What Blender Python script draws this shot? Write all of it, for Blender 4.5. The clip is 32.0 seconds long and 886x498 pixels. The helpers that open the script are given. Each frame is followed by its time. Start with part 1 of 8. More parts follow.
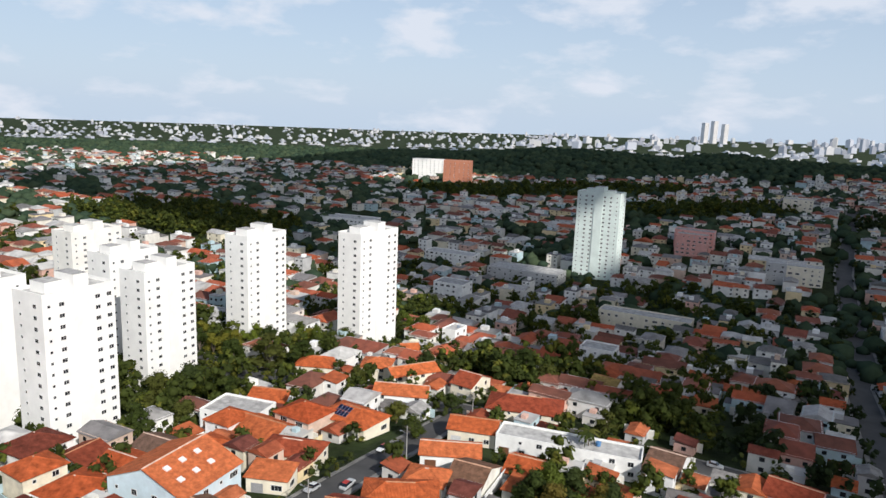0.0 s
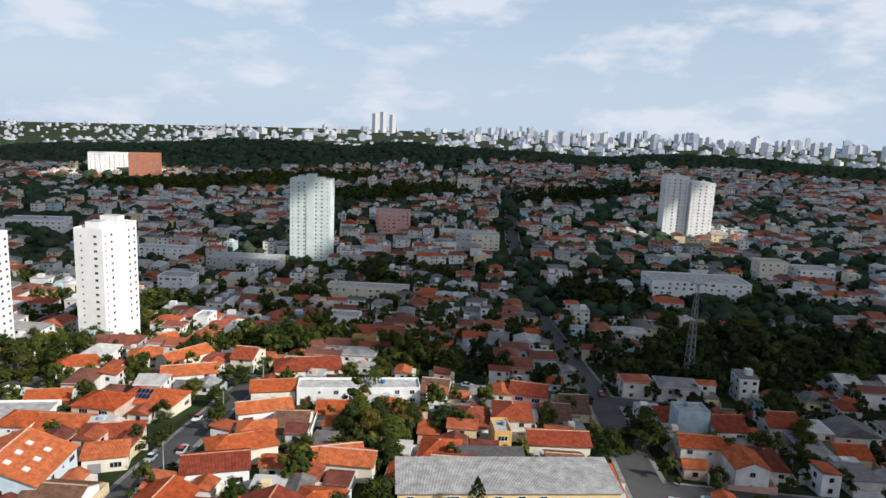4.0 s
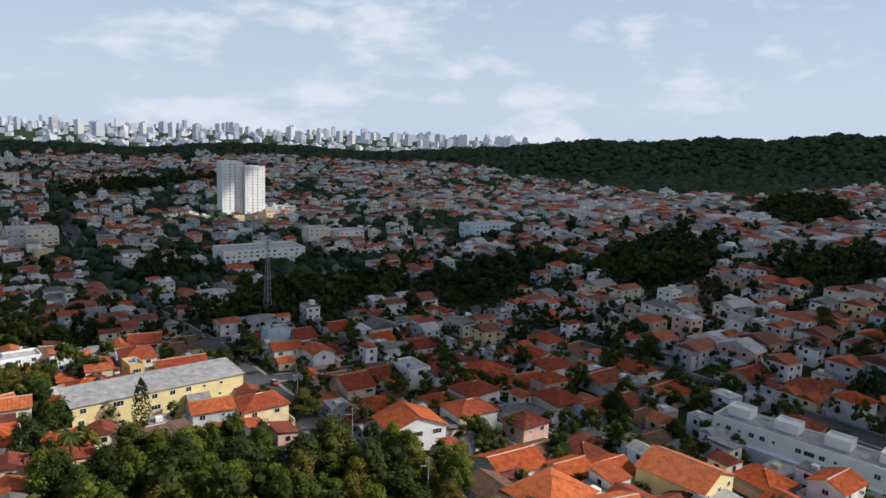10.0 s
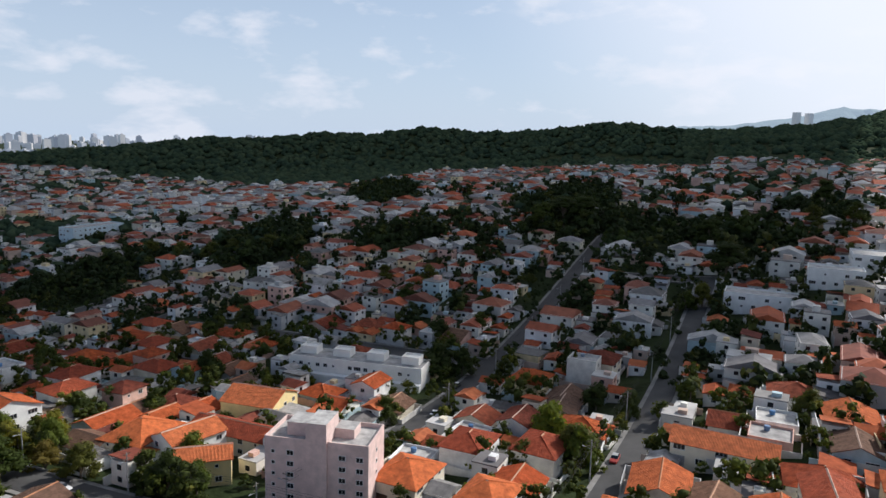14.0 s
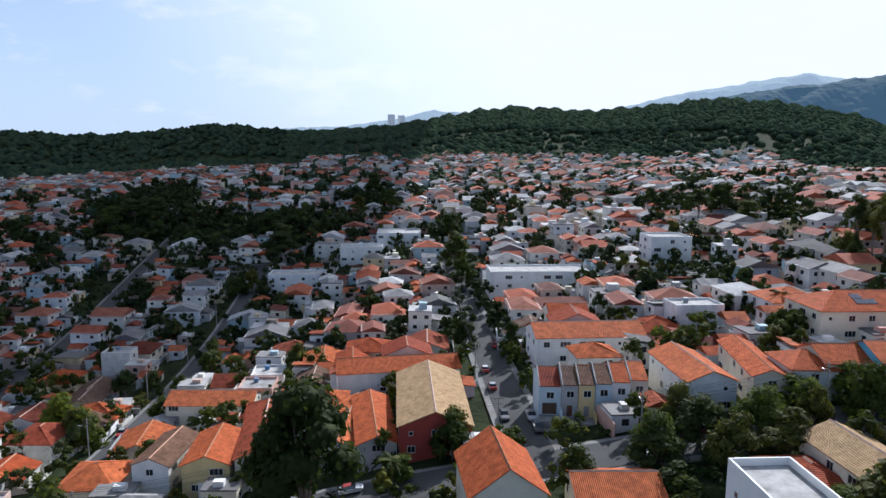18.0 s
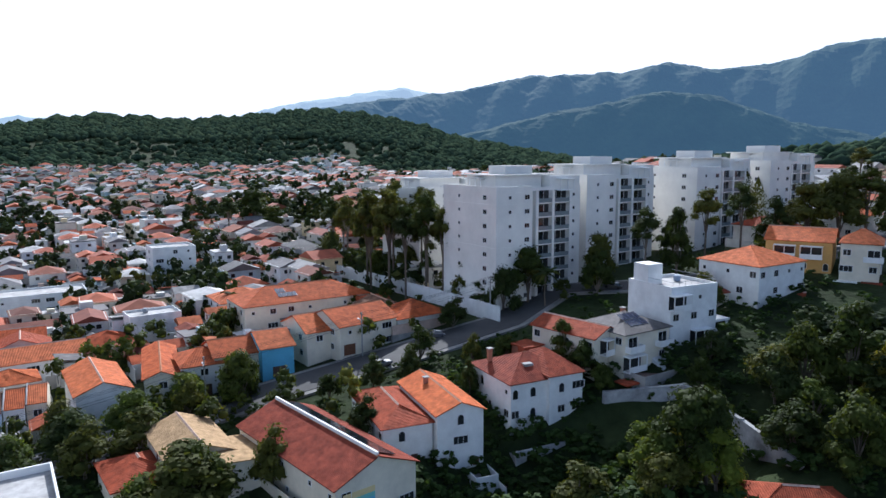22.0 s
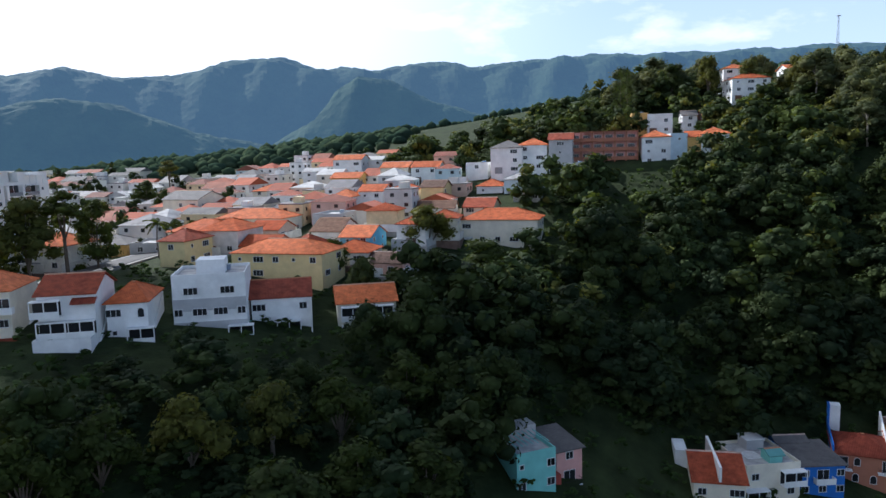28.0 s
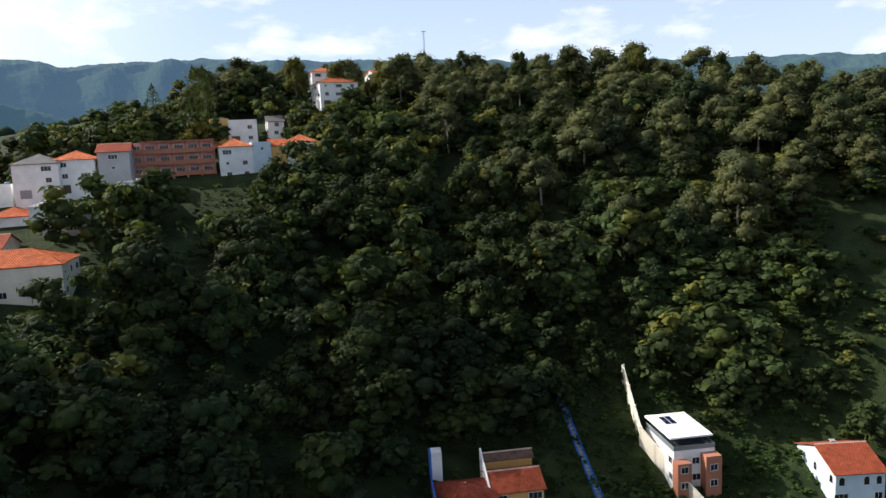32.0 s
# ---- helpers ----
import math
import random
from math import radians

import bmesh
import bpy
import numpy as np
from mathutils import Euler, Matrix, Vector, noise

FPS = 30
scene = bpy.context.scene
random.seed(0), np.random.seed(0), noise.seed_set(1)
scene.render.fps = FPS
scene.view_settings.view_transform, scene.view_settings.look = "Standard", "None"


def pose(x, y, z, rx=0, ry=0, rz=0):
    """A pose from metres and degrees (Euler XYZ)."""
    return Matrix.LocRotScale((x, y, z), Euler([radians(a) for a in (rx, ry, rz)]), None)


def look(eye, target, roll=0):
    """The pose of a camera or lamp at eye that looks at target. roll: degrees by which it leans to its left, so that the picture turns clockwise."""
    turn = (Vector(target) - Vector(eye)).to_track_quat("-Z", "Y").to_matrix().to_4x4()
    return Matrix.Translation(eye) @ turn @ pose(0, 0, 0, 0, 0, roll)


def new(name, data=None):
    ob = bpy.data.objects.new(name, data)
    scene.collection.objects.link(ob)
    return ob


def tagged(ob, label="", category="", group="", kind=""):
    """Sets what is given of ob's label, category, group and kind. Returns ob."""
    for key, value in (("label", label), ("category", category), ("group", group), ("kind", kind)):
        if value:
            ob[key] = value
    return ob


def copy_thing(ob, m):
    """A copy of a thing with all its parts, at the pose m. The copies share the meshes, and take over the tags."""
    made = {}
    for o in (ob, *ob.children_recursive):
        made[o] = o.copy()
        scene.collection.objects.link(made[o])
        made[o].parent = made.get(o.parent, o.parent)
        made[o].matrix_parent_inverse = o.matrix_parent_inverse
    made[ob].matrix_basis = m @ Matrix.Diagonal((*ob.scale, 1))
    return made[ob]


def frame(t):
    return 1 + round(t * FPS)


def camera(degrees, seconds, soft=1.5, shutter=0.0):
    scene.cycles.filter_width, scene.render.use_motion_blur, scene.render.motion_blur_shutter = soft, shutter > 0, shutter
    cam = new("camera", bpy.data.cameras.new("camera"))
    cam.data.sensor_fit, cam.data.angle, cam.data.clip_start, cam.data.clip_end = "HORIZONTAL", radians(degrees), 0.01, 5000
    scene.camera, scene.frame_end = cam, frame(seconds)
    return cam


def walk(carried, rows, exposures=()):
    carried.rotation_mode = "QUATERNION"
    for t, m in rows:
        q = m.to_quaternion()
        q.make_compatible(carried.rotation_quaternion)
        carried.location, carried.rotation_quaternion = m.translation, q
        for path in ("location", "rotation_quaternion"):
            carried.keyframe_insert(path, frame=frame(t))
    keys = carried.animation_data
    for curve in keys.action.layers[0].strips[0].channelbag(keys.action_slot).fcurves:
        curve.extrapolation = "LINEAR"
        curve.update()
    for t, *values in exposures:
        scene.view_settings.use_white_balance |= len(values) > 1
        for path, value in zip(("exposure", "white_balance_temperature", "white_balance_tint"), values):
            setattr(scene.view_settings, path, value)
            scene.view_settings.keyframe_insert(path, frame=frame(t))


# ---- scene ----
# ---------------- camera ----------------
cam = camera(64.7, 32.0, soft=1.5)
# seconds, place, tilt, roll, heading
PATH = [
    (0, 136.75, 100.94, 105.24, 79.14, -2.27, -0.00),
    (1, 128.51, 95.30, 105.01, 79.22, -2.31, -6.81),
    (2, 120.20, 89.54, 104.81, 79.32, -2.40, -13.41),
    (3, 111.84, 83.67, 104.65, 79.40, -2.42, -19.90),
    (3.5, 107.63, 80.70, 104.58, 79.43, -2.42, -23.16),
    (5.5, 90.69, 68.54, 104.39, 79.60, -2.48, -34.79),
    (6, 86.42, 65.45, 104.36, 79.63, -2.50, -37.41),
    (7, 77.87, 59.19, 104.32, 79.75, -2.50, -43.10),
    (8, 69.28, 52.85, 104.30, 79.88, -2.51, -49.24),
    (9, 60.66, 46.44, 104.32, 80.04, -2.49, -55.42),
    (10, 52.02, 39.96, 104.35, 80.22, -2.47, -62.39),
    (11, 43.36, 33.41, 104.41, 80.43, -2.28, -69.89),
    (12, 34.69, 26.82, 104.50, 80.61, -2.09, -77.33),
    (13, 26.01, 20.17, 104.60, 80.75, -1.74, -84.73),
    (13.5, 21.68, 16.83, 104.65, 80.85, -1.57, -88.40),
    (15.5, 4.33, 3.38, 104.92, 81.19, -0.97, -103.08),
    (16, 0.00, 0.00, 105.00, 81.25, -0.85, -106.78),
    (17, -8.65, -6.78, 105.16, 81.43, -0.68, -114.16),
    (18, -17.28, -13.57, 105.34, 81.54, -0.51, -121.53),
    (19, -25.88, -20.38, 105.53, 81.67, -0.30, -128.93),
    (20, -34.45, -27.19, 105.72, 81.85, -0.15, -136.30),
    (21, -42.98, -33.99, 105.92, 82.06, -0.01, -143.70),
    (22, -51.47, -40.79, 106.13, 82.28, 0.19, -151.08),
    (23, -59.91, -47.57, 106.35, 82.34, 0.19, -158.36),
    (24, -68.30, -54.33, 106.56, 82.31, 0.22, -165.58),
    (25, -76.63, -61.06, 106.78, 82.30, 0.37, -172.85),
    (25.5, -80.77, -64.42, 106.89, 82.29, 0.56, -176.46),
    (27.5, -97.16, -77.73, 107.32, 82.39, 1.25, -191.15),
    (28, -101.21, -81.02, 107.43, 82.43, 1.47, -194.82),
    (29, -109.25, -87.58, 107.64, 82.42, 1.84, -202.18),
    (30, -117.21, -94.07, 107.84, 82.26, 2.19, -209.56),
    (31, -125.07, -100.50, 108.04, 82.06, 2.55, -217.02),
    (32, -132.84, -106.86, 108.22, 81.90, 2.84, -224.45),
]
walk(cam, [(t, pose(x, y, z, a, b, c)) for t, x, y, z, a, b, c in PATH],
     exposures=[(0, 0.05, 6100, 11), (13, 0.05, 6100, 12), (18, 0.2, 5500, 13), (21, 0.36, 5400, 13), (24, 0.65, 5350, 13), (29, 0.55, 5750, 12), (32, 0.55, 6200, 13)])

# ---------------- light ----------------
SUN_HEADING, SUN_HEIGHT = -150.0, 36.0


def add_light():
    world = bpy.data.worlds.new("world")
    scene.world = world
    world.use_nodes = True
    nt = world.node_tree
    nt.nodes.clear()
    out = nt.nodes.new("ShaderNodeOutputWorld")
    bg = nt.nodes.new("ShaderNodeBackground")
    sky = nt.nodes.new("ShaderNodeTexSky")
    sky.sky_type = "NISHITA"
    sky.sun_disc = False
    sky.sun_elevation = radians(SUN_HEIGHT)
    sky.sun_rotation = radians(-SUN_HEADING)
    sky.air_density, sky.dust_density, sky.ozone_density = 1.0, 0.6, 2.0
    # puffs of cloud, a little flattened
    geo = nt.nodes.new("ShaderNodeTexCoord")
    sep = nt.nodes.new("ShaderNodeSeparateXYZ")
    nt.links.new(geo.outputs["Generated"], sep.inputs[0])
    div = nt.nodes.new("ShaderNodeVectorMath")
    div.operation = "MULTIPLY"
    div.inputs[1].default_value = (1, 1, 2.6)
    nt.links.new(geo.outputs["Generated"], div.inputs[0])
    big = nt.nodes.new("ShaderNodeTexNoise")
    big.inputs["Scale"].default_value = 7.5
    big.inputs["Detail"].default_value = 10
    big.inputs["Roughness"].default_value = 0.55
    big.inputs["Distortion"].default_value = 0.1
    nt.links.new(div.outputs[0], big.inputs["Vector"])
    ramp = nt.nodes.new("ShaderNodeValToRGB")
    ramp.color_ramp.elements[0].position = 0.5
    ramp.color_ramp.elements[1].position = 0.64
    nt.links.new(big.outputs["Fac"], ramp.inputs[0])
    # clouds thin out overhead; haze lies along the horizon
    thin = nt.nodes.new("ShaderNodeMapRange")
    thin.inputs["From Min"].default_value, thin.inputs["From Max"].default_value = 0.24, 0.5
    thin.inputs["To Min"].default_value, thin.inputs["To Max"].default_value = 0.85, 0.0
    nt.links.new(sep.outputs["Z"], thin.inputs["Value"])
    cover = nt.nodes.new("ShaderNodeMath")
    cover.operation = "MULTIPLY"
    nt.links.new(ramp.outputs[0], cover.inputs[0])
    nt.links.new(thin.outputs[0], cover.inputs[1])
    haze = nt.nodes.new("ShaderNodeMapRange")
    haze.inputs["From Min"].default_value, haze.inputs["From Max"].default_value = 0.0, 0.62
    haze.inputs["To Min"].default_value, haze.inputs["To Max"].default_value = 0.9, 0.0
    nt.links.new(sep.outputs["Z"], haze.inputs["Value"])
    veil = nt.nodes.new("ShaderNodeMixRGB")
    veil.inputs[2].default_value = (6.6, 7.7, 8.9, 1)
    nt.links.new(haze.outputs[0], veil.inputs[0])
    nt.links.new(sky.outputs[0], veil.inputs[1])
    mix = nt.nodes.new("ShaderNodeMixRGB")
    mix.inputs[2].default_value = (8.8, 9.0, 9.4, 1)
    nt.links.new(cover.outputs[0], mix.inputs[0])
    nt.links.new(veil.outputs[0], mix.inputs[1])
    # bright thin cloud round the sun
    a, e = radians(SUN_HEADING), radians(SUN_HEIGHT)
    near = nt.nodes.new("ShaderNodeVectorMath")
    near.operation = "DOT_PRODUCT"
    near.inputs[1].default_value = (-math.sin(a) * math.cos(e), math.cos(a) * math.cos(e), math.sin(e))
    nt.links.new(geo.outputs["Generated"], near.inputs[0])
    glare = nt.nodes.new("ShaderNodeMapRange")
    glare.interpolation_type = "SMOOTHSTEP"
    glare.inputs["From Min"].default_value, glare.inputs["From Max"].default_value = 0.52, 0.84
    glare.inputs["To Min"].default_value, glare.inputs["To Max"].default_value = 0.0, 0.92
    nt.links.new(near.outputs["Value"], glare.inputs["Value"])
    bright = nt.nodes.new("ShaderNodeMixRGB")
    bright.inputs[2].default_value = (10.6, 10.7, 10.9, 1)
    nt.links.new(glare.outputs[0], bright.inputs[0])
    nt.links.new(mix.outputs[0], bright.inputs[1])
    nt.links.new(bright.outputs[0], bg.inputs["Color"])
    bg.inputs["Strength"].default_value = 0.086
    nt.links.new(bg.outputs[0], out.inputs[0])
    lamp = bpy.data.lights.new("sun", "SUN")
    lamp.energy, lamp.angle, lamp.color = 5.0, radians(0.6), (1.0, 0.93, 0.82)
    a, e = radians(SUN_HEADING), radians(SUN_HEIGHT)
    way = Vector((-math.sin(a) * math.cos(e), math.cos(a) * math.cos(e), math.sin(e)))
    new("sun", lamp).matrix_world = look(way * 900, (0, 0, 0))


add_light()

# ---------------- materials ----------------
MATS = {}


def mat(name, colours, rough=0.8, scale=0.6, bump=0.0, bump_scale=6.0, spread="object", metal=0.0, wave=0.0, spec=0.4,
        stain=0.35, glow=None, relief=0.12, lets=0.0):
    """A material that takes its colour per object or per island from a list, with stains and grain over it."""
    if name in MATS:
        return MATS[name]
    m = bpy.data.materials.new(name)
    m.use_nodes = True
    nt = m.node_tree
    b = nt.nodes["Principled BSDF"]
    b.inputs["Roughness"].default_value = rough
    b.inputs["Metallic"].default_value = metal
    b.inputs["Specular IOR Level"].default_value = spec
    co = nt.nodes.new("ShaderNodeTexCoord")
    ramp = nt.nodes.new("ShaderNodeValToRGB")
    ramp.color_ramp.interpolation = "CONSTANT" if len(colours) > 2 else "LINEAR"
    el = ramp.color_ramp.elements
    while len(el) < len(colours):
        el.new(0.5)
    for k, c in enumerate(colours):
        el[k].position = k / len(colours) if len(colours) > 2 else k
        el[k].color = (*c, 1)
    if len(colours) == 1:
        el[1].color = el[0].color
    if spread == "object":
        src = nt.nodes.new("ShaderNodeObjectInfo").outputs["Random"]
    elif spread == "island":
        src = nt.nodes.new("ShaderNodeNewGeometry").outputs["Random Per Island"]
    else:
        n0 = nt.nodes.new("ShaderNodeTexNoise")
        n0.inputs["Scale"].default_value = spread
        n0.inputs["Detail"].default_value = 4
        nt.links.new(co.outputs["Object"], n0.inputs["Vector"])
        src = n0.outputs["Fac"]
    nt.links.new(src, ramp.inputs[0])
    stains = nt.nodes.new("ShaderNodeTexNoise")
    stains.inputs["Scale"].default_value = scale
    stains.inputs["Detail"].default_value = 7
    stains.inputs["Roughness"].default_value = 0.65
    nt.links.new(co.outputs["Object"], stains.inputs["Vector"])
    mr = nt.nodes.new("ShaderNodeMapRange")
    mr.inputs["From Min"].default_value, mr.inputs["From Max"].default_value = 0.3, 0.7
    mr.inputs["To Min"].default_value, mr.inputs["To Max"].default_value = 1 - stain, 1 + stain * 0.45
    nt.links.new(stains.outputs["Fac"], mr.inputs["Value"])
    mul = nt.nodes.new("ShaderNodeMixRGB")
    mul.blend_type = "MULTIPLY"
    mul.inputs[0].default_value = 1
    nt.links.new(ramp.outputs[0], mul.inputs[1])
    nt.links.new(mr.outputs[0], mul.inputs[2])
    nt.links.new(mul.outputs[0], b.inputs["Base Color"])
    if bump or wave:
        bp = nt.nodes.new("ShaderNodeBump")
        bp.inputs["Strength"].default_value = bump or wave
        bp.inputs["Distance"].default_value = relief
        if wave:
            w = nt.nodes.new("ShaderNodeTexWave")
            w.bands_direction = "X"
            w.inputs["Scale"].default_value = 1.1
            w.inputs["Distortion"].default_value = 0.4
            nt.links.new(co.outputs["Object"], w.inputs["Vector"])
            nt.links.new(w.outputs["Fac"], bp.inputs["Height"])
        else:
            g = nt.nodes.new("ShaderNodeTexNoise")
            g.inputs["Scale"].default_value = bump_scale
            g.inputs["Detail"].default_value = 5
            nt.links.new(co.outputs["Object"], g.inputs["Vector"])
            nt.links.new(g.outputs["Fac"], bp.inputs["Height"])
        nt.links.new(bp.outputs[0], b.inputs["Normal"])
    # emission that paints haze onto far things
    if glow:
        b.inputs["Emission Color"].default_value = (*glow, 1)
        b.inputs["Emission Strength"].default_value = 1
    if lets:
        # light that comes through the leaves
        tint = nt.nodes.new("ShaderNodeMixRGB")
        tint.blend_type = "MULTIPLY"
        tint.inputs[0].default_value = 1
        tint.inputs[2].default_value = (1.7, 1.6, 0.7, 1)
        tl = nt.nodes.new("ShaderNodeBsdfTranslucent")
        mx = nt.nodes.new("ShaderNodeMixShader")
        mx.inputs[0].default_value = lets
        nt.links.new(mul.outputs[0], tint.inputs[1])
        nt.links.new(tint.outputs[0], tl.inputs[0])
        nt.links.new(b.outputs[0], mx.inputs[1])
        nt.links.new(tl.outputs[0], mx.inputs[2])
        nt.links.new(mx.outputs[0], nt.nodes["Material Output"].inputs[0])
    MATS[name] = m
    return m


WALLS = [(.78, .77, .74), (.72, .66, .52), (.8, .8, .79), (.62, .6, .56), (.76, .72, .64), (.74, .6, .36), (.8, .79, .76),
         (.6, .45, .36), (.5, .5, .5), (.78, .77, .75), (.45, .58, .62), (.7, .68, .62), (.66, .42, .34), (.79, .77, .7)]
TILES = [(.42, .086, .029), (.3, .064, .026), (.46, .107, .036), (.23, .055, .029), (.37, .083, .032), (.48, .129, .047),
         (.17, .046, .029), (.43, .095, .032), (.28, .077, .042)]
wall_paint = mat("wall_paint", WALLS, 0.85, 0.35, stain=0.3)
wall_paint_far = mat("wall_paint_far", WALLS, 0.85, 0.2, spread="island", stain=0.25)
roof_tile = mat("roof_tile", TILES, 0.9, 0.7, wave=0.8, stain=0.55, spec=.1)
roof_tile_far = mat("roof_tile_far", [(.36, .08, .03), (.22, .065, .04), (.4, .1, .04), (.16, .06, .04), (.3, .08, .04), (.2, .19, .19), (.3, .29, .28), (.27, .09, .05),
                                      (.14, .135, .13), (.34, .09, .045), (.42, .41, .4), (.2, .07, .045), (.24, .23, .23), (.5, .49, .47)], 0.9, 0.3, spread="island", stain=0.4)
roof_yard = mat("roof_yard", [(.36, .088, .036), (.26, .066, .034), (.4, .11, .044), (.2, .058, .038), (.16, .15, .145), (.32, .086, .042), (.42, .13, .058), (.25, .24, .23),
                              (.15, .05, .038), (.37, .098, .04), (.34, .33, .32)], 0.9, 0.5, spread="island", stain=0.5, spec=.1)
roof_grey = mat("roof_grey", [(.2, .19, .185), (.3, .29, .28), (.15, .145, .14), (.36, .35, .34)], 0.85, 0.5, stain=0.45, wave=0.5)
roof_dark = mat("roof_dark", [(.09, .085, .085), (.13, .12, .115)], 0.8, 0.6, wave=0.5)
slab = mat("slab", [(.5, .49, .47), (.36, .35, .34)], 0.9, 0.4, stain=0.5)
white_paint = mat("white_paint", [(.8, .8, .78)], 0.8, 0.25, stain=0.14)
tower_paint = mat("tower_paint", [(.82, .81, .78)], 0.8, 0.15, stain=0.12)
tower_green = mat("tower_green", [(.66, .74, .7)], 0.8, 0.15, stain=0.15)
apt_paint = mat("apt_paint", [(.8, .78, .73)], 0.8, 0.2, stain=0.12)
pane_dark = mat("pane_dark", [(.012, .014, .017), (.03, .033, .037)], 0.15, 0.8, spec=0.45, stain=0.2)
frame_white = mat("frame_white", [(.7, .7, .69)], 0.5, 2, stain=0.1)
asphalt = mat("asphalt", [(.055, .055, .057), (.085, .083, .08)], 0.9, 0.12, bump=0.15, bump_scale=3, spread=0.05, stain=0.35)
concrete = mat("concrete", [(.42, .41, .39), (.32, .31, .3)], 0.9, 0.2, spread=0.1, stain=0.45)
grey_wall = mat("grey_wall", [(.5, .5, .5), (.38, .38, .38)], 0.9, 0.3, spread=0.2, stain=0.6)
leaf = mat("leaf", [(.042, .06, .012), (.058, .076, .014), (.036, .052, .013), (.095, .1, .02), (.046, .064, .018), (.04, .057, .013), (.075, .084, .018)],
           0.75, 0.5, stain=0.5, spec=0.12, lets=0.28)
leaf_light = mat("leaf_light", [(.13, .165, .022), (.1, .13, .022), (.17, .165, .024), (.08, .11, .022), (.15, .12, .028)], 0.75, 0.5, stain=0.45, spec=0.12, lets=0.34)
# leaf colours lightened and blued a little to paint in haze
leaf_far_haze = mat("leaf_far_haze", [(.038, .06, .036), (.048, .072, .042), (.034, .055, .036), (.056, .078, .044)], 0.75, 0.1, spread="island",
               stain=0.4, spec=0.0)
bark_pale = mat("bark_pale", [(.3, .27, .22), (.2, .17, .14)], 0.9, 0.8, spread=.2, bump=0.3)
bark = mat("bark", [(.11, .085, .06), (.17, .14, .11)], 0.9, 1.2, bump=0.4)
car_paint = mat("car_paint", [(.75, .75, .75), (.03, .03, .032), (.4, .41, .42), (.7, .7, .7), (.12, .12, .13), (.35, .04, .03)], 0.3, 1,
                stain=0.08, spec=0.6)
rubber = mat("rubber", [(.02, .02, .02)], 0.9)
steel = mat("steel", [(.35, .36, .38)], 0.5, 1, metal=0.4)
ground_mat = mat("ground_mat", [(.018, .034, .01), (.04, .05, .02)], 0.95, 0.12, bump=0.8, bump_scale=0.7, spread=0.03, stain=0.6, spec=.1, relief=.5)

for shade, rgb in (("white", (.8, .8, .78)), ("cream", (.74, .68, .55)), ("yellow", (.74, .6, .3)), ("ochre", (.66, .4, .13)), ("pink", (.68, .36, .32)),
                   ("paleblue", (.55, .66, .72)), ("skyblue", (.16, .48, .68)), ("blue", (.03, .16, .52)), ("red", (.34, .06, .045)), ("grey", (.45, .45, .45)),
                   ("brick", (.42, .17, .1)), ("teal", (.22, .55, .5))):
    mat("paint_" + shade, [rgb], 0.85, 0.4, stain=0.16)
paint_white, paint_cream, paint_yellow, paint_ochre, paint_pink, paint_paleblue, paint_skyblue, paint_blue, paint_red, paint_grey, paint_brick, paint_teal = (
    MATS["paint_" + k] for k in "white cream yellow ochre pink paleblue skyblue blue red grey brick teal".split())
tile_orange = mat("tile_orange", [(.6, .159, .054), (.5, .120, .040), (.58, .163, .061)], 0.8, 0.8, wave=0.8, stain=0.5, spec=.1)
tile_red = mat("tile_red", [(.3, .065, .032), (.25, .056, .032), (.34, .077, .036)], 0.8, 0.8, wave=0.8, stain=0.5, spec=.1)
ridge_tile = mat("ridge_tile", [(.5, .3, .2), (.42, .2, .11), (.55, .4, .32)], 0.9, 1.2, stain=0.4, spec=.1)
tile_brown = mat("tile_brown", [(.2, .11, .07), (.16, .1, .075)], 0.85, 0.8, wave=0.8, stain=0.5, spec=.1)
tile_tan = mat("tile_tan", [(.52, .35, .18), (.45, .3, .16)], 0.85, 0.8, wave=0.6, stain=0.45, spec=.1)
tile_moss = mat("tile_moss", [(.36, .25, .08), (.28, .2, .08)], 0.9, 0.9, wave=0.6, stain=0.6, spec=.1)
glass_dark = mat("glass_dark", [(.012, .016, .022)], 0.08, 1, spec=0.9, stain=0.1)
solar = mat("solar", [(.012, .018, .05)], 0.12, 1, spec=0.8, stain=0.1)
# bluish emission paints aerial haze onto the far ranges
for far_name, haze_glow in (("canopy_haze_near", (.032, .062, .096)), ("canopy_haze", (.044, .08, .127)), ("canopy_haze_pale", (.3, .37, .44))):
    mat(far_name, [(.022, .04, .022), (.036, .056, .028)], 0.95, 0.012, bump=0.8, bump_scale=0.05, spread=0.02, stain=0.35, spec=.05, glow=haze_glow, relief=4.0)
canopy_haze_near, canopy_haze, canopy_haze_pale = MATS["canopy_haze_near"], MATS["canopy_haze"], MATS["canopy_haze_pale"]

# ---------------- the lie of the land ----------------
HILLS = [
    (-300, -330, 110, 21.9), (-210, -290, 60, 5.5), (-390, -200, 90, 36.7), (-240, -165, 70, -32.6), (-150, -130, 70, -10.2),
    (-90, -210, 70, 13.0), (0, -190, 80, 5.8), (40, -110, 80, 2.7), (120, -90, 80, 0.5), (150, -220, 100, 5.5),
    (290, -140, 90, -5.5), (230, -20, 90, -15.7), (330, 160, 110, -15.8), (200, 200, 100, 1.3), (80, 390, 110, -4.2),
    (200, 540, 150, -33.5), (550, 500, 180, -13.0), (450, 300, 130, -14.6), (520, 850, 220, 3.3), (-700, -700, 350, 150.2),
    (0, -650, 300, 48.1), (700, -350, 350, 45.1), (28, 300, 40, -13.0), (-75, -205, 60, 4.5), (25, -100, 45, 3.0), (20, 1000, 330, -14.0),
    (-290, -374, 28, 9.0),
]
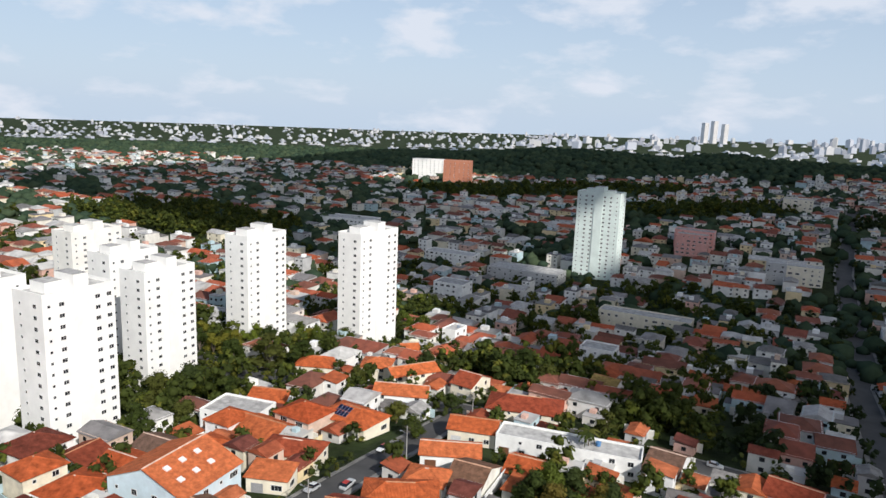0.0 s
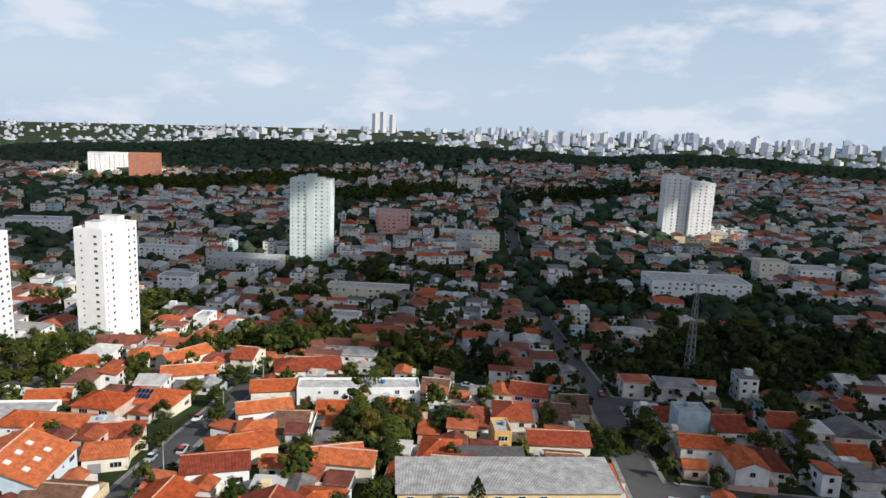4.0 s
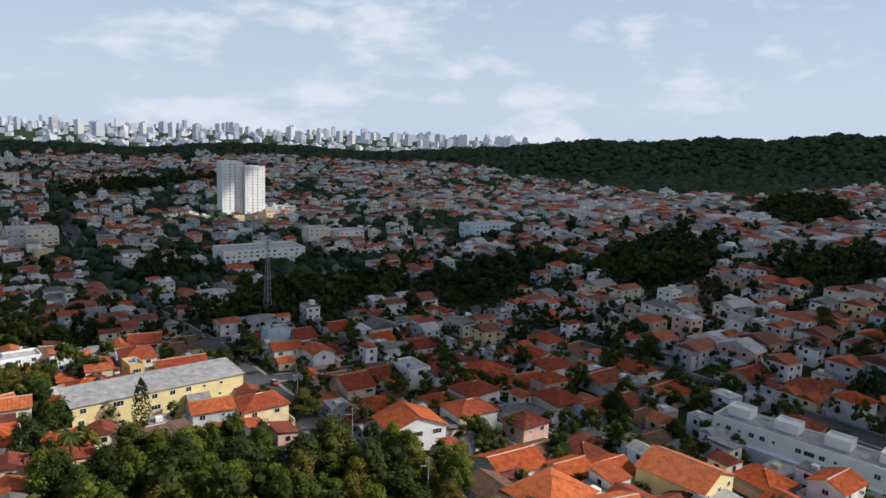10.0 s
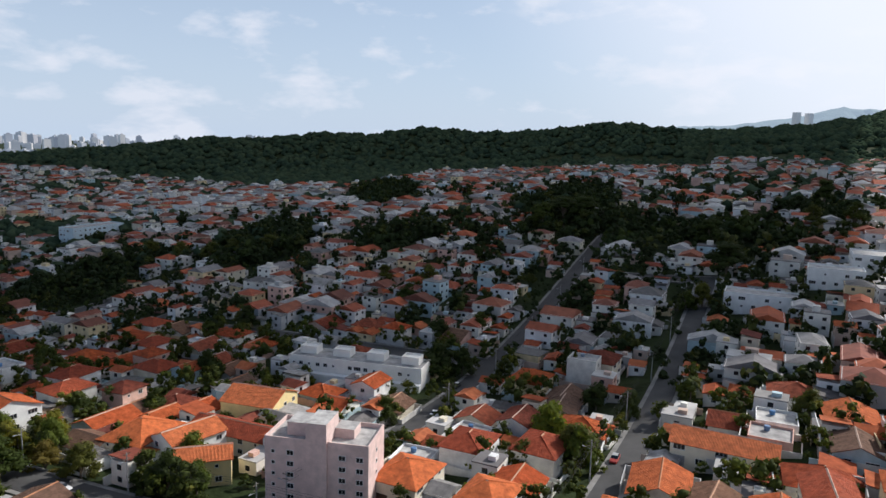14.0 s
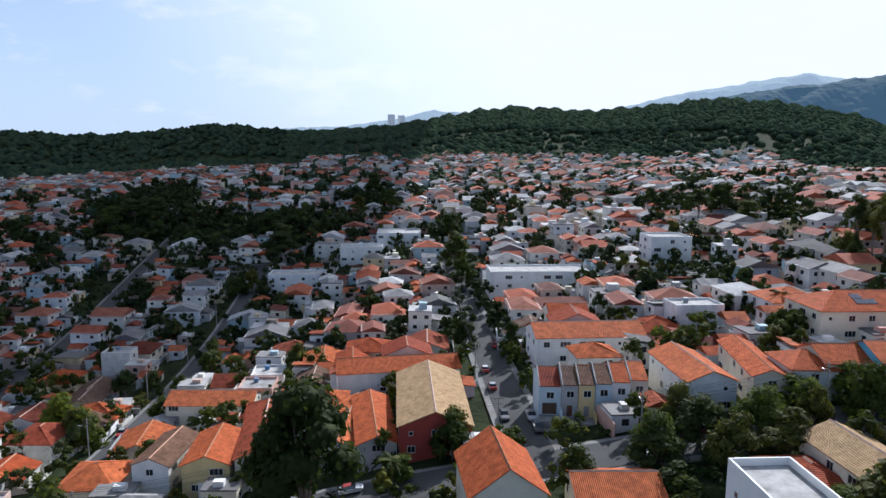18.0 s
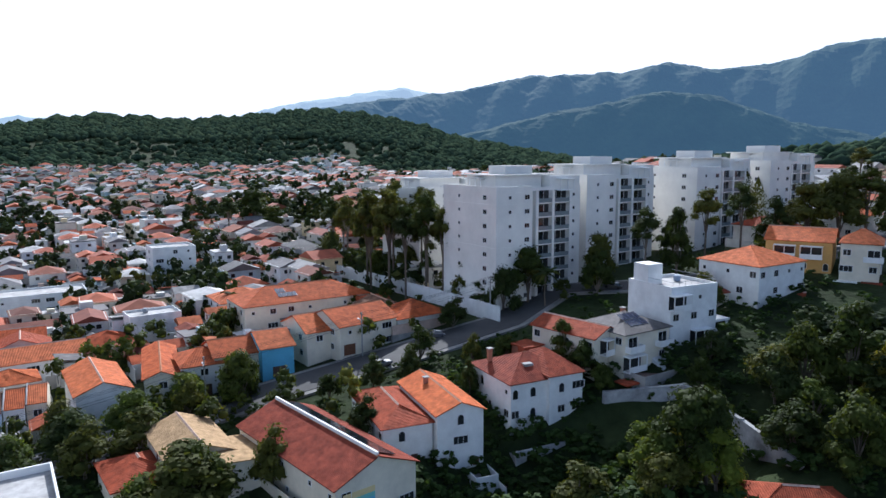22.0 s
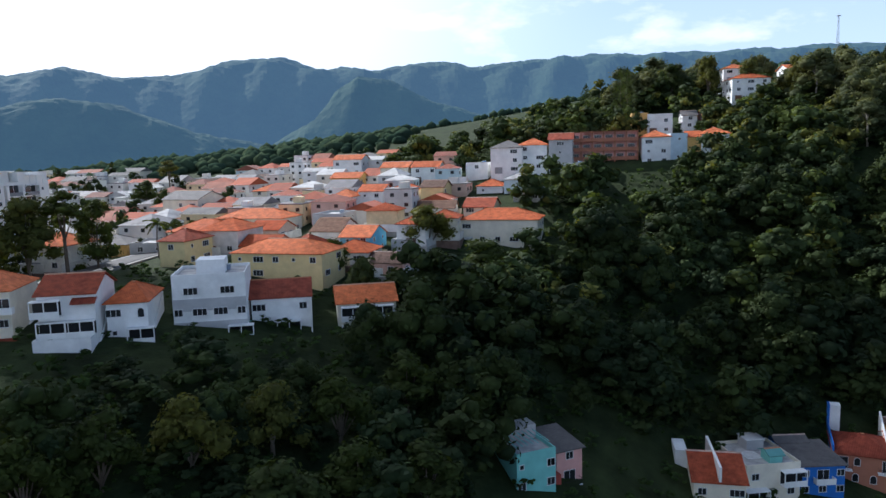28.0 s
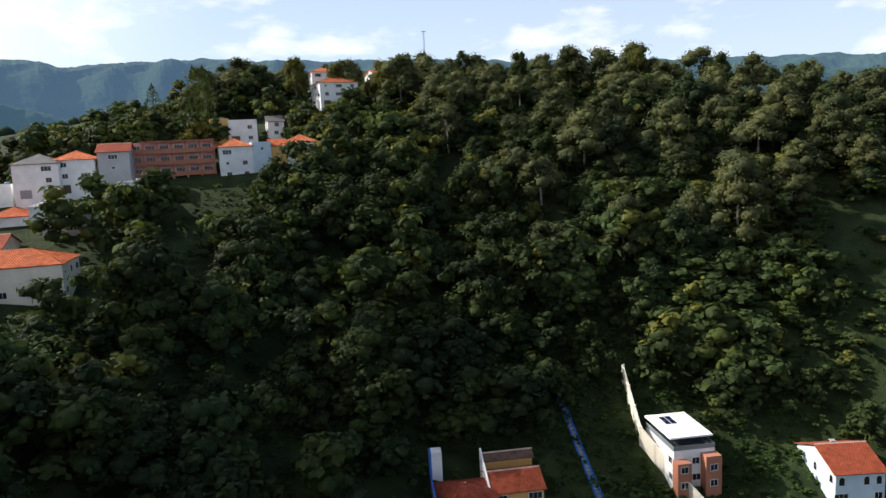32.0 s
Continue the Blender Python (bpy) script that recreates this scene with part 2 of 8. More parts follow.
# wooded ridge and mountains behind: heading and height of the crest
RIDGE = ((-280, -230, -200, -175, -165, -158, -155.5, -152, -148, -143.5, -139, -134, -128.5, -125, -121.5, -118, -112, -107, -104.5, -101, -98, -94, -90, -86, -82,
          -77, -73, -70, -66, -61, -56, -52, -45, -40, -36, -28, -26, -22, -18, -13, -9, -5, 5, 30, 80),
         (60, 60, 55, 60, 86, 116, 125, 150, 168, 175, 162, 151, 156, 147, 131, 117, 107, 117, 122, 112, 105, 104, 112, 98, 100,
          88, 89, 79, 69, 59, 50, 57, 58, 43, 49, 53, 60, 47, 55, 56, 44, 38, 30, 28, 40))
# crests of the ranges behind it: the main one, the spurs before it, the pale ones far off
MOUNT = ((-280, -250, -222, -216, -208, -204, -199.6, -197, -195.6, -191.6, -189.6, -187.4, -184.7, -181, -177, -173, -170, -166.5, -163.5, -160, -156, -151, -147, -143, -135, -120, -100),
         (200, 320, 390, 396, 408, 402, 388, 404, 406, 386, 398, 390, 426, 414, 370, 364, 392, 360, 364, 366, 332, 300, 285, 262, 200, 60, 20))
SPURS = ((-280, -220, -210, -204, -200, -196.6, -193.3, -190.8, -189, -187.5, -184, -179, -174, -170, -166, -158, -150, -140, -100),
         (200, 280, 255, 228, 213, 248, 303, 314, 272, 212, 150, 182, 246, 266, 242, 190, 120, 60, 20))
PALE = ((-280, -180, -165, -155, -151, -148.8, -144, -139, -136, -133, -129, -124, -121, -118, -113.8, -108, -103, -98),
        (200, 260, 310, 390, 462, 500, 448, 390, 326, 300, 284, 296, 312, 258, 212, 190, 150, 60))
# how far out the houses reach, heading by heading
REACH = ((-160, -150, -115, -108, -101, -94, -90, -86, -79, -72, -65, -60, -42, -33, -29, -21, -16, -12, -6, 1, 12, 40),
         (1000, 1090, 1090, 1110, 1120, 1050, 900, 800, 800, 950, 1110, 1180, 1190, 1180, 1120, 1080, 1060, 1050, 1120, 1200, 1300, 1300))
UX, UY = math.cos(radians(-28)), math.sin(radians(-28))


def land(x, y):
    x, y = np.asarray(x, float), np.asarray(y, float)
    z = np.full(x.shape, 30.0)
    for cx, cy, r, h in HILLS:
        z = z + h * np.exp(-((x - cx) ** 2 + (y - cy) ** 2) / (2 * r * r))
    # the ravine's steep flank below the gardens
    z = z - 6.0 * np.exp(-(((x + 17) / 14) ** 2 + ((y + 131) / 11) ** 2)) - 6.0 * np.exp(-(((x + 36) / 11) ** 2 + ((y + 149) / 9) ** 2))
    z = z - 4.5 * np.exp(-(((x + 20) / 7) ** 2 + ((y + 141) / 7) ** 2)) - 4.0 * np.exp(-(((x + 9) / 7) ** 2 + ((y + 126) / 7) ** 2)) - 3.0 * np.exp(-(((x + 40) / 9) ** 2 + ((y + 144) / 6) ** 2))
    r = np.hypot(x, y)
    a = np.degrees(np.arctan2(-x, y))
    a = np.where(a > 80, a - 360, a)
    wob = 1 + 0.012 * np.sin(a * 2.3 + 1) + 0.012 * np.sin(a * 5.1)
    z = z + (np.interp(a, *RIDGE) * wob - 30) * np.exp(-(((r - 1330) / np.where((r < 1330) & (a < -112), 330, 220)) ** 2))
    # the plain of the great city lies lower
    z = z - 45 * np.clip((a + 38) / 40, 0, 1) * np.clip((r - 1500) / 1500, 0, 1)
    return z


def ground_at(x, y):
    return float(land(x, y))


def uv(u, v):
    """From the street grid's own axes to the world."""
    return u * UX - v * UY, u * UY + v * UX


def to_uv(x, y):
    return x * UX + y * UY, -x * UY + y * UX


# ---------------- mesh building ----------------
class Build:
    """Gathers faces for one mesh."""

    def __init__(self):
        self.v, self.f, self.m = [], [], []

    def face(self, pts, m=0):
        n = len(self.v)
        self.v += [tuple(p) for p in pts]
        self.f.append(tuple(range(n, n + len(pts))))
        self.m.append(m)

    def box(self, x0, y0, z0, x1, y1, z1, m=0, top=None):
        n = len(self.v)
        self.v += [(x0, y0, z0), (x1, y0, z0), (x1, y1, z0), (x0, y1, z0), (x0, y0, z1), (x1, y0, z1), (x1, y1, z1), (x0, y1, z1)]
        for k, q in enumerate(((0, 3, 2, 1), (4, 5, 6, 7), (0, 1, 5, 4), (1, 2, 6, 5), (2, 3, 7, 6), (3, 0, 4, 7))):
            self.f.append(tuple(n + i for i in q))
            self.m.append(top if (k == 1 and top is not None) else m)

    def tub(self, x0, y0, z0, x1, y1, z1, t, rim, m=0, floor=1):
        """A box whose flat roof lies sunk behind a parapet, in one piece."""
        a = [(x0, y0), (x1, y0), (x1, y1), (x0, y1)]
        c = [(x0 + t, y0 + t), (x1 - t, y0 + t), (x1 - t, y1 - t), (x0 + t, y1 - t)]
        n = len(self.v)
        self.v += [(*p, z0) for p in a] + [(*p, z1 + rim) for p in a] + [(*p, z1 + rim) for p in c] + [(*p, z1) for p in c]
        self.f.append((n + 3, n + 2, n + 1, n))
        self.m.append(m)
        for k in range(4):
            j = (k + 1) % 4
            for lo in (0, 4, 8):
                self.f.append((n + lo + k, n + lo + j, n + lo + 4 + j, n + lo + 4 + k))
                self.m.append(m)
        self.f.append((n + 12, n + 13, n + 14, n + 15))
        self.m.append(floor)

    def solid(self, pts, faces, m=0):
        n = len(self.v)
        self.v += [tuple(p) for p in pts]
        for q in faces:
            self.f.append(tuple(n + i for i in q))
            self.m.append(m)

    def tube(self, a, b, ra, rb, sides=6, m=0):
        a, b = Vector(a), Vector(b)
        q = (b - a).to_track_quat("Z", "Y")
        n = len(self.v)
        for p, r in ((a, ra), (b, rb)):
            for k in range(sides):
                w = 2 * math.pi * k / sides
                self.v.append(tuple(p + q @ Vector((r * math.cos(w), r * math.sin(w), 0))))
        for k in range(sides):
            j = (k + 1) % sides
            self.f.append((n + k, n + j, n + sides + j, n + sides + k))
            self.m.append(m)
        self.f.append(tuple(n + sides + k for k in range(sides)))
        self.m.append(m)

    def mesh(self, name, mats, smooth=False):
        me = bpy.data.meshes.new(name)
        me.from_pydata(self.v, [], self.f)
        for k in mats:
            me.materials.append(k)
        me.polygons.foreach_set("material_index", self.m)
        if smooth:
            me.polygons.foreach_set("use_smooth", [True] * len(self.f))
        me.update()
        return me


def part(name, me, parent, m=None, label=""):
    ob = new(name, me)
    ob.parent = parent
    if m is not None:
        ob.matrix_basis = m
    if label:
        ob["label"] = label
    return ob

# ---------------- ground ----------------
def add_ground():
    rings = list(np.arange(0, 460, 5.0)[1:]) + list(np.geomspace(460, 4950, 95))
    n = 420
    a = np.linspace(0, 2 * math.pi, n, endpoint=False)
    R, A = np.meshgrid(rings, a, indexing="ij")
    x, y = R * np.cos(A), R * np.sin(A)
    z = land(x, y)
    v = np.stack([x.ravel(), y.ravel(), z.ravel()], 1).tolist() + [[0, 0, ground_at(0, 0)]]
    f = []
    for i in range(len(rings) - 1):
        for k in range(n):
            j = (k + 1) % n
            f.append((i * n + k, (i + 1) * n + k, (i + 1) * n + j, i * n + j))
    c = len(v) - 1
    f += [(c, k, (k + 1) % n) for k in range(n)]
    me = bpy.data.meshes.new("ground")
    me.from_pydata(v, [], f)
    me.materials.append(ground_mat)
    me.polygons.foreach_set("use_smooth", [True] * len(f))
    tagged(new("ground", me), "hilly ground of bare soil, grass and scrub", "ground", kind="structure")


add_ground()

# streets in the grid's axes: (u, v) points and width
STREETS = [
    ([(98, 500), (104, 330), (100, 240), (98, 160), (99, 60), (101, -20), (94, -90), (88, -150), (96, -172)], 9),
    ([(98, 106), (400, 106)], 7),
    ([(99, 46), (330, 46)], 7),
    ([(100, -43), (330, -43)], 7),
    ([(-10, 330), (-10, 130), (10, 60)], 7),
    ([(100, 268), (330, 276)], 7),
    ([(96, -172), (190, -160), (270, -170)], 7),
    ([(96, -172), (82, -182), (70, -195), (60, -237), (62, -278)], 7),
    ([(-400, 330), (98, 335), (420, 330)], 9),
    ([(104, 500), (100, 700), (112, 950)], 10),
    ([(230, 106), (230, 330), (240, 560)], 7),
    ([(-60, 470), (420, 480)], 9),
    ([(-220, 620), (420, 600)], 9),
    ([(330, -43), (335, 106)], 7),
]


def ribbon(name, pts, width, material, lift, label, kerb=0.0, closed_sides=True):
    """A street laid over the land."""
    line = []
    for (u0, v0), (u1, v1) in zip(pts, pts[1:]):
        steps = max(2, int(math.hypot(u1 - u0, v1 - v0) / 5))
        line += [(u0 + (u1 - u0) * k / steps, v0 + (v1 - v0) * k / steps) for k in range(steps)]
    line.append(pts[-1])
    b = Build()
    rows = []
    for k, (u, v) in enumerate(line):
        p, q = line[max(0, k - 2)], line[min(len(line) - 1, k + 2)]
        d = Vector((q[0] - p[0], q[1] - p[1])).normalized()
        row = []
        for s in (-1, -0.33, 0.33, 1):
            x, y = uv(u - d.y * s * width / 2, v + d.x * s * width / 2)
            row.append((x, y, ground_at(x, y) + lift))
        rows.append(row)
    for r0, r1 in zip(rows, rows[1:]):
        for k in range(3):
            b.face((r0[k], r0[k + 1], r1[k + 1], r1[k]))
        for k, s in ((0, 1), (3, -1)):
            lo0, lo1 = Vector(r0[k]) - Vector((0, 0, 1.2)), Vector(r1[k]) - Vector((0, 0, 1.2))
            b.face((r0[k], r1[k], lo1, lo0) if s > 0 else (r1[k], r0[k], lo0, lo1))
    return tagged(new(name, b.mesh(name, [material])), label, name, kind="structure")


pavement_grey = mat("pavement_grey", [(.2, .195, .185), (.28, .27, .255)], 0.9, 0.3, spread=0.1, stain=0.45)
for pts, width in STREETS:
    ribbon("pavement", pts, width + 2.6, pavement_grey, 0.42, "worn concrete pavement along the street")
    ribbon("road", pts, width, asphalt, 0.5, "grey asphalt street between houses")

# ---------------- houses ----------------
def window_mesh(name="window", w=1.3, h=1.2, bars=1, frame=None):
    """A frame with a sill lip and set-back panes, in one piece."""
    t, d = 0.09, 0.07
    xs = [-w / 2 + t]
    for k in range(bars):
        x = -w / 2 + w * (k + 1) / (bars + 1)
        xs += [x - .035, x + .035]
    xs.append(w / 2 - t)
    b = Build()
    out = [(-w / 2, -h / 2), (w / 2, -h / 2), (w / 2, h / 2), (-w / 2, h / 2)]
    top, low = h / 2 - t, -h / 2 + t
    n = len(xs)
    b.v = [(x, .02, z) for x, z in out] + [(x, -d, z) for x, z in out] + [(x, -d, low) for x in xs] + [(x, -d, top) for x in xs]
    b.v += [(x, -.012, low) for x in xs] + [(x, -.012, top) for x in xs]
    i0, i1, p0, p1 = 8, 8 + n, 8 + 2 * n, 8 + 3 * n
    add = lambda q, m=0: (b.f.append(q), b.m.append(m))
    for k in range(4):
        j = (k + 1) % 4
        add((k, j, 4 + j, 4 + k))
    add((4, 5, *(i0 + k for k in reversed(range(n)))))
    add((6, 7, *(i1 + k for k in range(n))))
    add((5, 6, i1 + n - 1, i0 + n - 1))
    add((7, 4, i0, i1))
    for k in range(n - 1):
        add((i0 + k, i0 + k + 1, p0 + k + 1, p0 + k))
        add((i1 + k + 1, i1 + k, p1 + k, p1 + k + 1))
        add((p0 + k, p0 + k + 1, p1 + k + 1, p1 + k), 1 if k % 2 == 0 else 0)
    add((i1, i0, p0, p1))
    add((i0 + n - 1, i1 + n - 1, p1 + n - 1, p0 + n - 1))
    return b.mesh(name, [frame or frame_white, pane_dark])


WINDOW = window_mesh("window", 1.5, 1.35)
WINDOW_WIDE = window_mesh("window_wide", 2.5, 1.35, 2)
WINDOW_SMALL = window_mesh("window_small", 0.85, 0.85, 0)
door_wood = mat("door_wood", [(.16, .07, .035), (.3, .3, .31), (.6, .6, .6), (.1, .06, .04)], 0.6, 3)


def door_mesh():
    b = Build()
    b.box(-0.5, -0.05, 0, 0.5, 0.02, 2.1)
    b.box(-0.36, -0.07, 0.2, 0.36, -0.05, 0.95)
    b.box(-0.36, -0.07, 1.1, 0.36, -0.05, 1.95)
    return b.mesh("door", [door_wood])


def gate_mesh():
    """A ribbed roller gate in one sheet."""
    b = Build()
    pts = []
    for k in range(19):
        pts.append((-1.35 + k * 0.15, -0.07 if k % 2 else -0.03))
    n = len(pts)
    b.solid([(x, y, 0) for x, y in pts] + [(x, y, 2.2) for x, y in pts], [(k, k + 1, n + k + 1, n + k) for k in range(n - 1)])
    return b.mesh("garage_gate", [door_wood])


DOOR, GATE = door_mesh(), gate_mesh()


def wall_box(w, d, h, roof, rise, base=5.0):
    """Outer walls with gables where the roof has them; x is along the ridge."""
    b = Build()
    if roof == "flat":
        b.tub(-w / 2, -d / 2, -base, w / 2, d / 2, h, .2, .6)
        return b
    b.box(-w / 2, -d / 2, -base, w / 2, d / 2, h)
    if roof == "gable":
        for s in (-1, 1):
            x0, x1 = (s * w / 2, s * (w / 2 - 0.2))
            b.solid([(x0, -d / 2, h), (x0, d / 2, h), (x0, 0, h + rise), (x1, -d / 2, h), (x1, d / 2, h), (x1, 0, h + rise)],
                    [(0, 1, 2), (5, 4, 3), (0, 2, 5, 3), (2, 1, 4, 5)] if s > 0 else [(2, 1, 0), (3, 4, 5), (3, 5, 2, 0), (5, 4, 1, 2)])
    if roof == "shed":
        b.solid([(-w / 2, d / 2, h), (w / 2, d / 2, h), (w / 2, d / 2, h + rise), (-w / 2, d / 2, h + rise),
                 (-w / 2, -d / 2, h), (w / 2, -d / 2, h)],
                [(1, 0, 3, 2), (5, 1, 2), (0, 4, 3)])
    return b


def roof_shell(w, d, h, roof, rise, over=0.5, t=0.16):
    b = Build()
    W, D = w / 2 + over, d / 2 + over
    drop = rise * over / (d / 2)
    z0 = h - drop
    e, zr = .2, h + rise
    ze = zr - rise * e / (d / 2)
    if roof == "gable":
        top = [(-W, -D, z0), (W, -D, z0), (W, -e, ze), (-W, -e, ze), (W, 0, zr + .12), (-W, 0, zr + .12), (W, e, ze), (-W, e, ze), (W, D, z0), (-W, D, z0)]
        q = [(0, 1, 2, 3), (3, 2, 4, 5), (5, 4, 6, 7), (7, 6, 8, 9)]
        caps = (1, 2)
        edge = [(0, 1), (1, 2), (2, 4), (4, 6), (6, 8), (8, 9), (9, 7), (7, 5), (5, 3), (3, 0)]
    elif roof == "hip":
        r = max(w / 2 - d / 2, 0.3)
        top = [(-W, -D, z0), (W, -D, z0), (W, D, z0), (-W, D, z0), (-r, -e, ze), (r, -e, ze), (r, e, ze), (-r, e, ze), (-r, 0, zr + .12), (r, 0, zr + .12)]
        q = [(0, 1, 5, 4), (2, 3, 7, 6), (1, 2, 6, 9, 5), (3, 0, 4, 8, 7), (4, 5, 9, 8), (8, 9, 6, 7)]
        caps = (4, 5)
        edge = [(0, 1), (1, 2), (2, 3), (3, 0)]
    elif roof == "shed":
        top = [(-W, -D, h - 0.1), (W, -D, h - 0.1), (W, D, h + rise + 0.05), (-W, D, h + rise + 0.05)]
        q = [(0, 1, 2, 3)]
        caps = ()
        edge = [(0, 1), (1, 2), (2, 3), (3, 0)]
    n = len(top)
    pts = [(x, y, z + t) for x, y, z in top] + [(x, y, z) for x, y, z in top]
    b.solid(pts, q + [tuple(i + n for i in reversed(k)) for k in q] + [(j, i, i + n, j + n) for i, j in edge])
    for k in caps:
        b.m[k] = 1
    return b


def house(name, w, d, floors, roof, rise=None, walls=wall_paint, tiles=roof_tile, over=0.5, faces="nsew", tank=False, seed=0, base=5.0, door=True,
          every=3.2, eave=None, yard=0.0):
    """A house: walls with windows, a door and a roof. x runs along its ridge, the front faces -y."""
    rnd = random.Random(seed)
    h = eave or 2.9 * floors + 0.2
    floors = max(1, round(h / 3.0))
    rise = rise if rise is not None else (0.2 * d if roof in ("gable", "hip") else 0.8)
    root = new(name, wall_box(w, d, h, roof, rise, base).mesh("walls", [walls, slab]))
    if roof != "flat":
        part("roof", roof_shell(w, d, h, roof, rise, over).mesh("roof", [tiles, ridge_tile]), root)
    for f in range(floors):
        z = h / floors * f + 1.6
        for side in faces:
            span = w if side in "ns" else d
            off = d / 2 if side in "ns" else w / 2
            n = max(1, int(span / every))
            for k in range(n):
                if rnd.random() < 0.22:
                    continue
                x = -span / 2 + span * (k + 0.5) / n + rnd.uniform(-0.3, 0.3)
                turn = {"s": 0, "n": 180, "e": 90, "w": -90}[side]
                m = pose(0, 0, 0, 0, 0, turn) @ pose(x, -off, z)
                kind = rnd.choice([WINDOW, WINDOW, WINDOW_WIDE, WINDOW_SMALL]) if span / n > 2.6 else rnd.choice([WINDOW, WINDOW_SMALL])
                if f == 0 and side == "s" and k == 0 and door:
                    part("garage_gate" if w > 6 else "door", GATE if w > 6 else DOOR, root, pose(x, -off, 0.02))
                    continue
                part("window", kind, root, m)
    if yard:
        y = Build()
        W, D = w / 2 + yard, d / 2 + yard + 1.0
        y.box(-W, -D, -3, W, D, 0.05, 0)
        for x0, y0, x1, y1 in ((-W, -D, -W + .18, D), (W - .18, -D, W, D), (-W + .18, D - .18, W - .18, D), (-W + .18, -D, W * .2, -D + .18)):
            y.box(x0, y0, 0.05, x1, y1, 2.1, 1)
        part("walled_yard", y.mesh("walled_yard", [yard_floor, wall_paint]), root)
    if tank:
        b = Build()
        b.tube((0, 0, 0), (0, 0, 0.9), 0.62, 0.72, 10)
        b.tube((0, 0, 0.9), (0, 0, 1.05), 0.76, 0.6, 10)
        part("water_tank", b.mesh("water_tank", [tank_blue]), root, pose(w * 0.2, d * 0.1, h + (0.1 if roof == "flat" else rise * 0.75)))
    return root


yard_floor = mat("yard_floor", [(.3, .29, .27), (.2, .13, .1), (.36, .35, .33), (.12, .14, .07)], 0.9, 0.4, stain=0.5)
tank_blue = mat("tank_blue", [(.07, .2, .42), (.3, .32, .34)], 0.5)
SPECS = [
    (8.5, 10, 1, "gable"), (10, 11, 1, "hip"), (9, 12, 2, "gable"), (8, 9, 2, "hip"), (11, 9, 1, "gable"), (9, 13, 1, "hip"),
    (8, 12, 2, "flat"), (12, 10, 2, "hip"), (7.5, 11, 1, "shed"), (10, 8, 2, "gable"), (9, 9, 1, "flat"), (13, 11, 1, "gable"),
    (8, 14, 1, "gable"), (10, 12, 2, "hip"), (7, 9, 3, "flat"), (9, 10, 1, "shed"),
]


def street_house(k):
    """A master of the k-th kind of street house, far below the land until it is copied."""
    w, d, fl, roof = SPECS[k]
    tiles = (roof_tile, roof_tile, tile_red, roof_tile, tile_brown, roof_tile, roof_tile, tile_red)[k % 8] if roof in ("gable", "hip") else roof_grey
    return house("house", w, d, fl, roof, tiles=tiles, faces="sw" if k % 2 else "se", seed=k, tank=k in (6, 10, 14), every=4.2, yard=0.9)


def word_for(k):
    w, d, fl, roof = SPECS[k]
    return f"{('single', 'two', 'three')[fl - 1]}-storey rendered house with {'terracotta-tiled ' + roof + ' roof' if roof in ('gable', 'hip') else 'flat concrete roof' if roof == 'flat' else 'grey lean-to roof'}"


class Spots:
    """Spots that are built on, sorted into squares of 20 m."""

    def __init__(self):
        self.cells = {}

    def append(self, spot):
        x, y, r = spot
        for i in range(int((x - r) // 20), int((x + r) // 20) + 1):
            for j in range(int((y - r) // 20), int((y + r) // 20) + 1):
                self.cells.setdefault((i, j), []).append(spot)


TAKEN = Spots()


def free(x, y, r):
    for i in range(int((x - r) // 20), int((x + r) // 20) + 1):
        for j in range(int((y - r) // 20), int((y + r) // 20) + 1):
            if any((x - a) ** 2 + (y - b) ** 2 <= (r + c) ** 2 for a, b, c in TAKEN.cells.get((i, j), ())):
                return False
    return True


def street_near(u, v, gap):
    for pts, width in STREETS:
        for (u0, v0), (u1, v1) in zip(pts, pts[1:]):
            l2 = (u1 - u0) ** 2 + (v1 - v0) ** 2
            s = min(1, max(0, ((u - u0) * (u1 - u0) + (v - v0) * (v1 - v0)) / l2))
            if math.hypot(u - u0 - s * (u1 - u0), v - v0 - s * (v1 - v0)) < width / 2 + gap:
                return True
    return False


# wooded places: centre, radii
WOODS = [(350, 270, 75, 38), (425, 205, 55, 35), (470, 110, 60, 35), (435, 25, 40, 28), (490, -88, 50, 35), (400, -105, 40, 30), (370, -150, 35, 30),
         (30, 330, 42, 60), (120, 120, 38, 30), (215, 300, 26, 18), (170, 345, 30, 18), (-90, 300, 90, 120), (640, 40, 90, 30), (600, 700, 120, 30),
         (400, 780, 90, 40), (260, 900, 160, 50), (-60, 640, 90, 60), (415, -218, 34, 20), (292, -196, 14, 24), (225, -322, 30, 22), (168, -306, 20, 16), (425, -75, 26, 24),
         (357, 398, 22, 22), (268, 549, 40, 14), (132, 470, 30, 18), (220, 478, 34, 14), (545, -110, 40, 26), (358, 390, 20, 26)]
# the ravine and the hill above it
GLEN = [(-72, -178, 30, 8), (-105, -187, 40, 13), (-150, -213, 38, 21), (-195, -226, 40, 24), (-235, -238, 40, 34), (-288, -228, 45, 48), (-335, -190, 50, 60),
        (-300, -290, 45, 28), (-258, -278, 30, 20), (-355, -265, 60, 50), (-292, -165, 26, 28), (-252, -204, 24, 18), (-385, -335, 70, 60), (-405, -150, 60, 60),
        (-112, -164, 26, 12), (-330, -345, 50, 30), (-278, -318, 22, 16), (-176, -246, 20, 9), (-232, -338, 20, 14)]


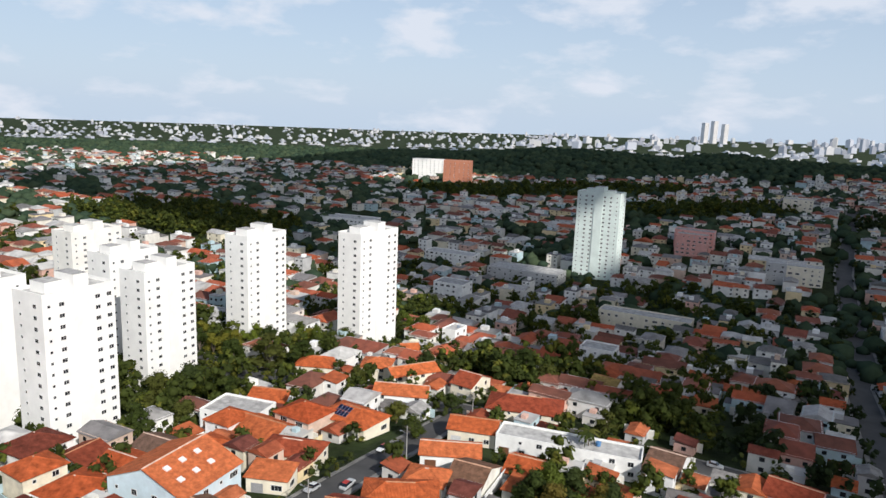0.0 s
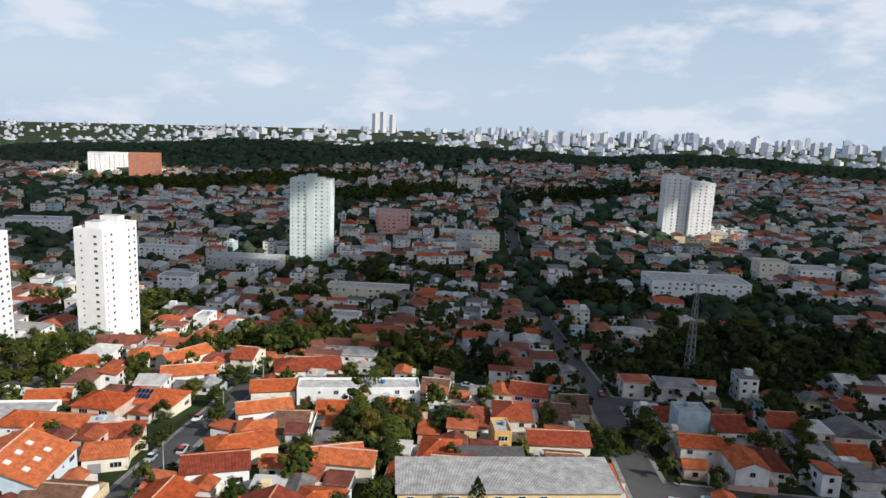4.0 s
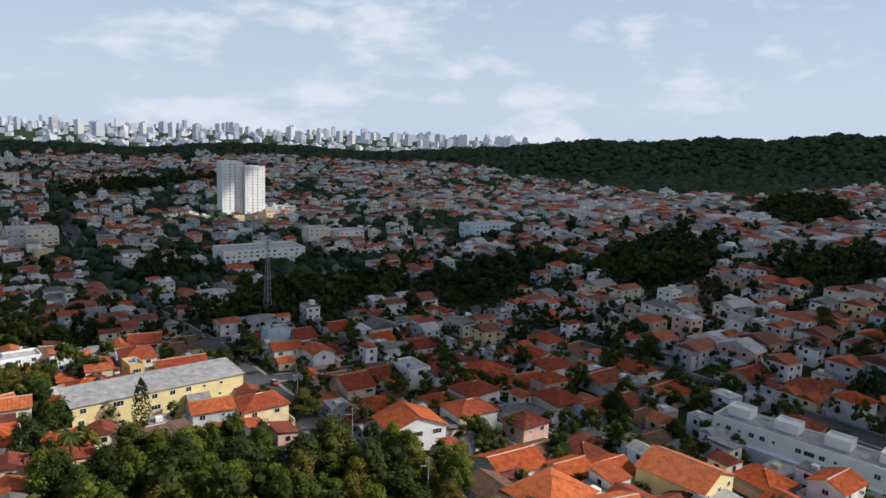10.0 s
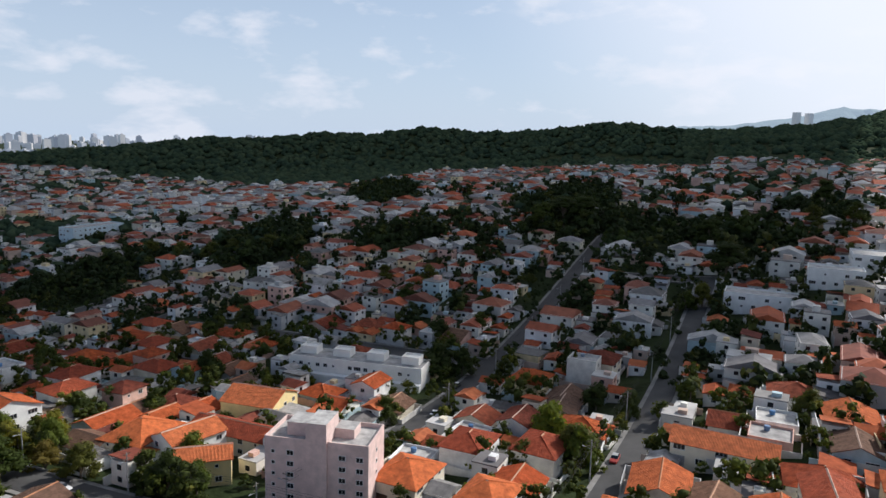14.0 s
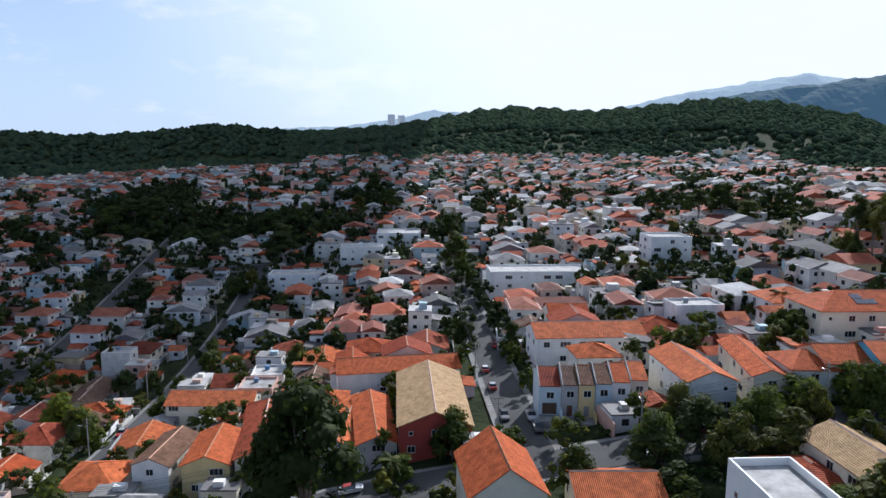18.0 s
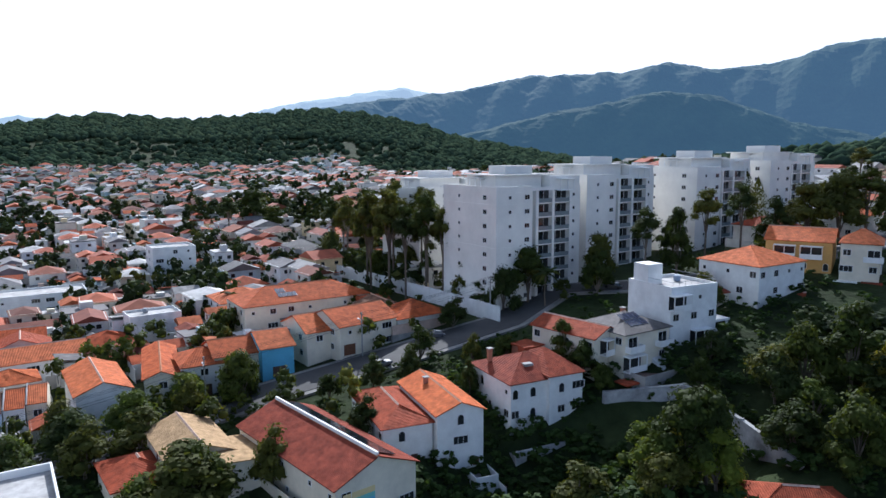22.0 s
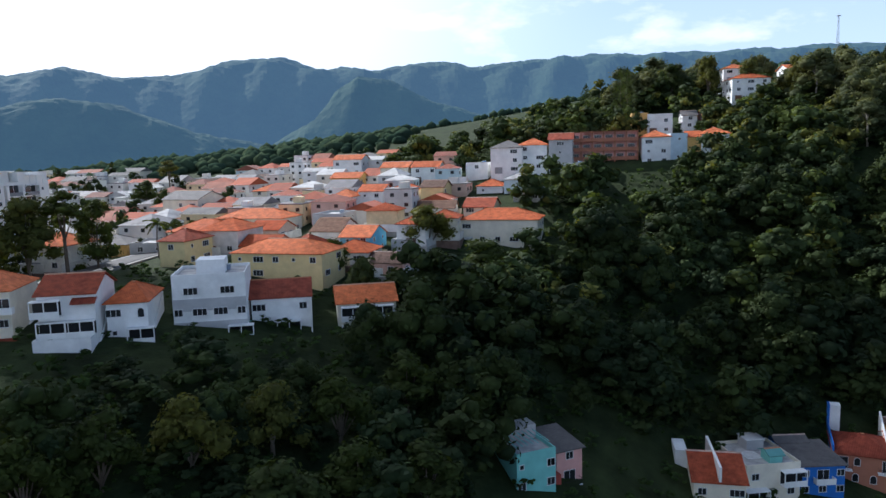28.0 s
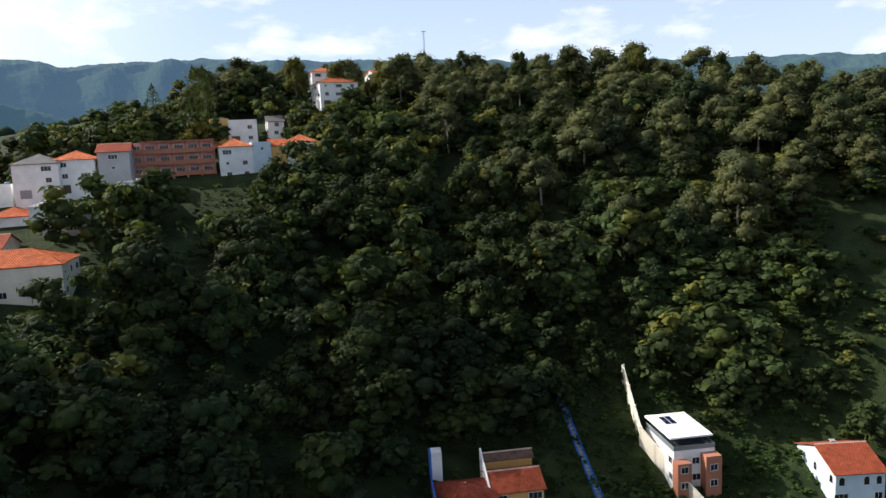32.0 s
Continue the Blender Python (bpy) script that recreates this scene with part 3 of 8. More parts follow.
# low scrub on open slopes
SCRUB = [(-30, -141, 38, 16), (-46, -163, 20, 10), (-262, -188, 40, 34), (-190, -168, 60, 12), (-72, -160, 25, 12), (40, -96, 30, 12), (-120, -150, 60, 12), (-60, -140, 30, 12),
         (5, -100, 26, 8), (-10, -124, 20, 10), (-24, -134, 14, 9), (20, -150, 14, 8), (-2, -160, 14, 8), (-276, -162, 26, 18), (-250, -180, 20, 10), (-40, -186, 10, 6), (60, 215, 12, 40), (-240, -150, 30, 20)]
# trees on the hill behind the village
CREST = [(-212, -343, 35, 16), (-250, -372, 45, 25), (-300, -388, 50, 30), (-180, -382, 30, 20), (-196, -284, 18, 8), (-242, -262, 22, 10), (-340, -380, 50, 40), (-420, -420, 70, 60)]


def wooded(x, y):
    return any(((x - a) / ra) ** 2 + ((y - b) / rb) ** 2 < 1 for a, b, ra, rb in WOODS + GLEN + CREST)



# ---------------- towers ----------------
def tower(x, y, base, w, d, h, turn, floors, paint, label, cols=6, core=True, blank=("n", "e"), side_cols=2, name="apartment_tower", group="apartment towers"):
    """A tall slab block: x along its long front, with a stair core and windows in rows."""
    b = Build()
    b.tub(-w / 2, -d / 2, -8, w / 2, d / 2, h, .25, .9)
    root = new(name, b.mesh("walls", [paint, slab]))
    root.matrix_basis = pose(x, y, base, 0, 0, turn)
    tagged(root, label, "apartment tower", group)
    if core:
        c = Build()
        c.box(-w * .09, -d / 2 - 0.5, -8, w * .11, d * .1, h + 4.6, 0, 1)
        part("stair_core", c.mesh("stair_core", [paint, slab]), root)
        c = Build()
        c.box(-w * .34, -d * .2, h + .004, -w * .09, d * .3, h + 2.8, 0, 1)
        part("machine_room", c.mesh("machine_room", [paint, slab]), root)
        c = Build()
        c.box(w * .11, -d * .1, h + .004, w * .3, d * .28, h + 2.0, 0, 1)
        part("machine_room", c.mesh("machine_room", [paint, slab]), root)
    step = (h - 1.2) / floors
    for f in range(floors):
        z = step * f + step * 0.6
        for side, turn2, span, off in (("s", 0, w, d / 2), ("n", 180, w, d / 2), ("e", 90, d, w / 2), ("w", -90, d, w / 2)):
            if side in blank:
                continue
            n = cols if side in "ns" else side_cols
            for k in range(n):
                xx = -span / 2 + span * (k + 0.5) / n
                if core and side == "s" and -w * .12 < xx < w * .14:
                    continue
                m = pose(0, 0, 0, 0, 0, turn2) @ pose(xx, -off, z)
                part("window", (WINDOW_DARK if k % 3 else WINDOW_SMALL), root, m)
    TAKEN.append((x, y, max(w, d) * 0.62))
    return root


WINDOW_DARK = window_mesh("window_dark", 1.5, 1.15, 1)
white_slab = "white fourteen-storey apartment tower with a raised stair core"
tower(107, 397, 12, 26, 12, 43, 58, 14, tower_paint, white_slab)
tower(61.5, 386, 11, 23, 12, 43, 62, 14, tower_paint, "white apartment tower rising behind leafy trees")
tower(40.5, 277, 15, 20, 12, 42.5, 62, 14, tower_paint, "white apartment tower beside the terracotta roofs")
tower(42, 333, 8, 21, 12, 42.5, 62, 14, tower_paint, "white apartment tower standing among garden trees")
tower(20, 356, 7, 21, 12, 44, 62, 14, tower_paint, "white apartment tower behind its twins")
tower(10, 288, 13, 21, 12, 42.5, 62, 14, tower_paint, "white apartment tower at the edge of the estate", cols=4, side_cols=1)
tower(-28, 425, 10, 26, 14, 36, 62, 12, apt_paint, "cream and white apartment slab of the estate")
tower(253, 601, -6, 31, 16, 61, -28, 20, tower_green, "pale green twenty-storey apartment tower", cols=7, blank=("n", "w"))
tower(543, 520, 20, 19, 16, 45, -28, 16, tower_paint, "pale slab apartment tower on the slope", cols=4, core=False, blank=("n", "e"))
tower(558, 506, 18, 19, 16, 43, -28, 15, tower_paint, "pale slab apartment tower beside its twin", cols=4, core=False, blank=("n", "w"))
tower(126, 1075, 12, 56, 14, 32, -10, 10, tower_paint, "long white apartment slab in front of the wood", cols=10, core=False, blank=("n", "e", "w"))
tower(158, 970, 14, 34, 18, 36, -10, 10, paint_brick, "terracotta apartment tower in front of the wood", cols=6, core=False, blank=("n", "e"))
tower(-137, 1000, 2, 44, 16, 25, 5, 8, tower_paint, "white apartment block far off among trees", cols=6, core=False, blank=("n", "e"))

# ---------------- single houses ----------------
SKYLIGHT = Build()
SKYLIGHT.box(-.6, -.6, 0, .6, .6, .32)
SKYLIGHT.box(-.5, -.5, .32, .5, .5, .36, 1)
SKYLIGHT = SKYLIGHT.mesh("skylight", [frame_white, frame_white])
PANEL = Build()
PANEL.box(-.5, -.85, 0, .5, .85, .05, 1)
PANEL.box(-.53, -.88, -.03, .53, .88, .03, 0)
PANEL = PANEL.mesh("solar_panel", [steel, solar])
lot_no = 0


def lot(x, y, z, w, d, turn, eave, roof, walls, tiles, label, base=6.0, rise=None, skylights=0, panels=0, tanks=0, faces="swe"):
    """One house by its own size and place; its eaves stand eave metres over z."""
    global lot_no
    lot_no += 1
    root = house("house", w, d, 1, roof, rise, walls, tiles, faces=faces, seed=lot_no, eave=eave, base=base, tank=tanks or (roof == "flat" and lot_no % 2), every=4.1,
                 over=0.45)
    root.matrix_basis = pose(x, y, z, 0, 0, turn)
    tagged(root, label, "house")
    rz = rise if rise is not None else 0.2 * d
    tilt = math.degrees(math.atan2(rz, d / 2))
    for k in range(skylights):
        part("skylight", SKYLIGHT, root, pose(-w * .3 + (k // 2) * w * .25, -d * .32 + (k % 2) * d * .18, eave + rz * (.36 + (k % 2) * .36) + .1, tilt, 0, 0))
    for k in range(panels):
        part("solar_panel", PANEL, root, pose(-w * .2 + (k % 4) * 1.15, -d * .3 + (k // 4) * 1.8, eave + rz * .4 + (k // 4) * 1.8 * rz / (d / 2) + .22, tilt, 0, 0))
    rad = max(w, d) / 2
    TAKEN.append((x, y, min(w, d) / 2))
    if max(w, d) > 1.35 * min(w, d):
        a = radians(turn if w > d else turn + 90)
        for s in (-1, 1):
            o = s * (rad - min(w, d) / 2)
            TAKEN.append((x + o * math.cos(a), y + o * math.sin(a), min(w, d) / 2))
    return root



# homes on the sunlit slope beside the towers
lot(85.4, 231.7, 26.3, 16.5, 19.3, 66.4, 6.5, "gable", paint_paleblue, tile_orange, "large pale blue house with orange tiled roof and skylights", skylights=6, faces="wns")
lot(82.9, 284.3, 18.0, 16.6, 12.0, -18.3, 5.0, "flat", paint_white, slab, "white flat-roofed block with stained parapet")
lot(89.5, 296.4, 16.9, 11.5, 9.0, -11.9, 5.0, "gable", paint_white, tile_orange, "white terrace house with bright orange tiled roof")
lot(115.7, 277.9, 21.0, 16.3, 11.0, -33.4, 4.0, "hip", paint_cream, tile_orange, "cream house with orange hip roof and solar panels", panels=8)
lot(96.1, 334.5, 13.6, 13.2, 10.0, -6.8, 5.0, "hip", paint_cream, tile_orange, "cream two-storey house with orange hip roof")
lot(117.1, 334.4, 14.1, 10.3, 10.0, -6.7, 5.0, "hip", paint_cream, tile_orange, "cream two-storey house under a rust-orange hip roof")
lot(127.7, 300.7, 18.2, 16.0, 9.0, -7.3, 5.0, "gable", paint_white, tile_orange, "white terrace house with weathered orange roof")
lot(129.4, 326.9, 14.8, 16.8, 9.0, 26.9, 5.0, "gable", paint_cream, tile_orange, "row house with uneven orange tiled roof")
lot(149.2, 316.7, 15.9, 7.8, 12.0, -34.0, 5.0, "gable", paint_cream, tile_red, "narrow house with brownish tiled roof")
lot(164.1, 293.2, 18.3, 21.3, 12.0, -13.1, 5.0, "hip", paint_cream, tile_red, "broad low house with dark red hip roof")
lot(171.6, 264.7, 20.7, 35.9, 8.0, -19.8, 5.0, "flat", paint_white, slab, "long white flat-roofed hall with stained parapet", tanks=2)
lot(141.8, 257.2, 23.1, 14.2, 7.9, -4.0, 3.5, "gable", paint_white, tile_orange, "low white house with faded orange roof")
lot(148.4, 274.9, 20.8, 12.6, 9.0, -13.7, 4.0, "gable", paint_cream, tile_orange, "low cream house with orange roof")
lot(136.3, 239.8, 24.8, 8.9, 8.0, -14.5, 4.0, "hip", paint_white, tile_orange, "small white house with orange hip roof")
lot(131.1, 231.7, 25.7, 15.0, 9.0, 0.1, 4.0, "hip", paint_cream, tile_orange, "cream house with broad orange hip roof")
lot(124.1, 222.0, 26.8, 13.5, 9.0, -11.0, 4.0, "gable", paint_white, tile_red, "white house with brown-red tiled roof")
lot(149.8, 218.6, 25.8, 11.0, 8.0, -9.3, 4.0, "gable", paint_cream, tile_orange, "house with bright orange gable roof beside trees")
lot(104.6, 253.3, 24.0, 14.0, 9.0, -12.5, 3.5, "hip", paint_cream, tile_red, "low house with dark red tiled roof")
lot(103.2, 238.7, 25.5, 9.1, 6.0, -8.9, 3.5, "shed", paint_cream, tile_orange, "garage annexe with worn orange roof")
lot(126.9, 367.1, 9.6, 6.9, 10.0, 13.7, 4.0, "gable", paint_white, tile_orange, "narrow house with orange-brown gable roof")
lot(145.5, 396.0, 4.7, 6.6, 10.0, -31.7, 9.0, "flat", paint_white, slab, "narrow white three-storey house")
lot(195.8, 325.0, 12.7, 8.7, 9.0, -34.3, 6.0, "gable", paint_white, tile_moss, "white house with mossy yellow roof")
lot(174.1, 186.0, 26.2, 43.1, 12.0, -21.9, 9.0, "shed", paint_yellow, roof_grey, "long pale yellow warehouse with grey sheet roof")
lot(157.0, 166.0, 27.0, 16.5, 12.0, -25.0, 5.0, "hip", paint_cream, tile_brown, "low house with brown hip roof beside the warehouse")
lot(219.0, 244.8, 19.1, 10.8, 10.0, -39.7, 6.0, "gable", paint_pink, tile_red, "salmon house with red-brown roof")
lot(206.3, 212.6, 22.1, 15.2, 9.0, -26.7, 4.0, "gable", paint_cream, tile_red, "low house with long red-brown roof")
lot(192.7, 218.2, 22.9, 4.3, 8.0, -21.2, 6.0, "flat", paint_ochre, slab, "ochre two-storey house with flat roof")
lot(182.4, 205.4, 24.4, 15.0, 7.0, -23.7, 4.0, "shed", paint_cream, roof_dark, "low shed with dark grey roof")
lot(151.6, 215.3, 26.0, 11.9, 8.0, -32.1, 4.0, "gable", paint_cream, tile_orange, "small house with bright orange roof")

# homes along the avenue
lot(196.5, 121.5, 25.9, 11.0, 15.0, 55.8, 6.0, "gable", paint_white, tile_orange, "white house with arched windows and broad orange roof", faces="wns")
lot(181.1, 79.2, 27.5, 12.2, 15.1, -110.4, 5.0, "hip", paint_cream, tile_orange, "cream house with orange hip roof")
lot(177.9, 66.8, 27.6, 13.7, 10.0, -40.5, 6.0, "gable", paint_white, tile_orange, "white two-storey house with orange roof")
lot(163.8, 59.1, 29.0, 11.6, 8.0, -76.3, 6.0, "gable", paint_yellow, tile_orange, "yellow two-storey house with orange roof")
lot(184.3, 57.2, 27.0, 22.5, 9.0, -114.9, 5.0, "gable", paint_cream, tile_red, "long house with dark red tiled roof")
lot(208.3, 56.8, 25.2, 16.1, 14.0, -109.7, 6.0, "gable", paint_yellow, tile_orange, "pale yellow house with large orange roof")
lot(153.9, 14.2, 31.2, 10.6, 13.0, -118.9, 5.0, "hip", paint_cream, tile_orange, "cream house with smooth orange hip roof")
lot(139.7, -0.8, 33.7, 9.2, 13.0, -119.6, 5.0, "hip", paint_white, tile_orange, "white house with orange hip roof and skylight")
lot(126.9, -23.7, 37.2, 10.6, 12.0, -117.1, 4.0, "hip", paint_cream, tile_orange, "house with rust-orange hip roof")
lot(124.0, -36.2, 38.9, 15.0, 7.1, -34.0, 6.0, "gable", paint_white, tile_brown, "narrow town house with brown tiled roof", faces="wns")
lot(114.7, -43.4, 41.1, 15.0, 8.6, -26.5, 6.0, "gable", paint_yellow, tile_orange, "narrow town house with orange roof", faces="wns")
lot(116.7, -53.7, 42.7, 26.0, 8.4, -22.3, 5.0, "gable", paint_cream, tile_red, "long narrow house with brown-red roof", faces="wns")
lot(155.3, -53.0, 37.2, 20.7, 10.0, -120.2, 5.0, "gable", paint_cream, tile_orange, "low house with orange tiled roof")
lot(127.1, -89.7, 46.9, 28.8, 10.0, -110.2, 6.0, "gable", paint_white, tile_orange, "long white house with bright orange roof")
lot(98.7, -82.5, 49.3, 30.0, 13.2, -27.7, 6.0, "gable", paint_red, tile_tan, "red-fronted hall with broad tan sheet roof", faces="wns")
lot(106.0, -67.5, 45.6, 24.0, 6.3, -33.9, 5.0, "gable", paint_grey, tile_orange, "narrow brick house with orange roof", faces="wns")
lot(101.5, -70.9, 47.1, 24.0, 7.1, -22.4, 5.0, "gable", paint_grey, tile_orange, "narrow house with bright orange roof", faces="wns")
lot(59.2, -70.5, 51.5, 14.0, 10.5, -25.0, 7.4, "gable", paint_cream, tile_orange, "house with steep orange gable roof at the corner", rise=3.8)
lot(28.8, -108.7, 58.6, 14.2, 9.1, -26.7, 6.0, "gable", paint_cream, tile_tan, "house with tan tiled gable roof", faces="wns")
lot(101.3, -125.8, 56.0, 25.3, 11.0, -115.6, 6.5, "gable", paint_white, tile_orange, "white two-storey house with long orange roof")
lot(66.1, -119.7, 58.9, 18.0, 9.0, -27.2, 6.0, "gable", paint_white, tile_orange, "white house with long orange roof and yellow front", faces="wns")
lot(60.3, -129.3, 60.5, 22.0, 5.8, -38.0, 6.0, "gable", paint_cream, tile_orange, "white-sided house with long orange roof", faces="wns")
lot(51.8, -131.7, 61.8, 8.0, 10.0, -122.8, 6.0, "hip", paint_white, tile_orange, "white house with salmon hip roof")
lot(43.7, -141.9, 63.8, 6.2, 11.0, -120.9, 6.0, "gable", paint_skyblue, tile_orange, "bright sky blue house with orange roof")
lot(48.7, -137.4, 62.8, 9.6, 10.0, -121.1, 6.0, "gable", paint_cream, tile_orange, "house with salmon roof beside the blue one")
lot(59.8, -169.6, 66.0, 30.8, 14.0, -118.2, 6.5, "hip", paint_cream, tile_orange, "large cream villa with red hip roof and solar panels", panels=6)
lot(78.8, -169.2, 64.3, 13.0, 12.0, -118.0, 6.0, "hip", paint_white, tile_orange, "white villa wing with red hip roof")
lot(39.7, -151.7, 65.5, 9.9, 12.0, -115.9, 6.0, "gable", paint_cream, tile_orange, "cream house with salmon gable roof")
lot(34.2, -156.6, 66.6, 13.8, 12.0, -110.2, 6.0, "gable", paint_cream, tile_orange, "house with orange roof and carport")

lot(33, -103, 58, 11.0, 9.0, -25.0, 3.6, "hip", paint_cream, tile_red, "low house with dark red hip roof behind the narrow block")
lot(50, -84, 54, 12.0, 9.0, -120.0, 3.6, "gable", paint_cream, tile_orange, "low house with orange roof at the corner")
lot(20, -111, 60, 9.0, 8.0, -26.7, 4.0, "shed", paint_cream, tile_tan, "cream annexe with tan lean-to roof")

# village on the saddle
lot(-107.0, -240.7, 81.5, 21.7, 12.0, 150.0, 6.0, "hip", paint_yellow, tile_orange, "sand yellow house with wide tiled hip roof", base=8)
lot(-101.1, -296.0, 86.0, 21.4, 12.0, 150.0, 5.0, "hip", paint_cream, tile_orange, "long house with flat orange roof", base=8)
lot(-88.2, -274.7, 84.9, 16.4, 13.0, 150.0, 5.0, "hip", paint_cream, tile_orange, "house with broad pale orange hip roof", base=8)
lot(-136.3, -358.1, 94.0, 11.9, 10.0, 150.0, 6.0, "gable", paint_ochre, tile_orange, "yellow house with orange roof", base=8)
lot(-139.2, -313.8, 90.6, 8.5, 10.0, 150.0, 6.0, "gable", paint_white, tile_orange, "white two-storey house with salmon roof", base=8)
lot(-148.5, -307.6, 91.0, 8.5, 10.0, 150.0, 6.0, "hip", paint_white, tile_orange, "white house with orange hip roof and balcony", base=8)
lot(-157.7, -304.3, 91.6, 7.7, 10.0, 150.0, 6.0, "gable", paint_yellow, tile_brown, "yellow house with grey-brown roof", base=8)
lot(-129.3, -312.1, 89.3, 7.7, 10.0, 150.0, 6.0, "hip", paint_white, tile_orange, "white house with orange hip roof", base=8)
lot(-107.1, -370.7, 90.6, 11.7, 12.0, 150.0, 5.0, "hip", paint_cream, tile_orange, "cream house with red hip roof", base=8)
lot(-167.3, -267.0, 82.9, 21.5, 13.0, 150.0, 7.0, "hip", paint_cream, tile_orange, "long cream house with salmon hip roof", base=8)
lot(-84.3, -252.8, 84.0, 6.6, 11.0, 150.0, 6.0, "hip", paint_yellow, tile_red, "sand house with dark red roof", base=8)
lot(-112.2, -249.8, 82.4, 5.1, 12.0, 150.0, 5.0, "hip", paint_cream, tile_red, "house with dark red roof beside the trees", base=8)
lot(-79.3, -340.2, 88.0, 16.2, 13.0, 140.0, 7.0, "gable", paint_cream, roof_dark, "beige flat house with dark gable behind", base=9)
lot(-178.0, -306.9, 91.2, 8.7, 10.0, 150.0, 6.0, "hip", paint_white, tile_orange, "white house with orange hip roof", base=9)
lot(-154.4, -350.4, 97.6, 11.2, 10.0, 150.0, 6.0, "gable", paint_cream, tile_orange, "cream row house with orange roof", base=9)
lot(-165.0, -344.4, 97.5, 10.8, 10.0, 150.0, 6.0, "gable", paint_white, tile_orange, "white row house with orange roof", base=9)
lot(-141.5, -390.4, 100.0, 13.1, 10.0, 150.0, 7.0, "gable", paint_white, tile_orange, "white gabled house beside the meadow", base=9)
lot(-179.9, -326.7, 99.2, 8.1, 9.0, 150.0, 5.0, "flat", paint_white, slab, "white house with terrace roof", base=9)
lot(-188.2, -318.4, 100.8, 11.0, 12.0, 152.0, 9.0, "hip", paint_white, roof_dark, "white three-storey house with grey hip roof", base=9)
lot(-197.1, -316.8, 101.5, 10.3, 11.0, 152.0, 9.0, "hip", paint_white, tile_orange, "white three-storey house with orange hip roof", base=9)
lot(-206.3, -313.1, 103.1, 8.1, 11.0, 152.0, 9.0, "gable", paint_grey, tile_red, "grey and pink row house", base=9)
lot(-237.7, -303.8, 99.2, 9.5, 11.0, 155.0, 13.0, "hip", paint_white, tile_orange, "tall white house with orange hip roof", base=9)
lot(-244.3, -300.3, 100.6, 5.6, 10.0, 155.0, 12.0, "flat", paint_paleblue, slab, "narrow glazed pale blue house", base=9)
lot(-249.2, -298.3, 98.8, 4.8, 10.0, 155.0, 13.0, "gable", paint_ochre, tile_orange, "narrow yellow house on stilts", base=9)
lot(-255.6, -295.7, 100.7, 9.5, 11.0, 155.0, 12.0, "hip", paint_white, tile_orange, "tall white house with red hip roof", base=9)
lot(-247.1, -330.7, 114.4, 6.0, 9.0, 155.0, 7.0, "flat", paint_ochre, slab, "orange box-shaped house on the slope", base=9)
lot(-253.5, -327.0, 113.8, 9.3, 9.0, 155.0, 7.0, "flat", paint_white, slab, "white house with roof terrace", base=9)
lot(-263.7, -322.9, 112.5, 5.4, 9.0, 155.0, 8.0, "gable", paint_white, roof_dark, "narrow white gabled house", base=9)
lot(-270.9, -319.2, 112.6, 7.2, 9.0, 155.0, 8.0, "gable", paint_pink, tile_red, "narrow pink gabled house", base=9)
lot(-282.6, -314.9, 112.4, 18.5, 12.0, 155.0, 9.0, "flat", paint_grey, slab, "grey modern house with long glass front", base=9)
lot(-298.6, -334.5, 126.6, 15.0, 13.0, 160.0, 9.0, "hip", paint_white, tile_orange, "white hilltop villa with orange hip roof", base=9)
lot(-305.7, -352.4, 135.9, 11.0, 10.0, 160.0, 6.0, "hip", paint_white, tile_orange, "hilltop house with red roof among trees", base=9)
lot(-327.4, -341.2, 134.6, 9.6, 10.0, 165.0, 6.0, "gable", paint_white, tile_orange, "white house on the wooded crest", base=9)
lot(-370.5, -325.0, 132.6, 16.5, 10.0, -170.0, 6.0, "gable", paint_white, tile_tan, "white house with tan roof on the crest", base=9)
lot(-373.2, -206.2, 113.7, 14.4, 12.0, -140.0, 6.0, "gable", paint_cream, tile_tan, "villa with tan gables on the wooded crest", base=9)
lot(-185.7, -292.7, 89.1, 8.8, 10.0, 150.0, 7.0, "flat", paint_grey, slab, "grey house with tin roof", base=9)
lot(-186.0, -301.1, 93.3, 9.5, 10.0, 150.0, 6.0, "hip", paint_paleblue, roof_grey, "pale teal house with grey roof", base=9)
lot(-203.9, -296.6, 96.5, 6.5, 9.0, 150.0, 7.0, "flat", paint_white, slab, "white block on a retaining wall", base=9)
lot(-167.2, -285.1, 87.1, 8.9, 12.0, 150.0, 5.0, "gable", paint_cream, tile_red, "old house with red gable roof", base=9)
lot(-122.0, -282.5, 86.8, 8.4, 12.0, 150.0, 5.0, "flat", paint_grey, slab, "grey unfinished house of bare block", base=9)
lot(-127.1, -262.1, 82.7, 8.2, 12.0, 150.0, 5.0, "gable", paint_skyblue, tile_orange, "blue-sided house with orange roof", base=9)
lot(-64.5, -280.5, 80.0, 9.2, 10.0, 165.0, 7.0, "hip", paint_ochre, roof_dark, "orange house with dark hip roof", base=9)
lot(-77.0, -276.4, 78.8, 14.6, 11.0, 165.0, 8.0, "flat", paint_grey, slab, "grey concrete house with flat roof", base=9)



# larger blocks among the far houses
def block(x, y, w, d, turn, h, walls, label, floors=2):
    root = house("building", w, d, floors, "flat", walls=walls, eave=h, faces="swe", seed=int(w + x), base=8, every=4, door=False)
    root.matrix_basis = pose(x, y, ground_at(x, y), 0, 0, turn)
    TAKEN.append((x, y, max(w, d) * .55))
    return tagged(root, label, "building")


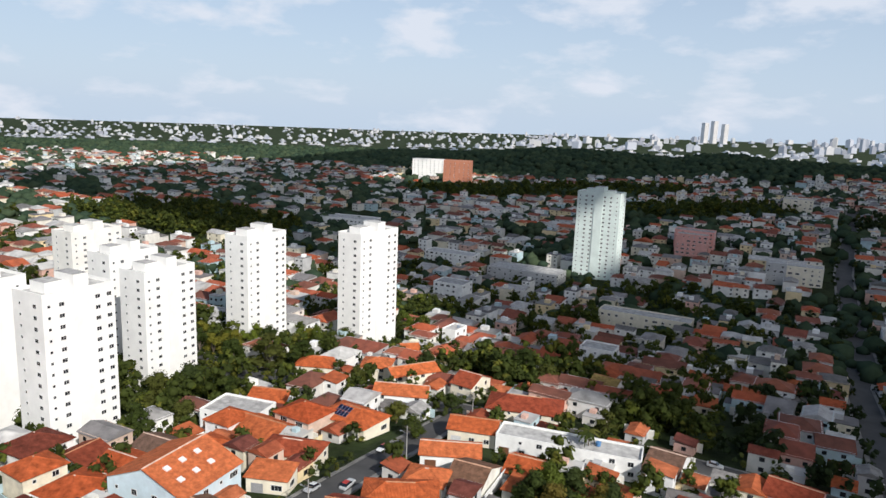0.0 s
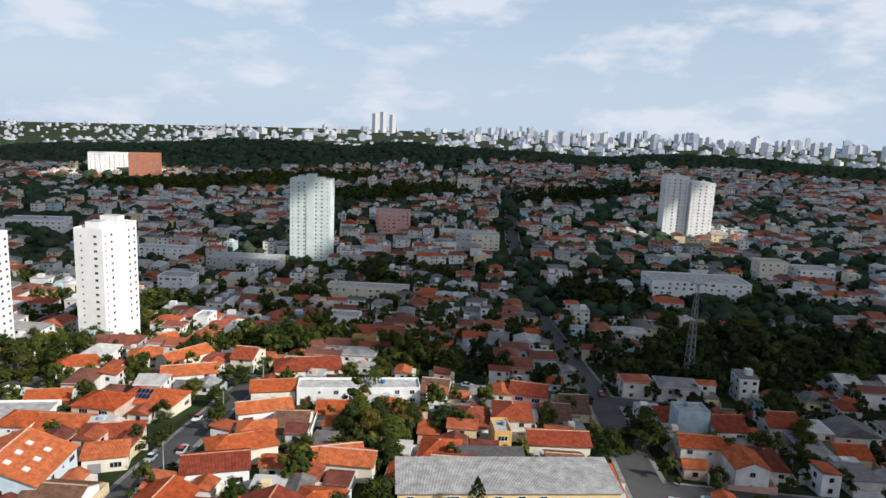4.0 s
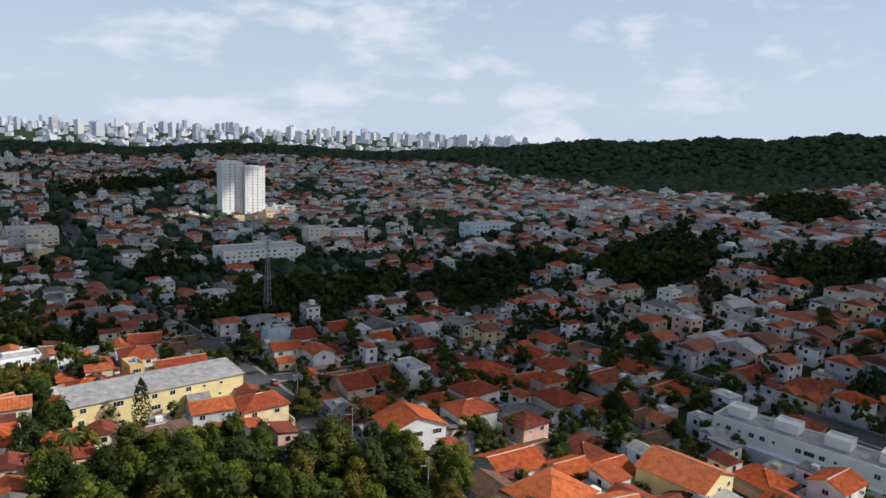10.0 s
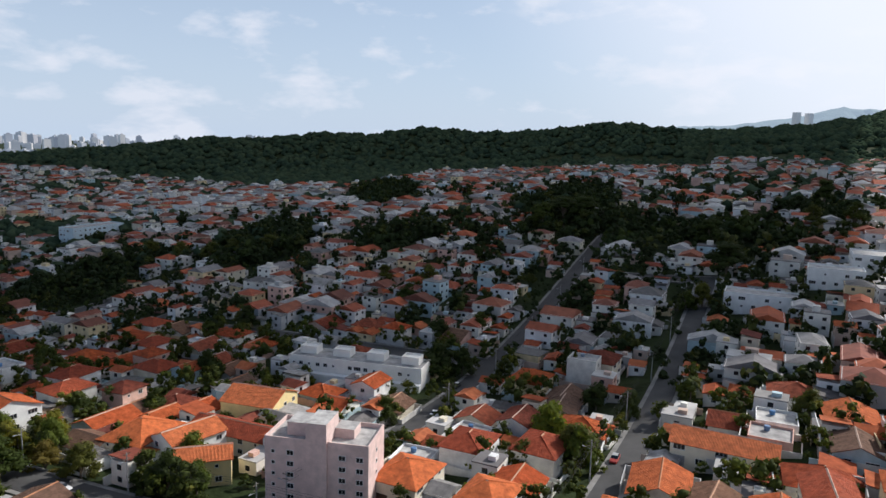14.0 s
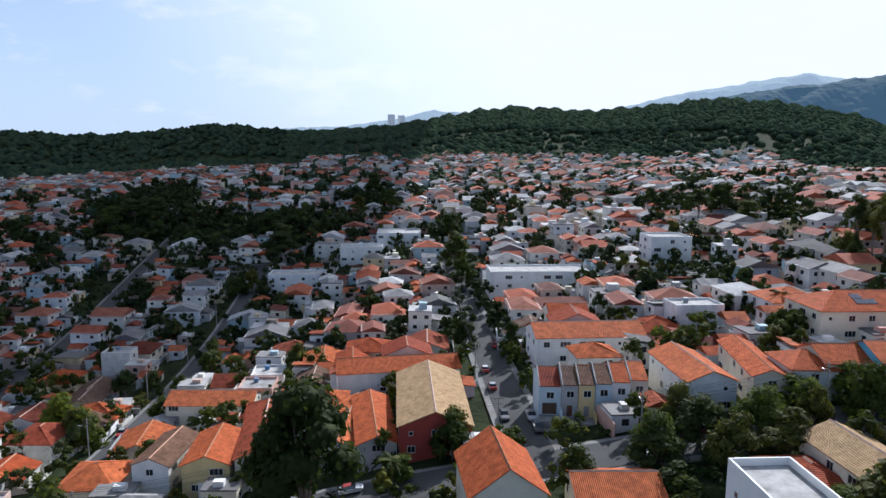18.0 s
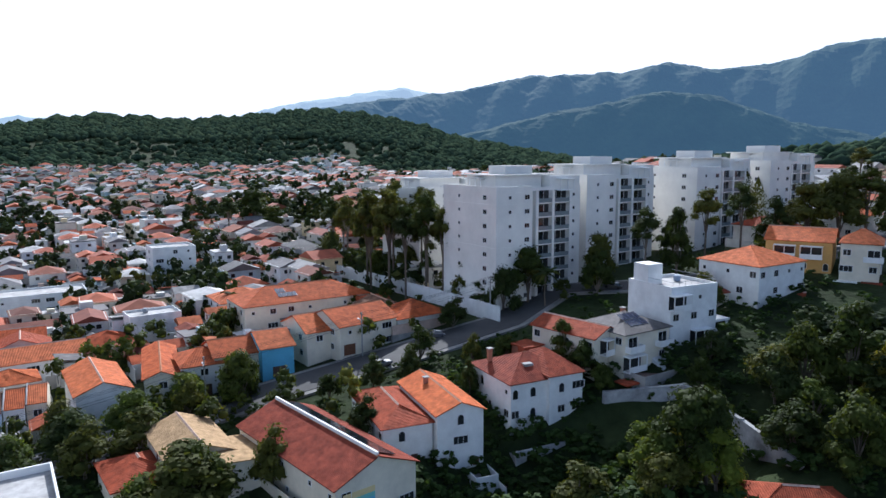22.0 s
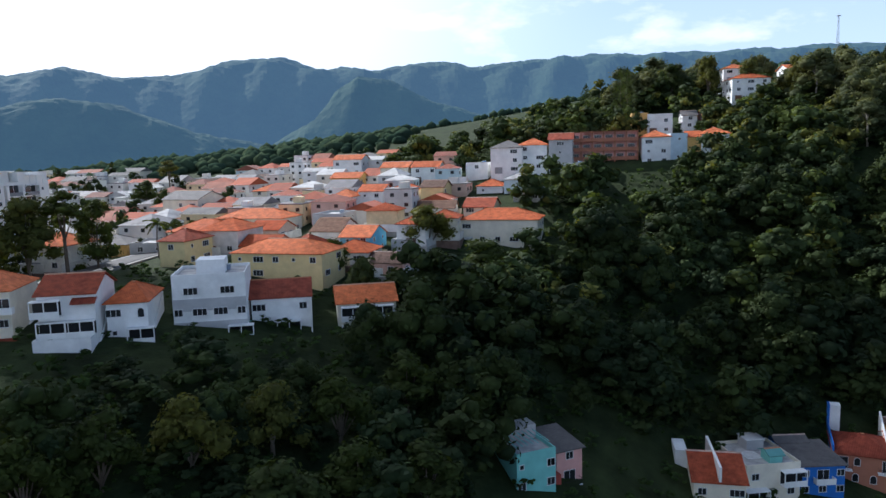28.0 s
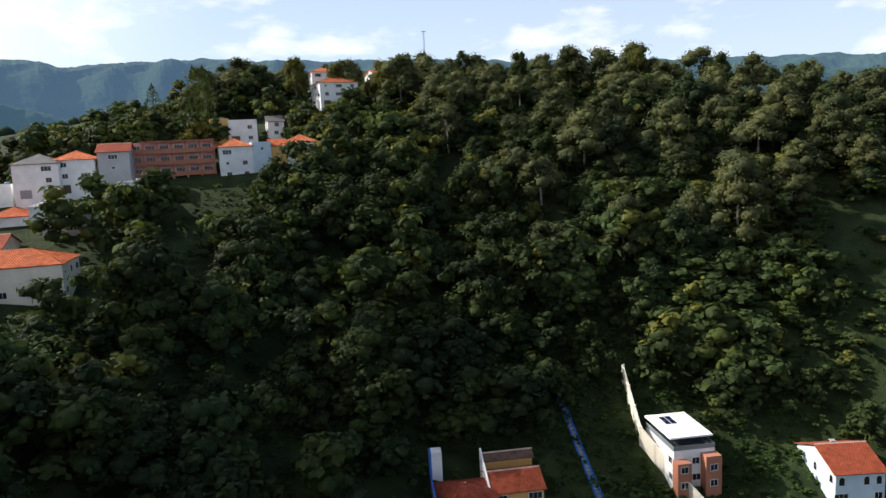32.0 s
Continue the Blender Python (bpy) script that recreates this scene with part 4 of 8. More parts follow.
block(55, 698, 60, 20, -20, 7, paint_white, "long white school building with flat roofs")
block(426, 378, 58, 26, -28, 11, paint_white, "large white commercial hall with flat roof")
block(201, 591, 52, 22, -28, 8, paint_grey, "grey warehouse with pale sheet roof")
block(147, 523, 20, 14, -28, 12, paint_white, "white three-storey office block")
block(254, 477, 50, 12, -28, 7, paint_cream, "long pale two-storey block")
block(205, 377, 14, 10, -28, 9, paint_white, "white stepped apartment house")
block(482, 771, 26, 20, -28, 15, paint_cream, "small cream apartment block on the slope")
block(383, 558, 22, 16, -28, 12, paint_cream, "cream four-storey block with flat roof")
block(556, 260, 44, 16, -28, 10, paint_paleblue, "pale blue terraced block")
block(374, 566, 24, 20, -28, 13, paint_grey, "grey four-storey block with flat roof")
block(343, 655, 30, 14, -28, 16, paint_pink, "pale pink apartment block")
block(515, 366, 22, 18, -28, 9, paint_white, "white two-storey hall with flat roof")
block(498, 384, 18, 14, -28, 13, paint_cream, "cream apartment house of four storeys")
block(148, 621, 40, 14, -28, 8, paint_white, "long white row of shops")
block(338, 645, 24, 16, -28, 16, paint_pink, "pale pink mid-rise block")
block(287, -155, 20, 12, -118, 7, paint_white, "white flat-roofed villa among trees")
block(274, -119, 26, 12, -118, 6, paint_white, "white modern house with flat roof")
block(147, -205, 14, 12, -118, 11, paint_white, "white cubic house with stair tower")
block(171, -168, 34, 14, -118, 6, paint_white, "white terrace with flat roofs")
block(300, -182, 22, 20, -118, 6, paint_white, "white hall with red roof parts")

# ---------------- dressed houses above the ravine ----------------
def arch_mesh(w=1.15, h=1.7):
    """An arched window: a raised frame round a dark pane, in one piece."""
    b = Build()
    n = 8
    ring = [(w / 2, -h / 2)] + [(w / 2 * math.cos(math.pi * k / n), h / 2 - w / 2 + w / 2 * math.sin(math.pi * k / n)) for k in range(n + 1)] + [(-w / 2, -h / 2)]
    inner = [(x * .84, z * .9) for x, z in ring]
    m = len(ring)
    b.v = [(x, .02, z) for x, z in ring] + [(x, -.07, z) for x, z in ring] + [(x, -.07, z) for x, z in inner] + [(x, -.012, z) for x, z in inner]
    for k in range(m):
        j = (k + 1) % m
        for lo in (0, m, 2 * m):
            b.f.append((lo + j, lo + k, lo + m + k, lo + m + j))
            b.m.append(0)
    b.f.append(tuple(3 * m + k for k in reversed(range(m))))
    b.m.append(1)
    return b.mesh("arched_window", [frame_white, pane_dark])


def kit_balcony(paint, rail):
    floor = Build()
    floor.box(-1.8, -1.25, -.16, 1.8, -.002, 0)
    b = Build()
    if rail:
        for x0, y0, x1, y1 in ((-1.78, -1.23, 1.78, -1.18), (-1.78, -1.18, -1.73, -.002), (1.73, -1.18, 1.78, -.002)):
            b.box(x0, y0, .92, x1, y1, .98, 2)
        for k in range(13):
            x = -1.75 + k * 3.5 / 12
            b.box(x - .02, -1.22, 0, x + .02, -1.19, .92, 2)
    else:
        for x0, y0, x1, y1 in ((-1.8, -1.25, 1.8, -1.13), (-1.8, -1.13, -1.68, -.002), (1.68, -1.13, 1.8, -.002)):
            b.box(x0, y0, 0, x1, y1, .95)
    front = b.mesh("railing", [paint, pane_dark, rubber])
    b = Build()
    b.box(-1.05, -.05, .02, 1.05, -.002, 2.2, 1)
    b.box(-1.12, -.07, .02, -1.05, -.002, 2.27, 3)
    b.box(1.05, -.07, .02, 1.12, -.002, 2.27, 3)
    b.box(-.03, -.07, .02, .03, -.052, 2.2, 3)
    b.box(-1.05, -.07, 2.2, 1.05, -.002, 2.27, 3)
    return floor.mesh("balcony", [paint]), (("railing", front), ("glass_door", b.mesh("glass_door", [paint, pane_dark, rubber, frame_white])))


def kit_veranda(paint):
    """A deep shaded opening behind posts and a parapet."""
    glass = Build()
    glass.box(-2.1, -.06, 0, 2.1, -.002, 2.45)
    b = Build()
    b.box(-2.2, -1.5, -.18, 2.2, -.002, 0)
    b.box(-2.2, -1.5, 2.45, 2.2, -.002, 2.65)
    for x in (-2.2, -.06, 2.06):
        b.box(x, -1.5, 0, x + .14, -1.36, 2.45)
    wall = Build()
    wall.box(-2.06, -1.47, 0, -.06, -1.38, .9)
    wall.box(.08, -1.47, 0, 2.06, -1.38, .9)
    return b.mesh("veranda", [paint]), (("glass_door", glass.mesh("glass_door", [pane_dark])), ("parapet", wall.mesh("parapet", [paint])))


def kit_awning():
    b = Build()
    b.solid([(-1.9, -1.7, 0), (1.9, -1.7, 0), (1.9, 0, .75), (-1.9, 0, .75), (-1.9, -1.7, -.12), (1.9, -1.7, -.12), (1.9, 0, .6), (-1.9, 0, .6)],
            [(0, 1, 2, 3), (7, 6, 5, 4), (0, 4, 5, 1), (1, 5, 6, 2), (3, 7, 4, 0)])
    return b.mesh("tiled_awning", [tile_red])


ARCH, AWNING = arch_mesh(), kit_awning()
KIT = {"w": ("window", WINDOW, 1.6), "W": ("window", WINDOW_WIDE, 1.6), "s": ("window", WINDOW_SMALL, 1.7), "a": ("arched_window", ARCH, 1.5), "d": ("door", DOOR, 0.0),
       "g": ("garage_gate", GATE, 0.0), "b": ("balcony", kit_balcony(paint_white, False), 0.0), "r": ("balcony", kit_balcony(paint_white, True), 0.0),
       "R": ("veranda", kit_veranda(paint_white), 0.0), "t": ("tiled_awning", AWNING, 2.0)}


def dress(root, w, d, side, rows):
    """Sets openings on one side, floor by floor: one letter to each bay."""
    span, off = (w, d / 2) if side in "ns" else (d, w / 2)
    turn = {"s": 0, "n": 180, "e": 90, "w": -90}[side]
    for z, bays in rows:
        for k, c in enumerate(bays):
            if c in KIT:
                name, me, up = KIT[c]
                me, pieces = me if isinstance(me, tuple) else (me, ())
                ob = part(name, me, root, pose(0, 0, 0, 0, 0, turn) @ pose(-span / 2 + span * (k + .5) / len(bays), -off, z + up))
                for word, piece in pieces:
                    part(word, piece, ob)


def slab_part(root, name, x0, y0, z0, x1, y1, z1, paint, label=""):
    b = Build()
    b.box(x0, y0, z0, x1, y1, z1)
    return part(name, b.mesh(name, [paint]), root, None, label)


def tub_part(root, name, x0, y0, z0, x1, y1, z1, paint, rim=.9, label=""):
    b = Build()
    b.tub(x0, y0, z0, x1, y1, z1, .16, rim)
    return part(name, b.mesh(name, [paint, yard_floor]), root, None, label)


def wing(root, x, y, z, w, d, base, eave, roof, walls, tiles, turn=0, rise=None):
    rise = rise if rise is not None else .2 * d
    m = pose(x, y, z, 0, 0, turn)
    body = part("wing", wall_box(w, d, eave, roof, rise, base).mesh("wing", [walls, slab]), root, m)
    if roof != "flat":
        part("roof", roof_shell(w, d, eave, roof, rise, .4).mesh("roof", [tiles, ridge_tile]), body)


def slope_wall(root, name, x0, x1, ya, za, yb, zb, low, paint):
    """A wall whose top slopes from ya to yb."""
    b = Build()
    b.solid([(x0, ya, low), (x1, ya, low), (x1, yb, low), (x0, yb, low), (x0, ya, za), (x1, ya, za), (x1, yb, zb), (x0, yb, zb)],
            [(0, 3, 2, 1), (4, 5, 6, 7), (0, 1, 5, 4), (1, 2, 6, 5), (2, 3, 7, 6), (3, 0, 4, 7)])
    part(name, b.mesh(name, [paint]), root)


def chimney(root, x, y, z):
    b = Build()
    b.box(x - .35, y - .35, z - 1.2, x + .35, y + .35, z + .9)
    stack = part("chimney", b.mesh("chimney", [paint_brick]), root)
    b = Build()
    b.box(x - .48, y - .48, z + .9, x + .48, y + .48, z + 1.05)
    part("cap", b.mesh("cap", [concrete]), stack)


def big_white():
    """Three storeys down to the ravine, with an outside stair along one side."""
    r = lot(-8.0, -147.6, 63.4, 13.2, 13.0, -125.0, 7.0, "hip", paint_white, tile_red, "white three-storey house with red hip roof, arched windows and outside stair", base=12, faces="")
    dress(r, 13.2, 13.0, "s", [(3.6, "a.a....."), (0.2, "w.a....."), (-3.4, "s.d.....")])
    wing(r, 3.4, -.6, 0, 6.5, 13.4, 12, 7.5, "hip", paint_white, tile_red)
    dress(r, 13.2, 14.6, "s", [(3.8, ".....a.W"), (0.2, ".....w.W")])
    dress(r, 13.2, 13.0, "w", [(3.6, ".a..s"), (0.2, "..s.w")])
    b = Build()
    for k in range(22):
        y = 6.5 - k * .68
        b.box(-8.6, y - .68, -12, -7.0, y, 1.6 - k * .34)
    part("outside_stair", b.mesh("outside_stair", [concrete]), r)
    slope_wall(r, "stair_wall", -8.9, -8.6, 7, 3.0, -8.6, -5.0, -12, paint_white)
    slope_wall(r, "garden_wall", 8.0, 8.25, 4, 2.2, -9, -2.6, -12, paint_white)
    slab_part(r, "patio", -8, -10.2, -12, 8.0, -7.4, -3.3, yard_floor)
    slab_part(r, "patio_wall", -8, -10.45, -12, 8.2, -10.2, -2.4, grey_wall, "stained grey patio wall")
    slab_part(r, "roof_hatch", -2.2, -3.6, 8.2, -.6, -2.2, 8.75, slab)
    b = Build()
    b.box(1.2, 2, 8.6, 3.4, 4, 9.7)
    part("dormer", b.mesh("dormer", [tile_red]), r)
    chimney(r, -5, 3, 9.2)


def gabled_pair():
    r = lot(1.6, -135.4, 60.8, 16.8, 7.6, -38.5, 7.0, "gable", paint_white, tile_orange, "white three-storey house with orange gable roof and corner porch", base=12, faces="")
    dress(r, 16.8, 7.6, "w", [(4.3, ".a."), (1.0, ".W."), (-2.6, "d.d")])
    dress(r, 16.8, 7.6, "n", [(3.8, "..s.w.")])
    tub_part(r, "porch", -12.6, -4.3, -12, -8.45, -.6, -2.7, paint_white)
    slope_wall(r, "stair_wall", -14.5, -8.4, -4.7, -3.2, -4.4, -3.0, -12, paint_white)
    slab_part(r, "terrace", -13, -.6, -12, -8.42, 5, -4.2, yard_floor)
    chimney(r, 3, 1.2, 8.2)
    r = lot(7.6, -130.0, 60.6, 17.0, 7.8, -38.5, 6.0, "hip", paint_white, tile_red, "white house wing with red hip roof and arched windows", base=12, faces="")
    dress(r, 17, 7.8, "w", [(2.8, ".a.."), (-.8, "..d.")])
    dress(r, 17, 7.8, "n", [(2.8, "s..s..w"), (-.6, "..g....")])
    r = lot(9.6, -115.5, 59.1, 27.0, 12.5, -20.5, 6.5, "gable", paint_cream, tile_red, "long cream house with red roof, glazed strip and painted mural", faces="")
    dress(r, 27, 12.5, "n", [(3.4, "s.s..s..s.s"), (0.2, "w..w..s..w.d")])
    dress(r, 27, 12.5, "w", [(0.2, "w..W"), (3.4, "w...")])
    slab_part(r, "ridge_wall", -13.7, -.15, 8.7, 13.7, .15, 9.6, paint_white, "low white wall along the ridge")
    b = Build()
    for k in range(17):
        b.box(-12.8 + k * 1.5, -1.5, .2, -11.36 + k * 1.5, 1.5, .27)
    part("glazed_strip", b.mesh("glazed_strip", [glass_dark]), r, pose(0, -2.0, 8.3, 21.8, 0, 0))
    for z0, z1, paint in ((3.3, 3.9, paint_skyblue), (3.9, 4.5, paint_teal), (4.5, 5.3, paint_yellow)):
        slab_part(r, "mural", -13.56, .4, z0, -13.502, 5.2, z1, paint)
    slab_part(r, "yard_wall", -13.7, 7.6, -6, 13.7, 7.85, 2.4, paint_cream)


def corner_house():
    r = lot(-20.5, -163.6, 69.9, 11.4, 11.0, -117.4, 6.0, "hip", paint_cream, roof_dark, "cream house with dark slate roof, balcony and terrace", base=10, faces="", panels=8)
    dress(r, 11.4, 11, "s", [(3.0, "b.b"), (-.3, "R.w")])
    dress(r, 11.4, 11, "w", [(3.0, ".s.w"), (0, "..s.")])
    tub_part(r, "terrace", -5.7, -10, -12, 6.2, -5.52, -1.1, concrete)
    slab_part(r, "patio_awning", -8.6, -9, -1.6, -5.72, -6, -1.35, tile_red, "small red tiled awning")
    chimney(r, 2, 2, 7.4)
    r = lot(-12.9, -159.8, 69.1, 14.0, 7.5, -20.4, 6.0, "gable", paint_cream, tile_red, "cream house with red tiled roof and orange garage", base=10, faces="")
    dress(r, 14, 7.5, "n", [(3.0, "w..s.w"), (0, "W..s..")])
    dress(r, 14, 7.5, "w", [(3.0, "R"), (0, ".s")])
    slab_part(r, "garage", 4.2, 3.78, -8, 8.4, 7.8, 2.6, paint_brick, "orange rendered garage")
    slab_part(r, "garage_roof", 3.9, 3.5, 2.6, 8.7, 8.1, 2.85, tile_red)


def cubic_house():
    r = lot(-26.6, -174.6, 72.4, 11.4, 11.0, -124.0, 9.6, "flat", paint_white, slab, "white cubic modern house with stair tower and roof terrace", base=12, faces="")
    dress(r, 11, 11, "s", [(6.2, "R.s."), (3.0, "w.w.w"), (-.5, "..R.")])
    dress(r, 11, 11, "w", [(6.2, ".W."), (3.0, "s..s")])
    slab_part(r, "stair_tower", -5.5, .6, 9.6, -2.0, 4.4, 13.4, paint_white)
    b = Build()
    for x0, y0, x1, y1 in ((-5.4, -5.4, 5.4, -5.35), (5.35, -5.35, 5.4, 5.4), (-5.4, -5.35, -5.35, .6)):
        b.box(x0, y0, 11.0, x1, y1, 11.06)
    for k in range(8):
        b.box(-5.3 + k * 1.52, -5.4, 10.2, -5.26 + k * 1.52, -5.36, 11.0)
    part("terrace_railing", b.mesh("terrace_railing", [steel]), r)
    slab_part(r, "canopy_slab", 5.52, -5, 2.5, 10, 5.5, 2.95, paint_white)
    for x, y in ((9.6, -4.6), (9.6, 0), (9.6, 5)):
        slab_part(r, "column", x - .15, y - .15, -12, x + .15, y + .15, 2.5, paint_white)
    slope_wall(r, "side_wall", -10.5, -5.52, 4, 3.4, -9, -3.0, -12, paint_white)
    slope_wall(r, "ramp_wall", 5.6, 5.9, -5.5, 1.5, -11, -4.5, -12, paint_white)
    slab_part(r, "terrace", 5.9, -9, -12, 13, 5.5, -2.2, yard_floor)


def edge_row():
    """The houses in a row above the wood."""
    r = lot(-38.0, -197.8, 77.3, 15.2, 14.0, -119.0, 7.0, "hip", paint_white, tile_orange, "white villa with salmon hip roof and tiled lean-to above the wood", base=12, faces="")
    dress(r, 15.2, 14, "s", [(3.6, "w.w.s.s"), (0.2, "..w...W"), (-3.4, ".w..w.w")])
    dress(r, 15.2, 14, "w", [(3.6, "s.s.w"), (.2, "w..w.")])
    wing(r, 5, -8.8, -3.2, 5, 3.6, 10, 3.2, "hip", paint_white, tile_red)
    tub_part(r, "terrace", -7.6, -11.5, -12, 8.4, -7.02, -4.0, paint_white)
    wing(r, -9.6, 4, -3.5, 4, 9, 8, 4.5, "hip", paint_cream, tile_red)
    r = lot(-46.5, -217.6, 80.1, 13.2, 12.0, 176.0, 7.0, "gable", paint_ochre, tile_orange, "ochre house with wooden balcony and broad roof", base=12, faces="")
    dress(r, 13.2, 12, "s", [(3.4, ".R.R."), (0, "w..w.a"), (-3.4, ".w..w.")])
    slab_part(r, "white_annexe", -6, -8.5, -12, 5, -6.02, -.6, paint_white)
    r = lot(-58.1, -212.8, 79.7, 7.2, 12.0, 176.0, 8.0, "hip", paint_cream, tile_orange, "cream three-storey house with salmon hip roof and balconies", base=12, faces="")
    dress(r, 7.2, 12, "s", [(4.4, "w.b"), (1.0, "W.w"), (-2.6, "R.t")])
    dress(r, 7.2, 12, "w", [(4.4, "s..s")])
    slope_wall(r, "side_wall", 3.62, 3.9, 6, 4, -9, -4, -12, paint_white)
    r = lot(-70.5, -209.9, 78.9, 8.7, 12.0, 176.0, 8.0, "gable", paint_white, tile_red, "narrow white house with three glazed terraces", base=12, faces="")
    dress(r, 8.7, 12, "s", [(4.6, "R.t"), (1.1, "RR"), (-2.6, ".R.")])
    slope_wall(r, "side_wall", 4.37, 4.6, 5, 6, -10, -3, -12, paint_white)
    tub_part(r, "terrace", -4.3, -9.5, -12, 4.3, -6.02, .9, paint_white, .5)
    r = lot(-79.2, -211.6, 78.6, 6.5, 12.0, 176.0, 6.0, "hip", paint_white, tile_orange, "white house with orange hip roof on the edge", base=12, faces="")
    dress(r, 6.5, 12, "s", [(2.6, "W.a"), (-.9, "s.R")])
    slope_wall(r, "side_wall", 3.3, 3.5, 6, 5.5, -8, -2, -12, paint_white)
    r = lot(-92.1, -216.3, 78.2, 12.6, 12.0, 176.0, 9.0, "flat", paint_white, slab, "white modern house with grey window bands and roof room", base=12, faces="")
    slab_part(r, "grey_band", -6.32, -6.2, 3.0, 6.32, -6.004, 5.2, paint_grey, "grey painted band")
    slab_part(r, "grey_band", -6.32, -6.2, -1.5, 6.32, -6.004, 1.0, paint_grey, "grey painted band")
    dress(r, 12.6, 12.4, "s", [(5.0, ".W..W."), (1.2, "w.W.W.w"), (-2.4, ".w...R")])
    slab_part(r, "roof_room", -2.5, -2.5, 9.02, 2.5, 3, 11.6, paint_white)
    r = lot(-104.5, -219.5, 77.0, 10.8, 12.0, 176.0, 5.0, "gable", paint_white, tile_red, "low house with dark salmon roof above trees", base=12, faces="")
    dress(r, 10.8, 12, "s", [(1.6, "W..w"), (-2.0, "w.R.")])
    slab_part(r, "side_wall", 5.42, -8, -12, 5.65, 6, 4.4, paint_white)
    slab_part(r, "awning", -9.4, -6.5, .8, -5.5, -2, 1.0, paint_teal, "turquoise awning")
    r = lot(-120.7, -219.5, 73.8, 11.4, 12.0, 176.0, 6.0, "gable", paint_cream, tile_orange, "house with open two-storey veranda among palms", base=12, faces="")
    dress(r, 11.4, 12, "s", [(2.8, "RR"), (-.8, "RR")])


def painted_row():
    """Painted houses at the foot of the ravine."""
    r = lot(-222.9, -185.1, 42.9, 9.3, 9.0, 143.3, 6.0, "gable", paint_ochre, tile_red, "mustard house with dark red roof and white gable wall", base=8, faces="")
    dress(r, 9.3, 9, "s", [(3.2, "W.W"), (0.0, "wwR")])
    slope_wall(r, "gable_wall", -5.0, -4.66, -4.5, 6.3, 4.6, 10.4, -8, paint_white)
    wing(r, .2, 5.4, 0, 9.0, 3.4, 8, 8.2, "gable", paint_ochre, tile_brown)
    r = lot(-212.9, -187.2, 43.1, 10.4, 11.0, 141.3, 6.0, "hip", paint_brick, tile_red, "terracotta house with arched windows, iron balconies and blue side wall", base=8, faces="")
    dress(r, 10.4, 11, "s", [(3.1, "r..r"), (3.1, ".a.a"), (-.1, "a.a.a.a")])
    slab_part(r, "blue_side_wall", -5.5, -5.5, -8, -5.22, 6.5, 7.4, paint_blue, "bright blue side wall")
    slab_part(r, "blue_pillar", -5.5, 6.5, -8, -5.1, 8.9, 11.2, paint_blue)
    slab_part(r, "white_tower", -5.08, 6.6, -8, -3.2, 8.8, 11.2, paint_white)
    slab_part(r, "skylight", -1, -2.6, 7.05, 0, -1.7, 7.25, frame_white)
    r = lot(-268.6, -145.0, 42.6, 8.8, 13.0, 136.7, 6.0, "gable", paint_paleblue, tile_red, "pale green house with worn red roof and arched windows", base=8, faces="")
    dress(r, 8.8, 13, "s", [(3.0, "a.aa"), (0, "W..w")])
    dress(r, 8.8, 13, "w", [(3.0, "a.a.a")])
    chimney(r, -.5, 1.5, 7.6)
    slab_part(r, "yard_wall", -4.6, 6.6, -8, 4.6, 6.85, 4.6, grey_wall)
    r = lot(-199.9, -186.2, 43.2, 8.2, 9.0, 166.7, 6.0, "shed", paint_blue, roof_dark, "bright blue house with dark roof and white windows", base=8, faces="")
    dress(r, 8.2, 9, "s", [(2.9, "w.b.w"), (-.2, "w.w.w")])
    wing(r, -1.5, 5.6, 0, 6, 3.4, 8, 7.0, "gable", paint_blue, roof_dark)
    r = lot(-188.7, -187.2, 44.5, 10.4, 11.0, 172.1, 6.0, "flat", paint_cream, slab, "beige house with roof deck, glass canopy and skylight", base=8, faces="")
    dress(r, 10.4, 11, "s", [(2.7, "w.R"), (-.4, "R.w")])
    for k in range(6):
        slab_part(r, "pergola_beam", -4.4, -4.4 + k * .55, 7.3, -1.6, -4.28 + k * .55, 7.42, frame_white)
    wing(r, 1.2, -2.8, 6.0, 2.4, 3.0, .0, 1.6, "gable", paint_teal, rail_green)
    slab_part(r, "light_roof", -1.2, 1.6, 8.0, 2.6, 5.2, 8.15, frame_white)
    slab_part(r, "roof_room", -1.0, 1.8, 6.02, 2.4, 5.0, 8.0, paint_grey)
    slab_part(r, "skylight", 3.2, .2, 6.02, 4.6, 1.5, 6.4, frame_white)
    r = lot(-177.3, -184.5, 46.0, 8.5, 13.0, 154.2, 5.0, "gable", paint_cream, tile_red, "low house with red roof and white ridge", base=8, faces="")
    dress(r, 8.5, 13, "s", [(1.6, "w.W")])
    slab_part(r, "ridge_strip", -.2, -6.9, 5.2, .2, 6.9, 7.86, paint_white)
    slab_part(r, "white_annexe", -6.4, 1, -8, -4.27, 6.4, 7.2, paint_white)
    r = lot(-139.7, -181.5, 55.4, 6.9, 9.0, -172.0, 6.0, "flat", paint_teal, slab, "turquoise house with roof terrace and steel grille", base=8, faces="")
    dress(r, 6.9, 9, "s", [(2.7, "s..w"), (-.4, "w..w")])
    for k in range(7):
        slab_part(r, "grille_bar", -3.3 + k * .95, -4.2, 7.6, -3.2 + k * .95, 1.0, 7.7, paint_teal)
    slab_part(r, "roof_room", -3.2, 1.2, 6.02, 3.2, 4.2, 8.4, slab)
    r = lot(-147.1, -185.0, 54.6, 4.9, 8.0, -171.3, 5.0, "shed", paint_pink, roof_dark, "salmon house with dark sheet roof and balcony", base=8, faces="")
    dress(r, 4.9, 8, "s", [(2.4, "w"), (-.8, "r")])
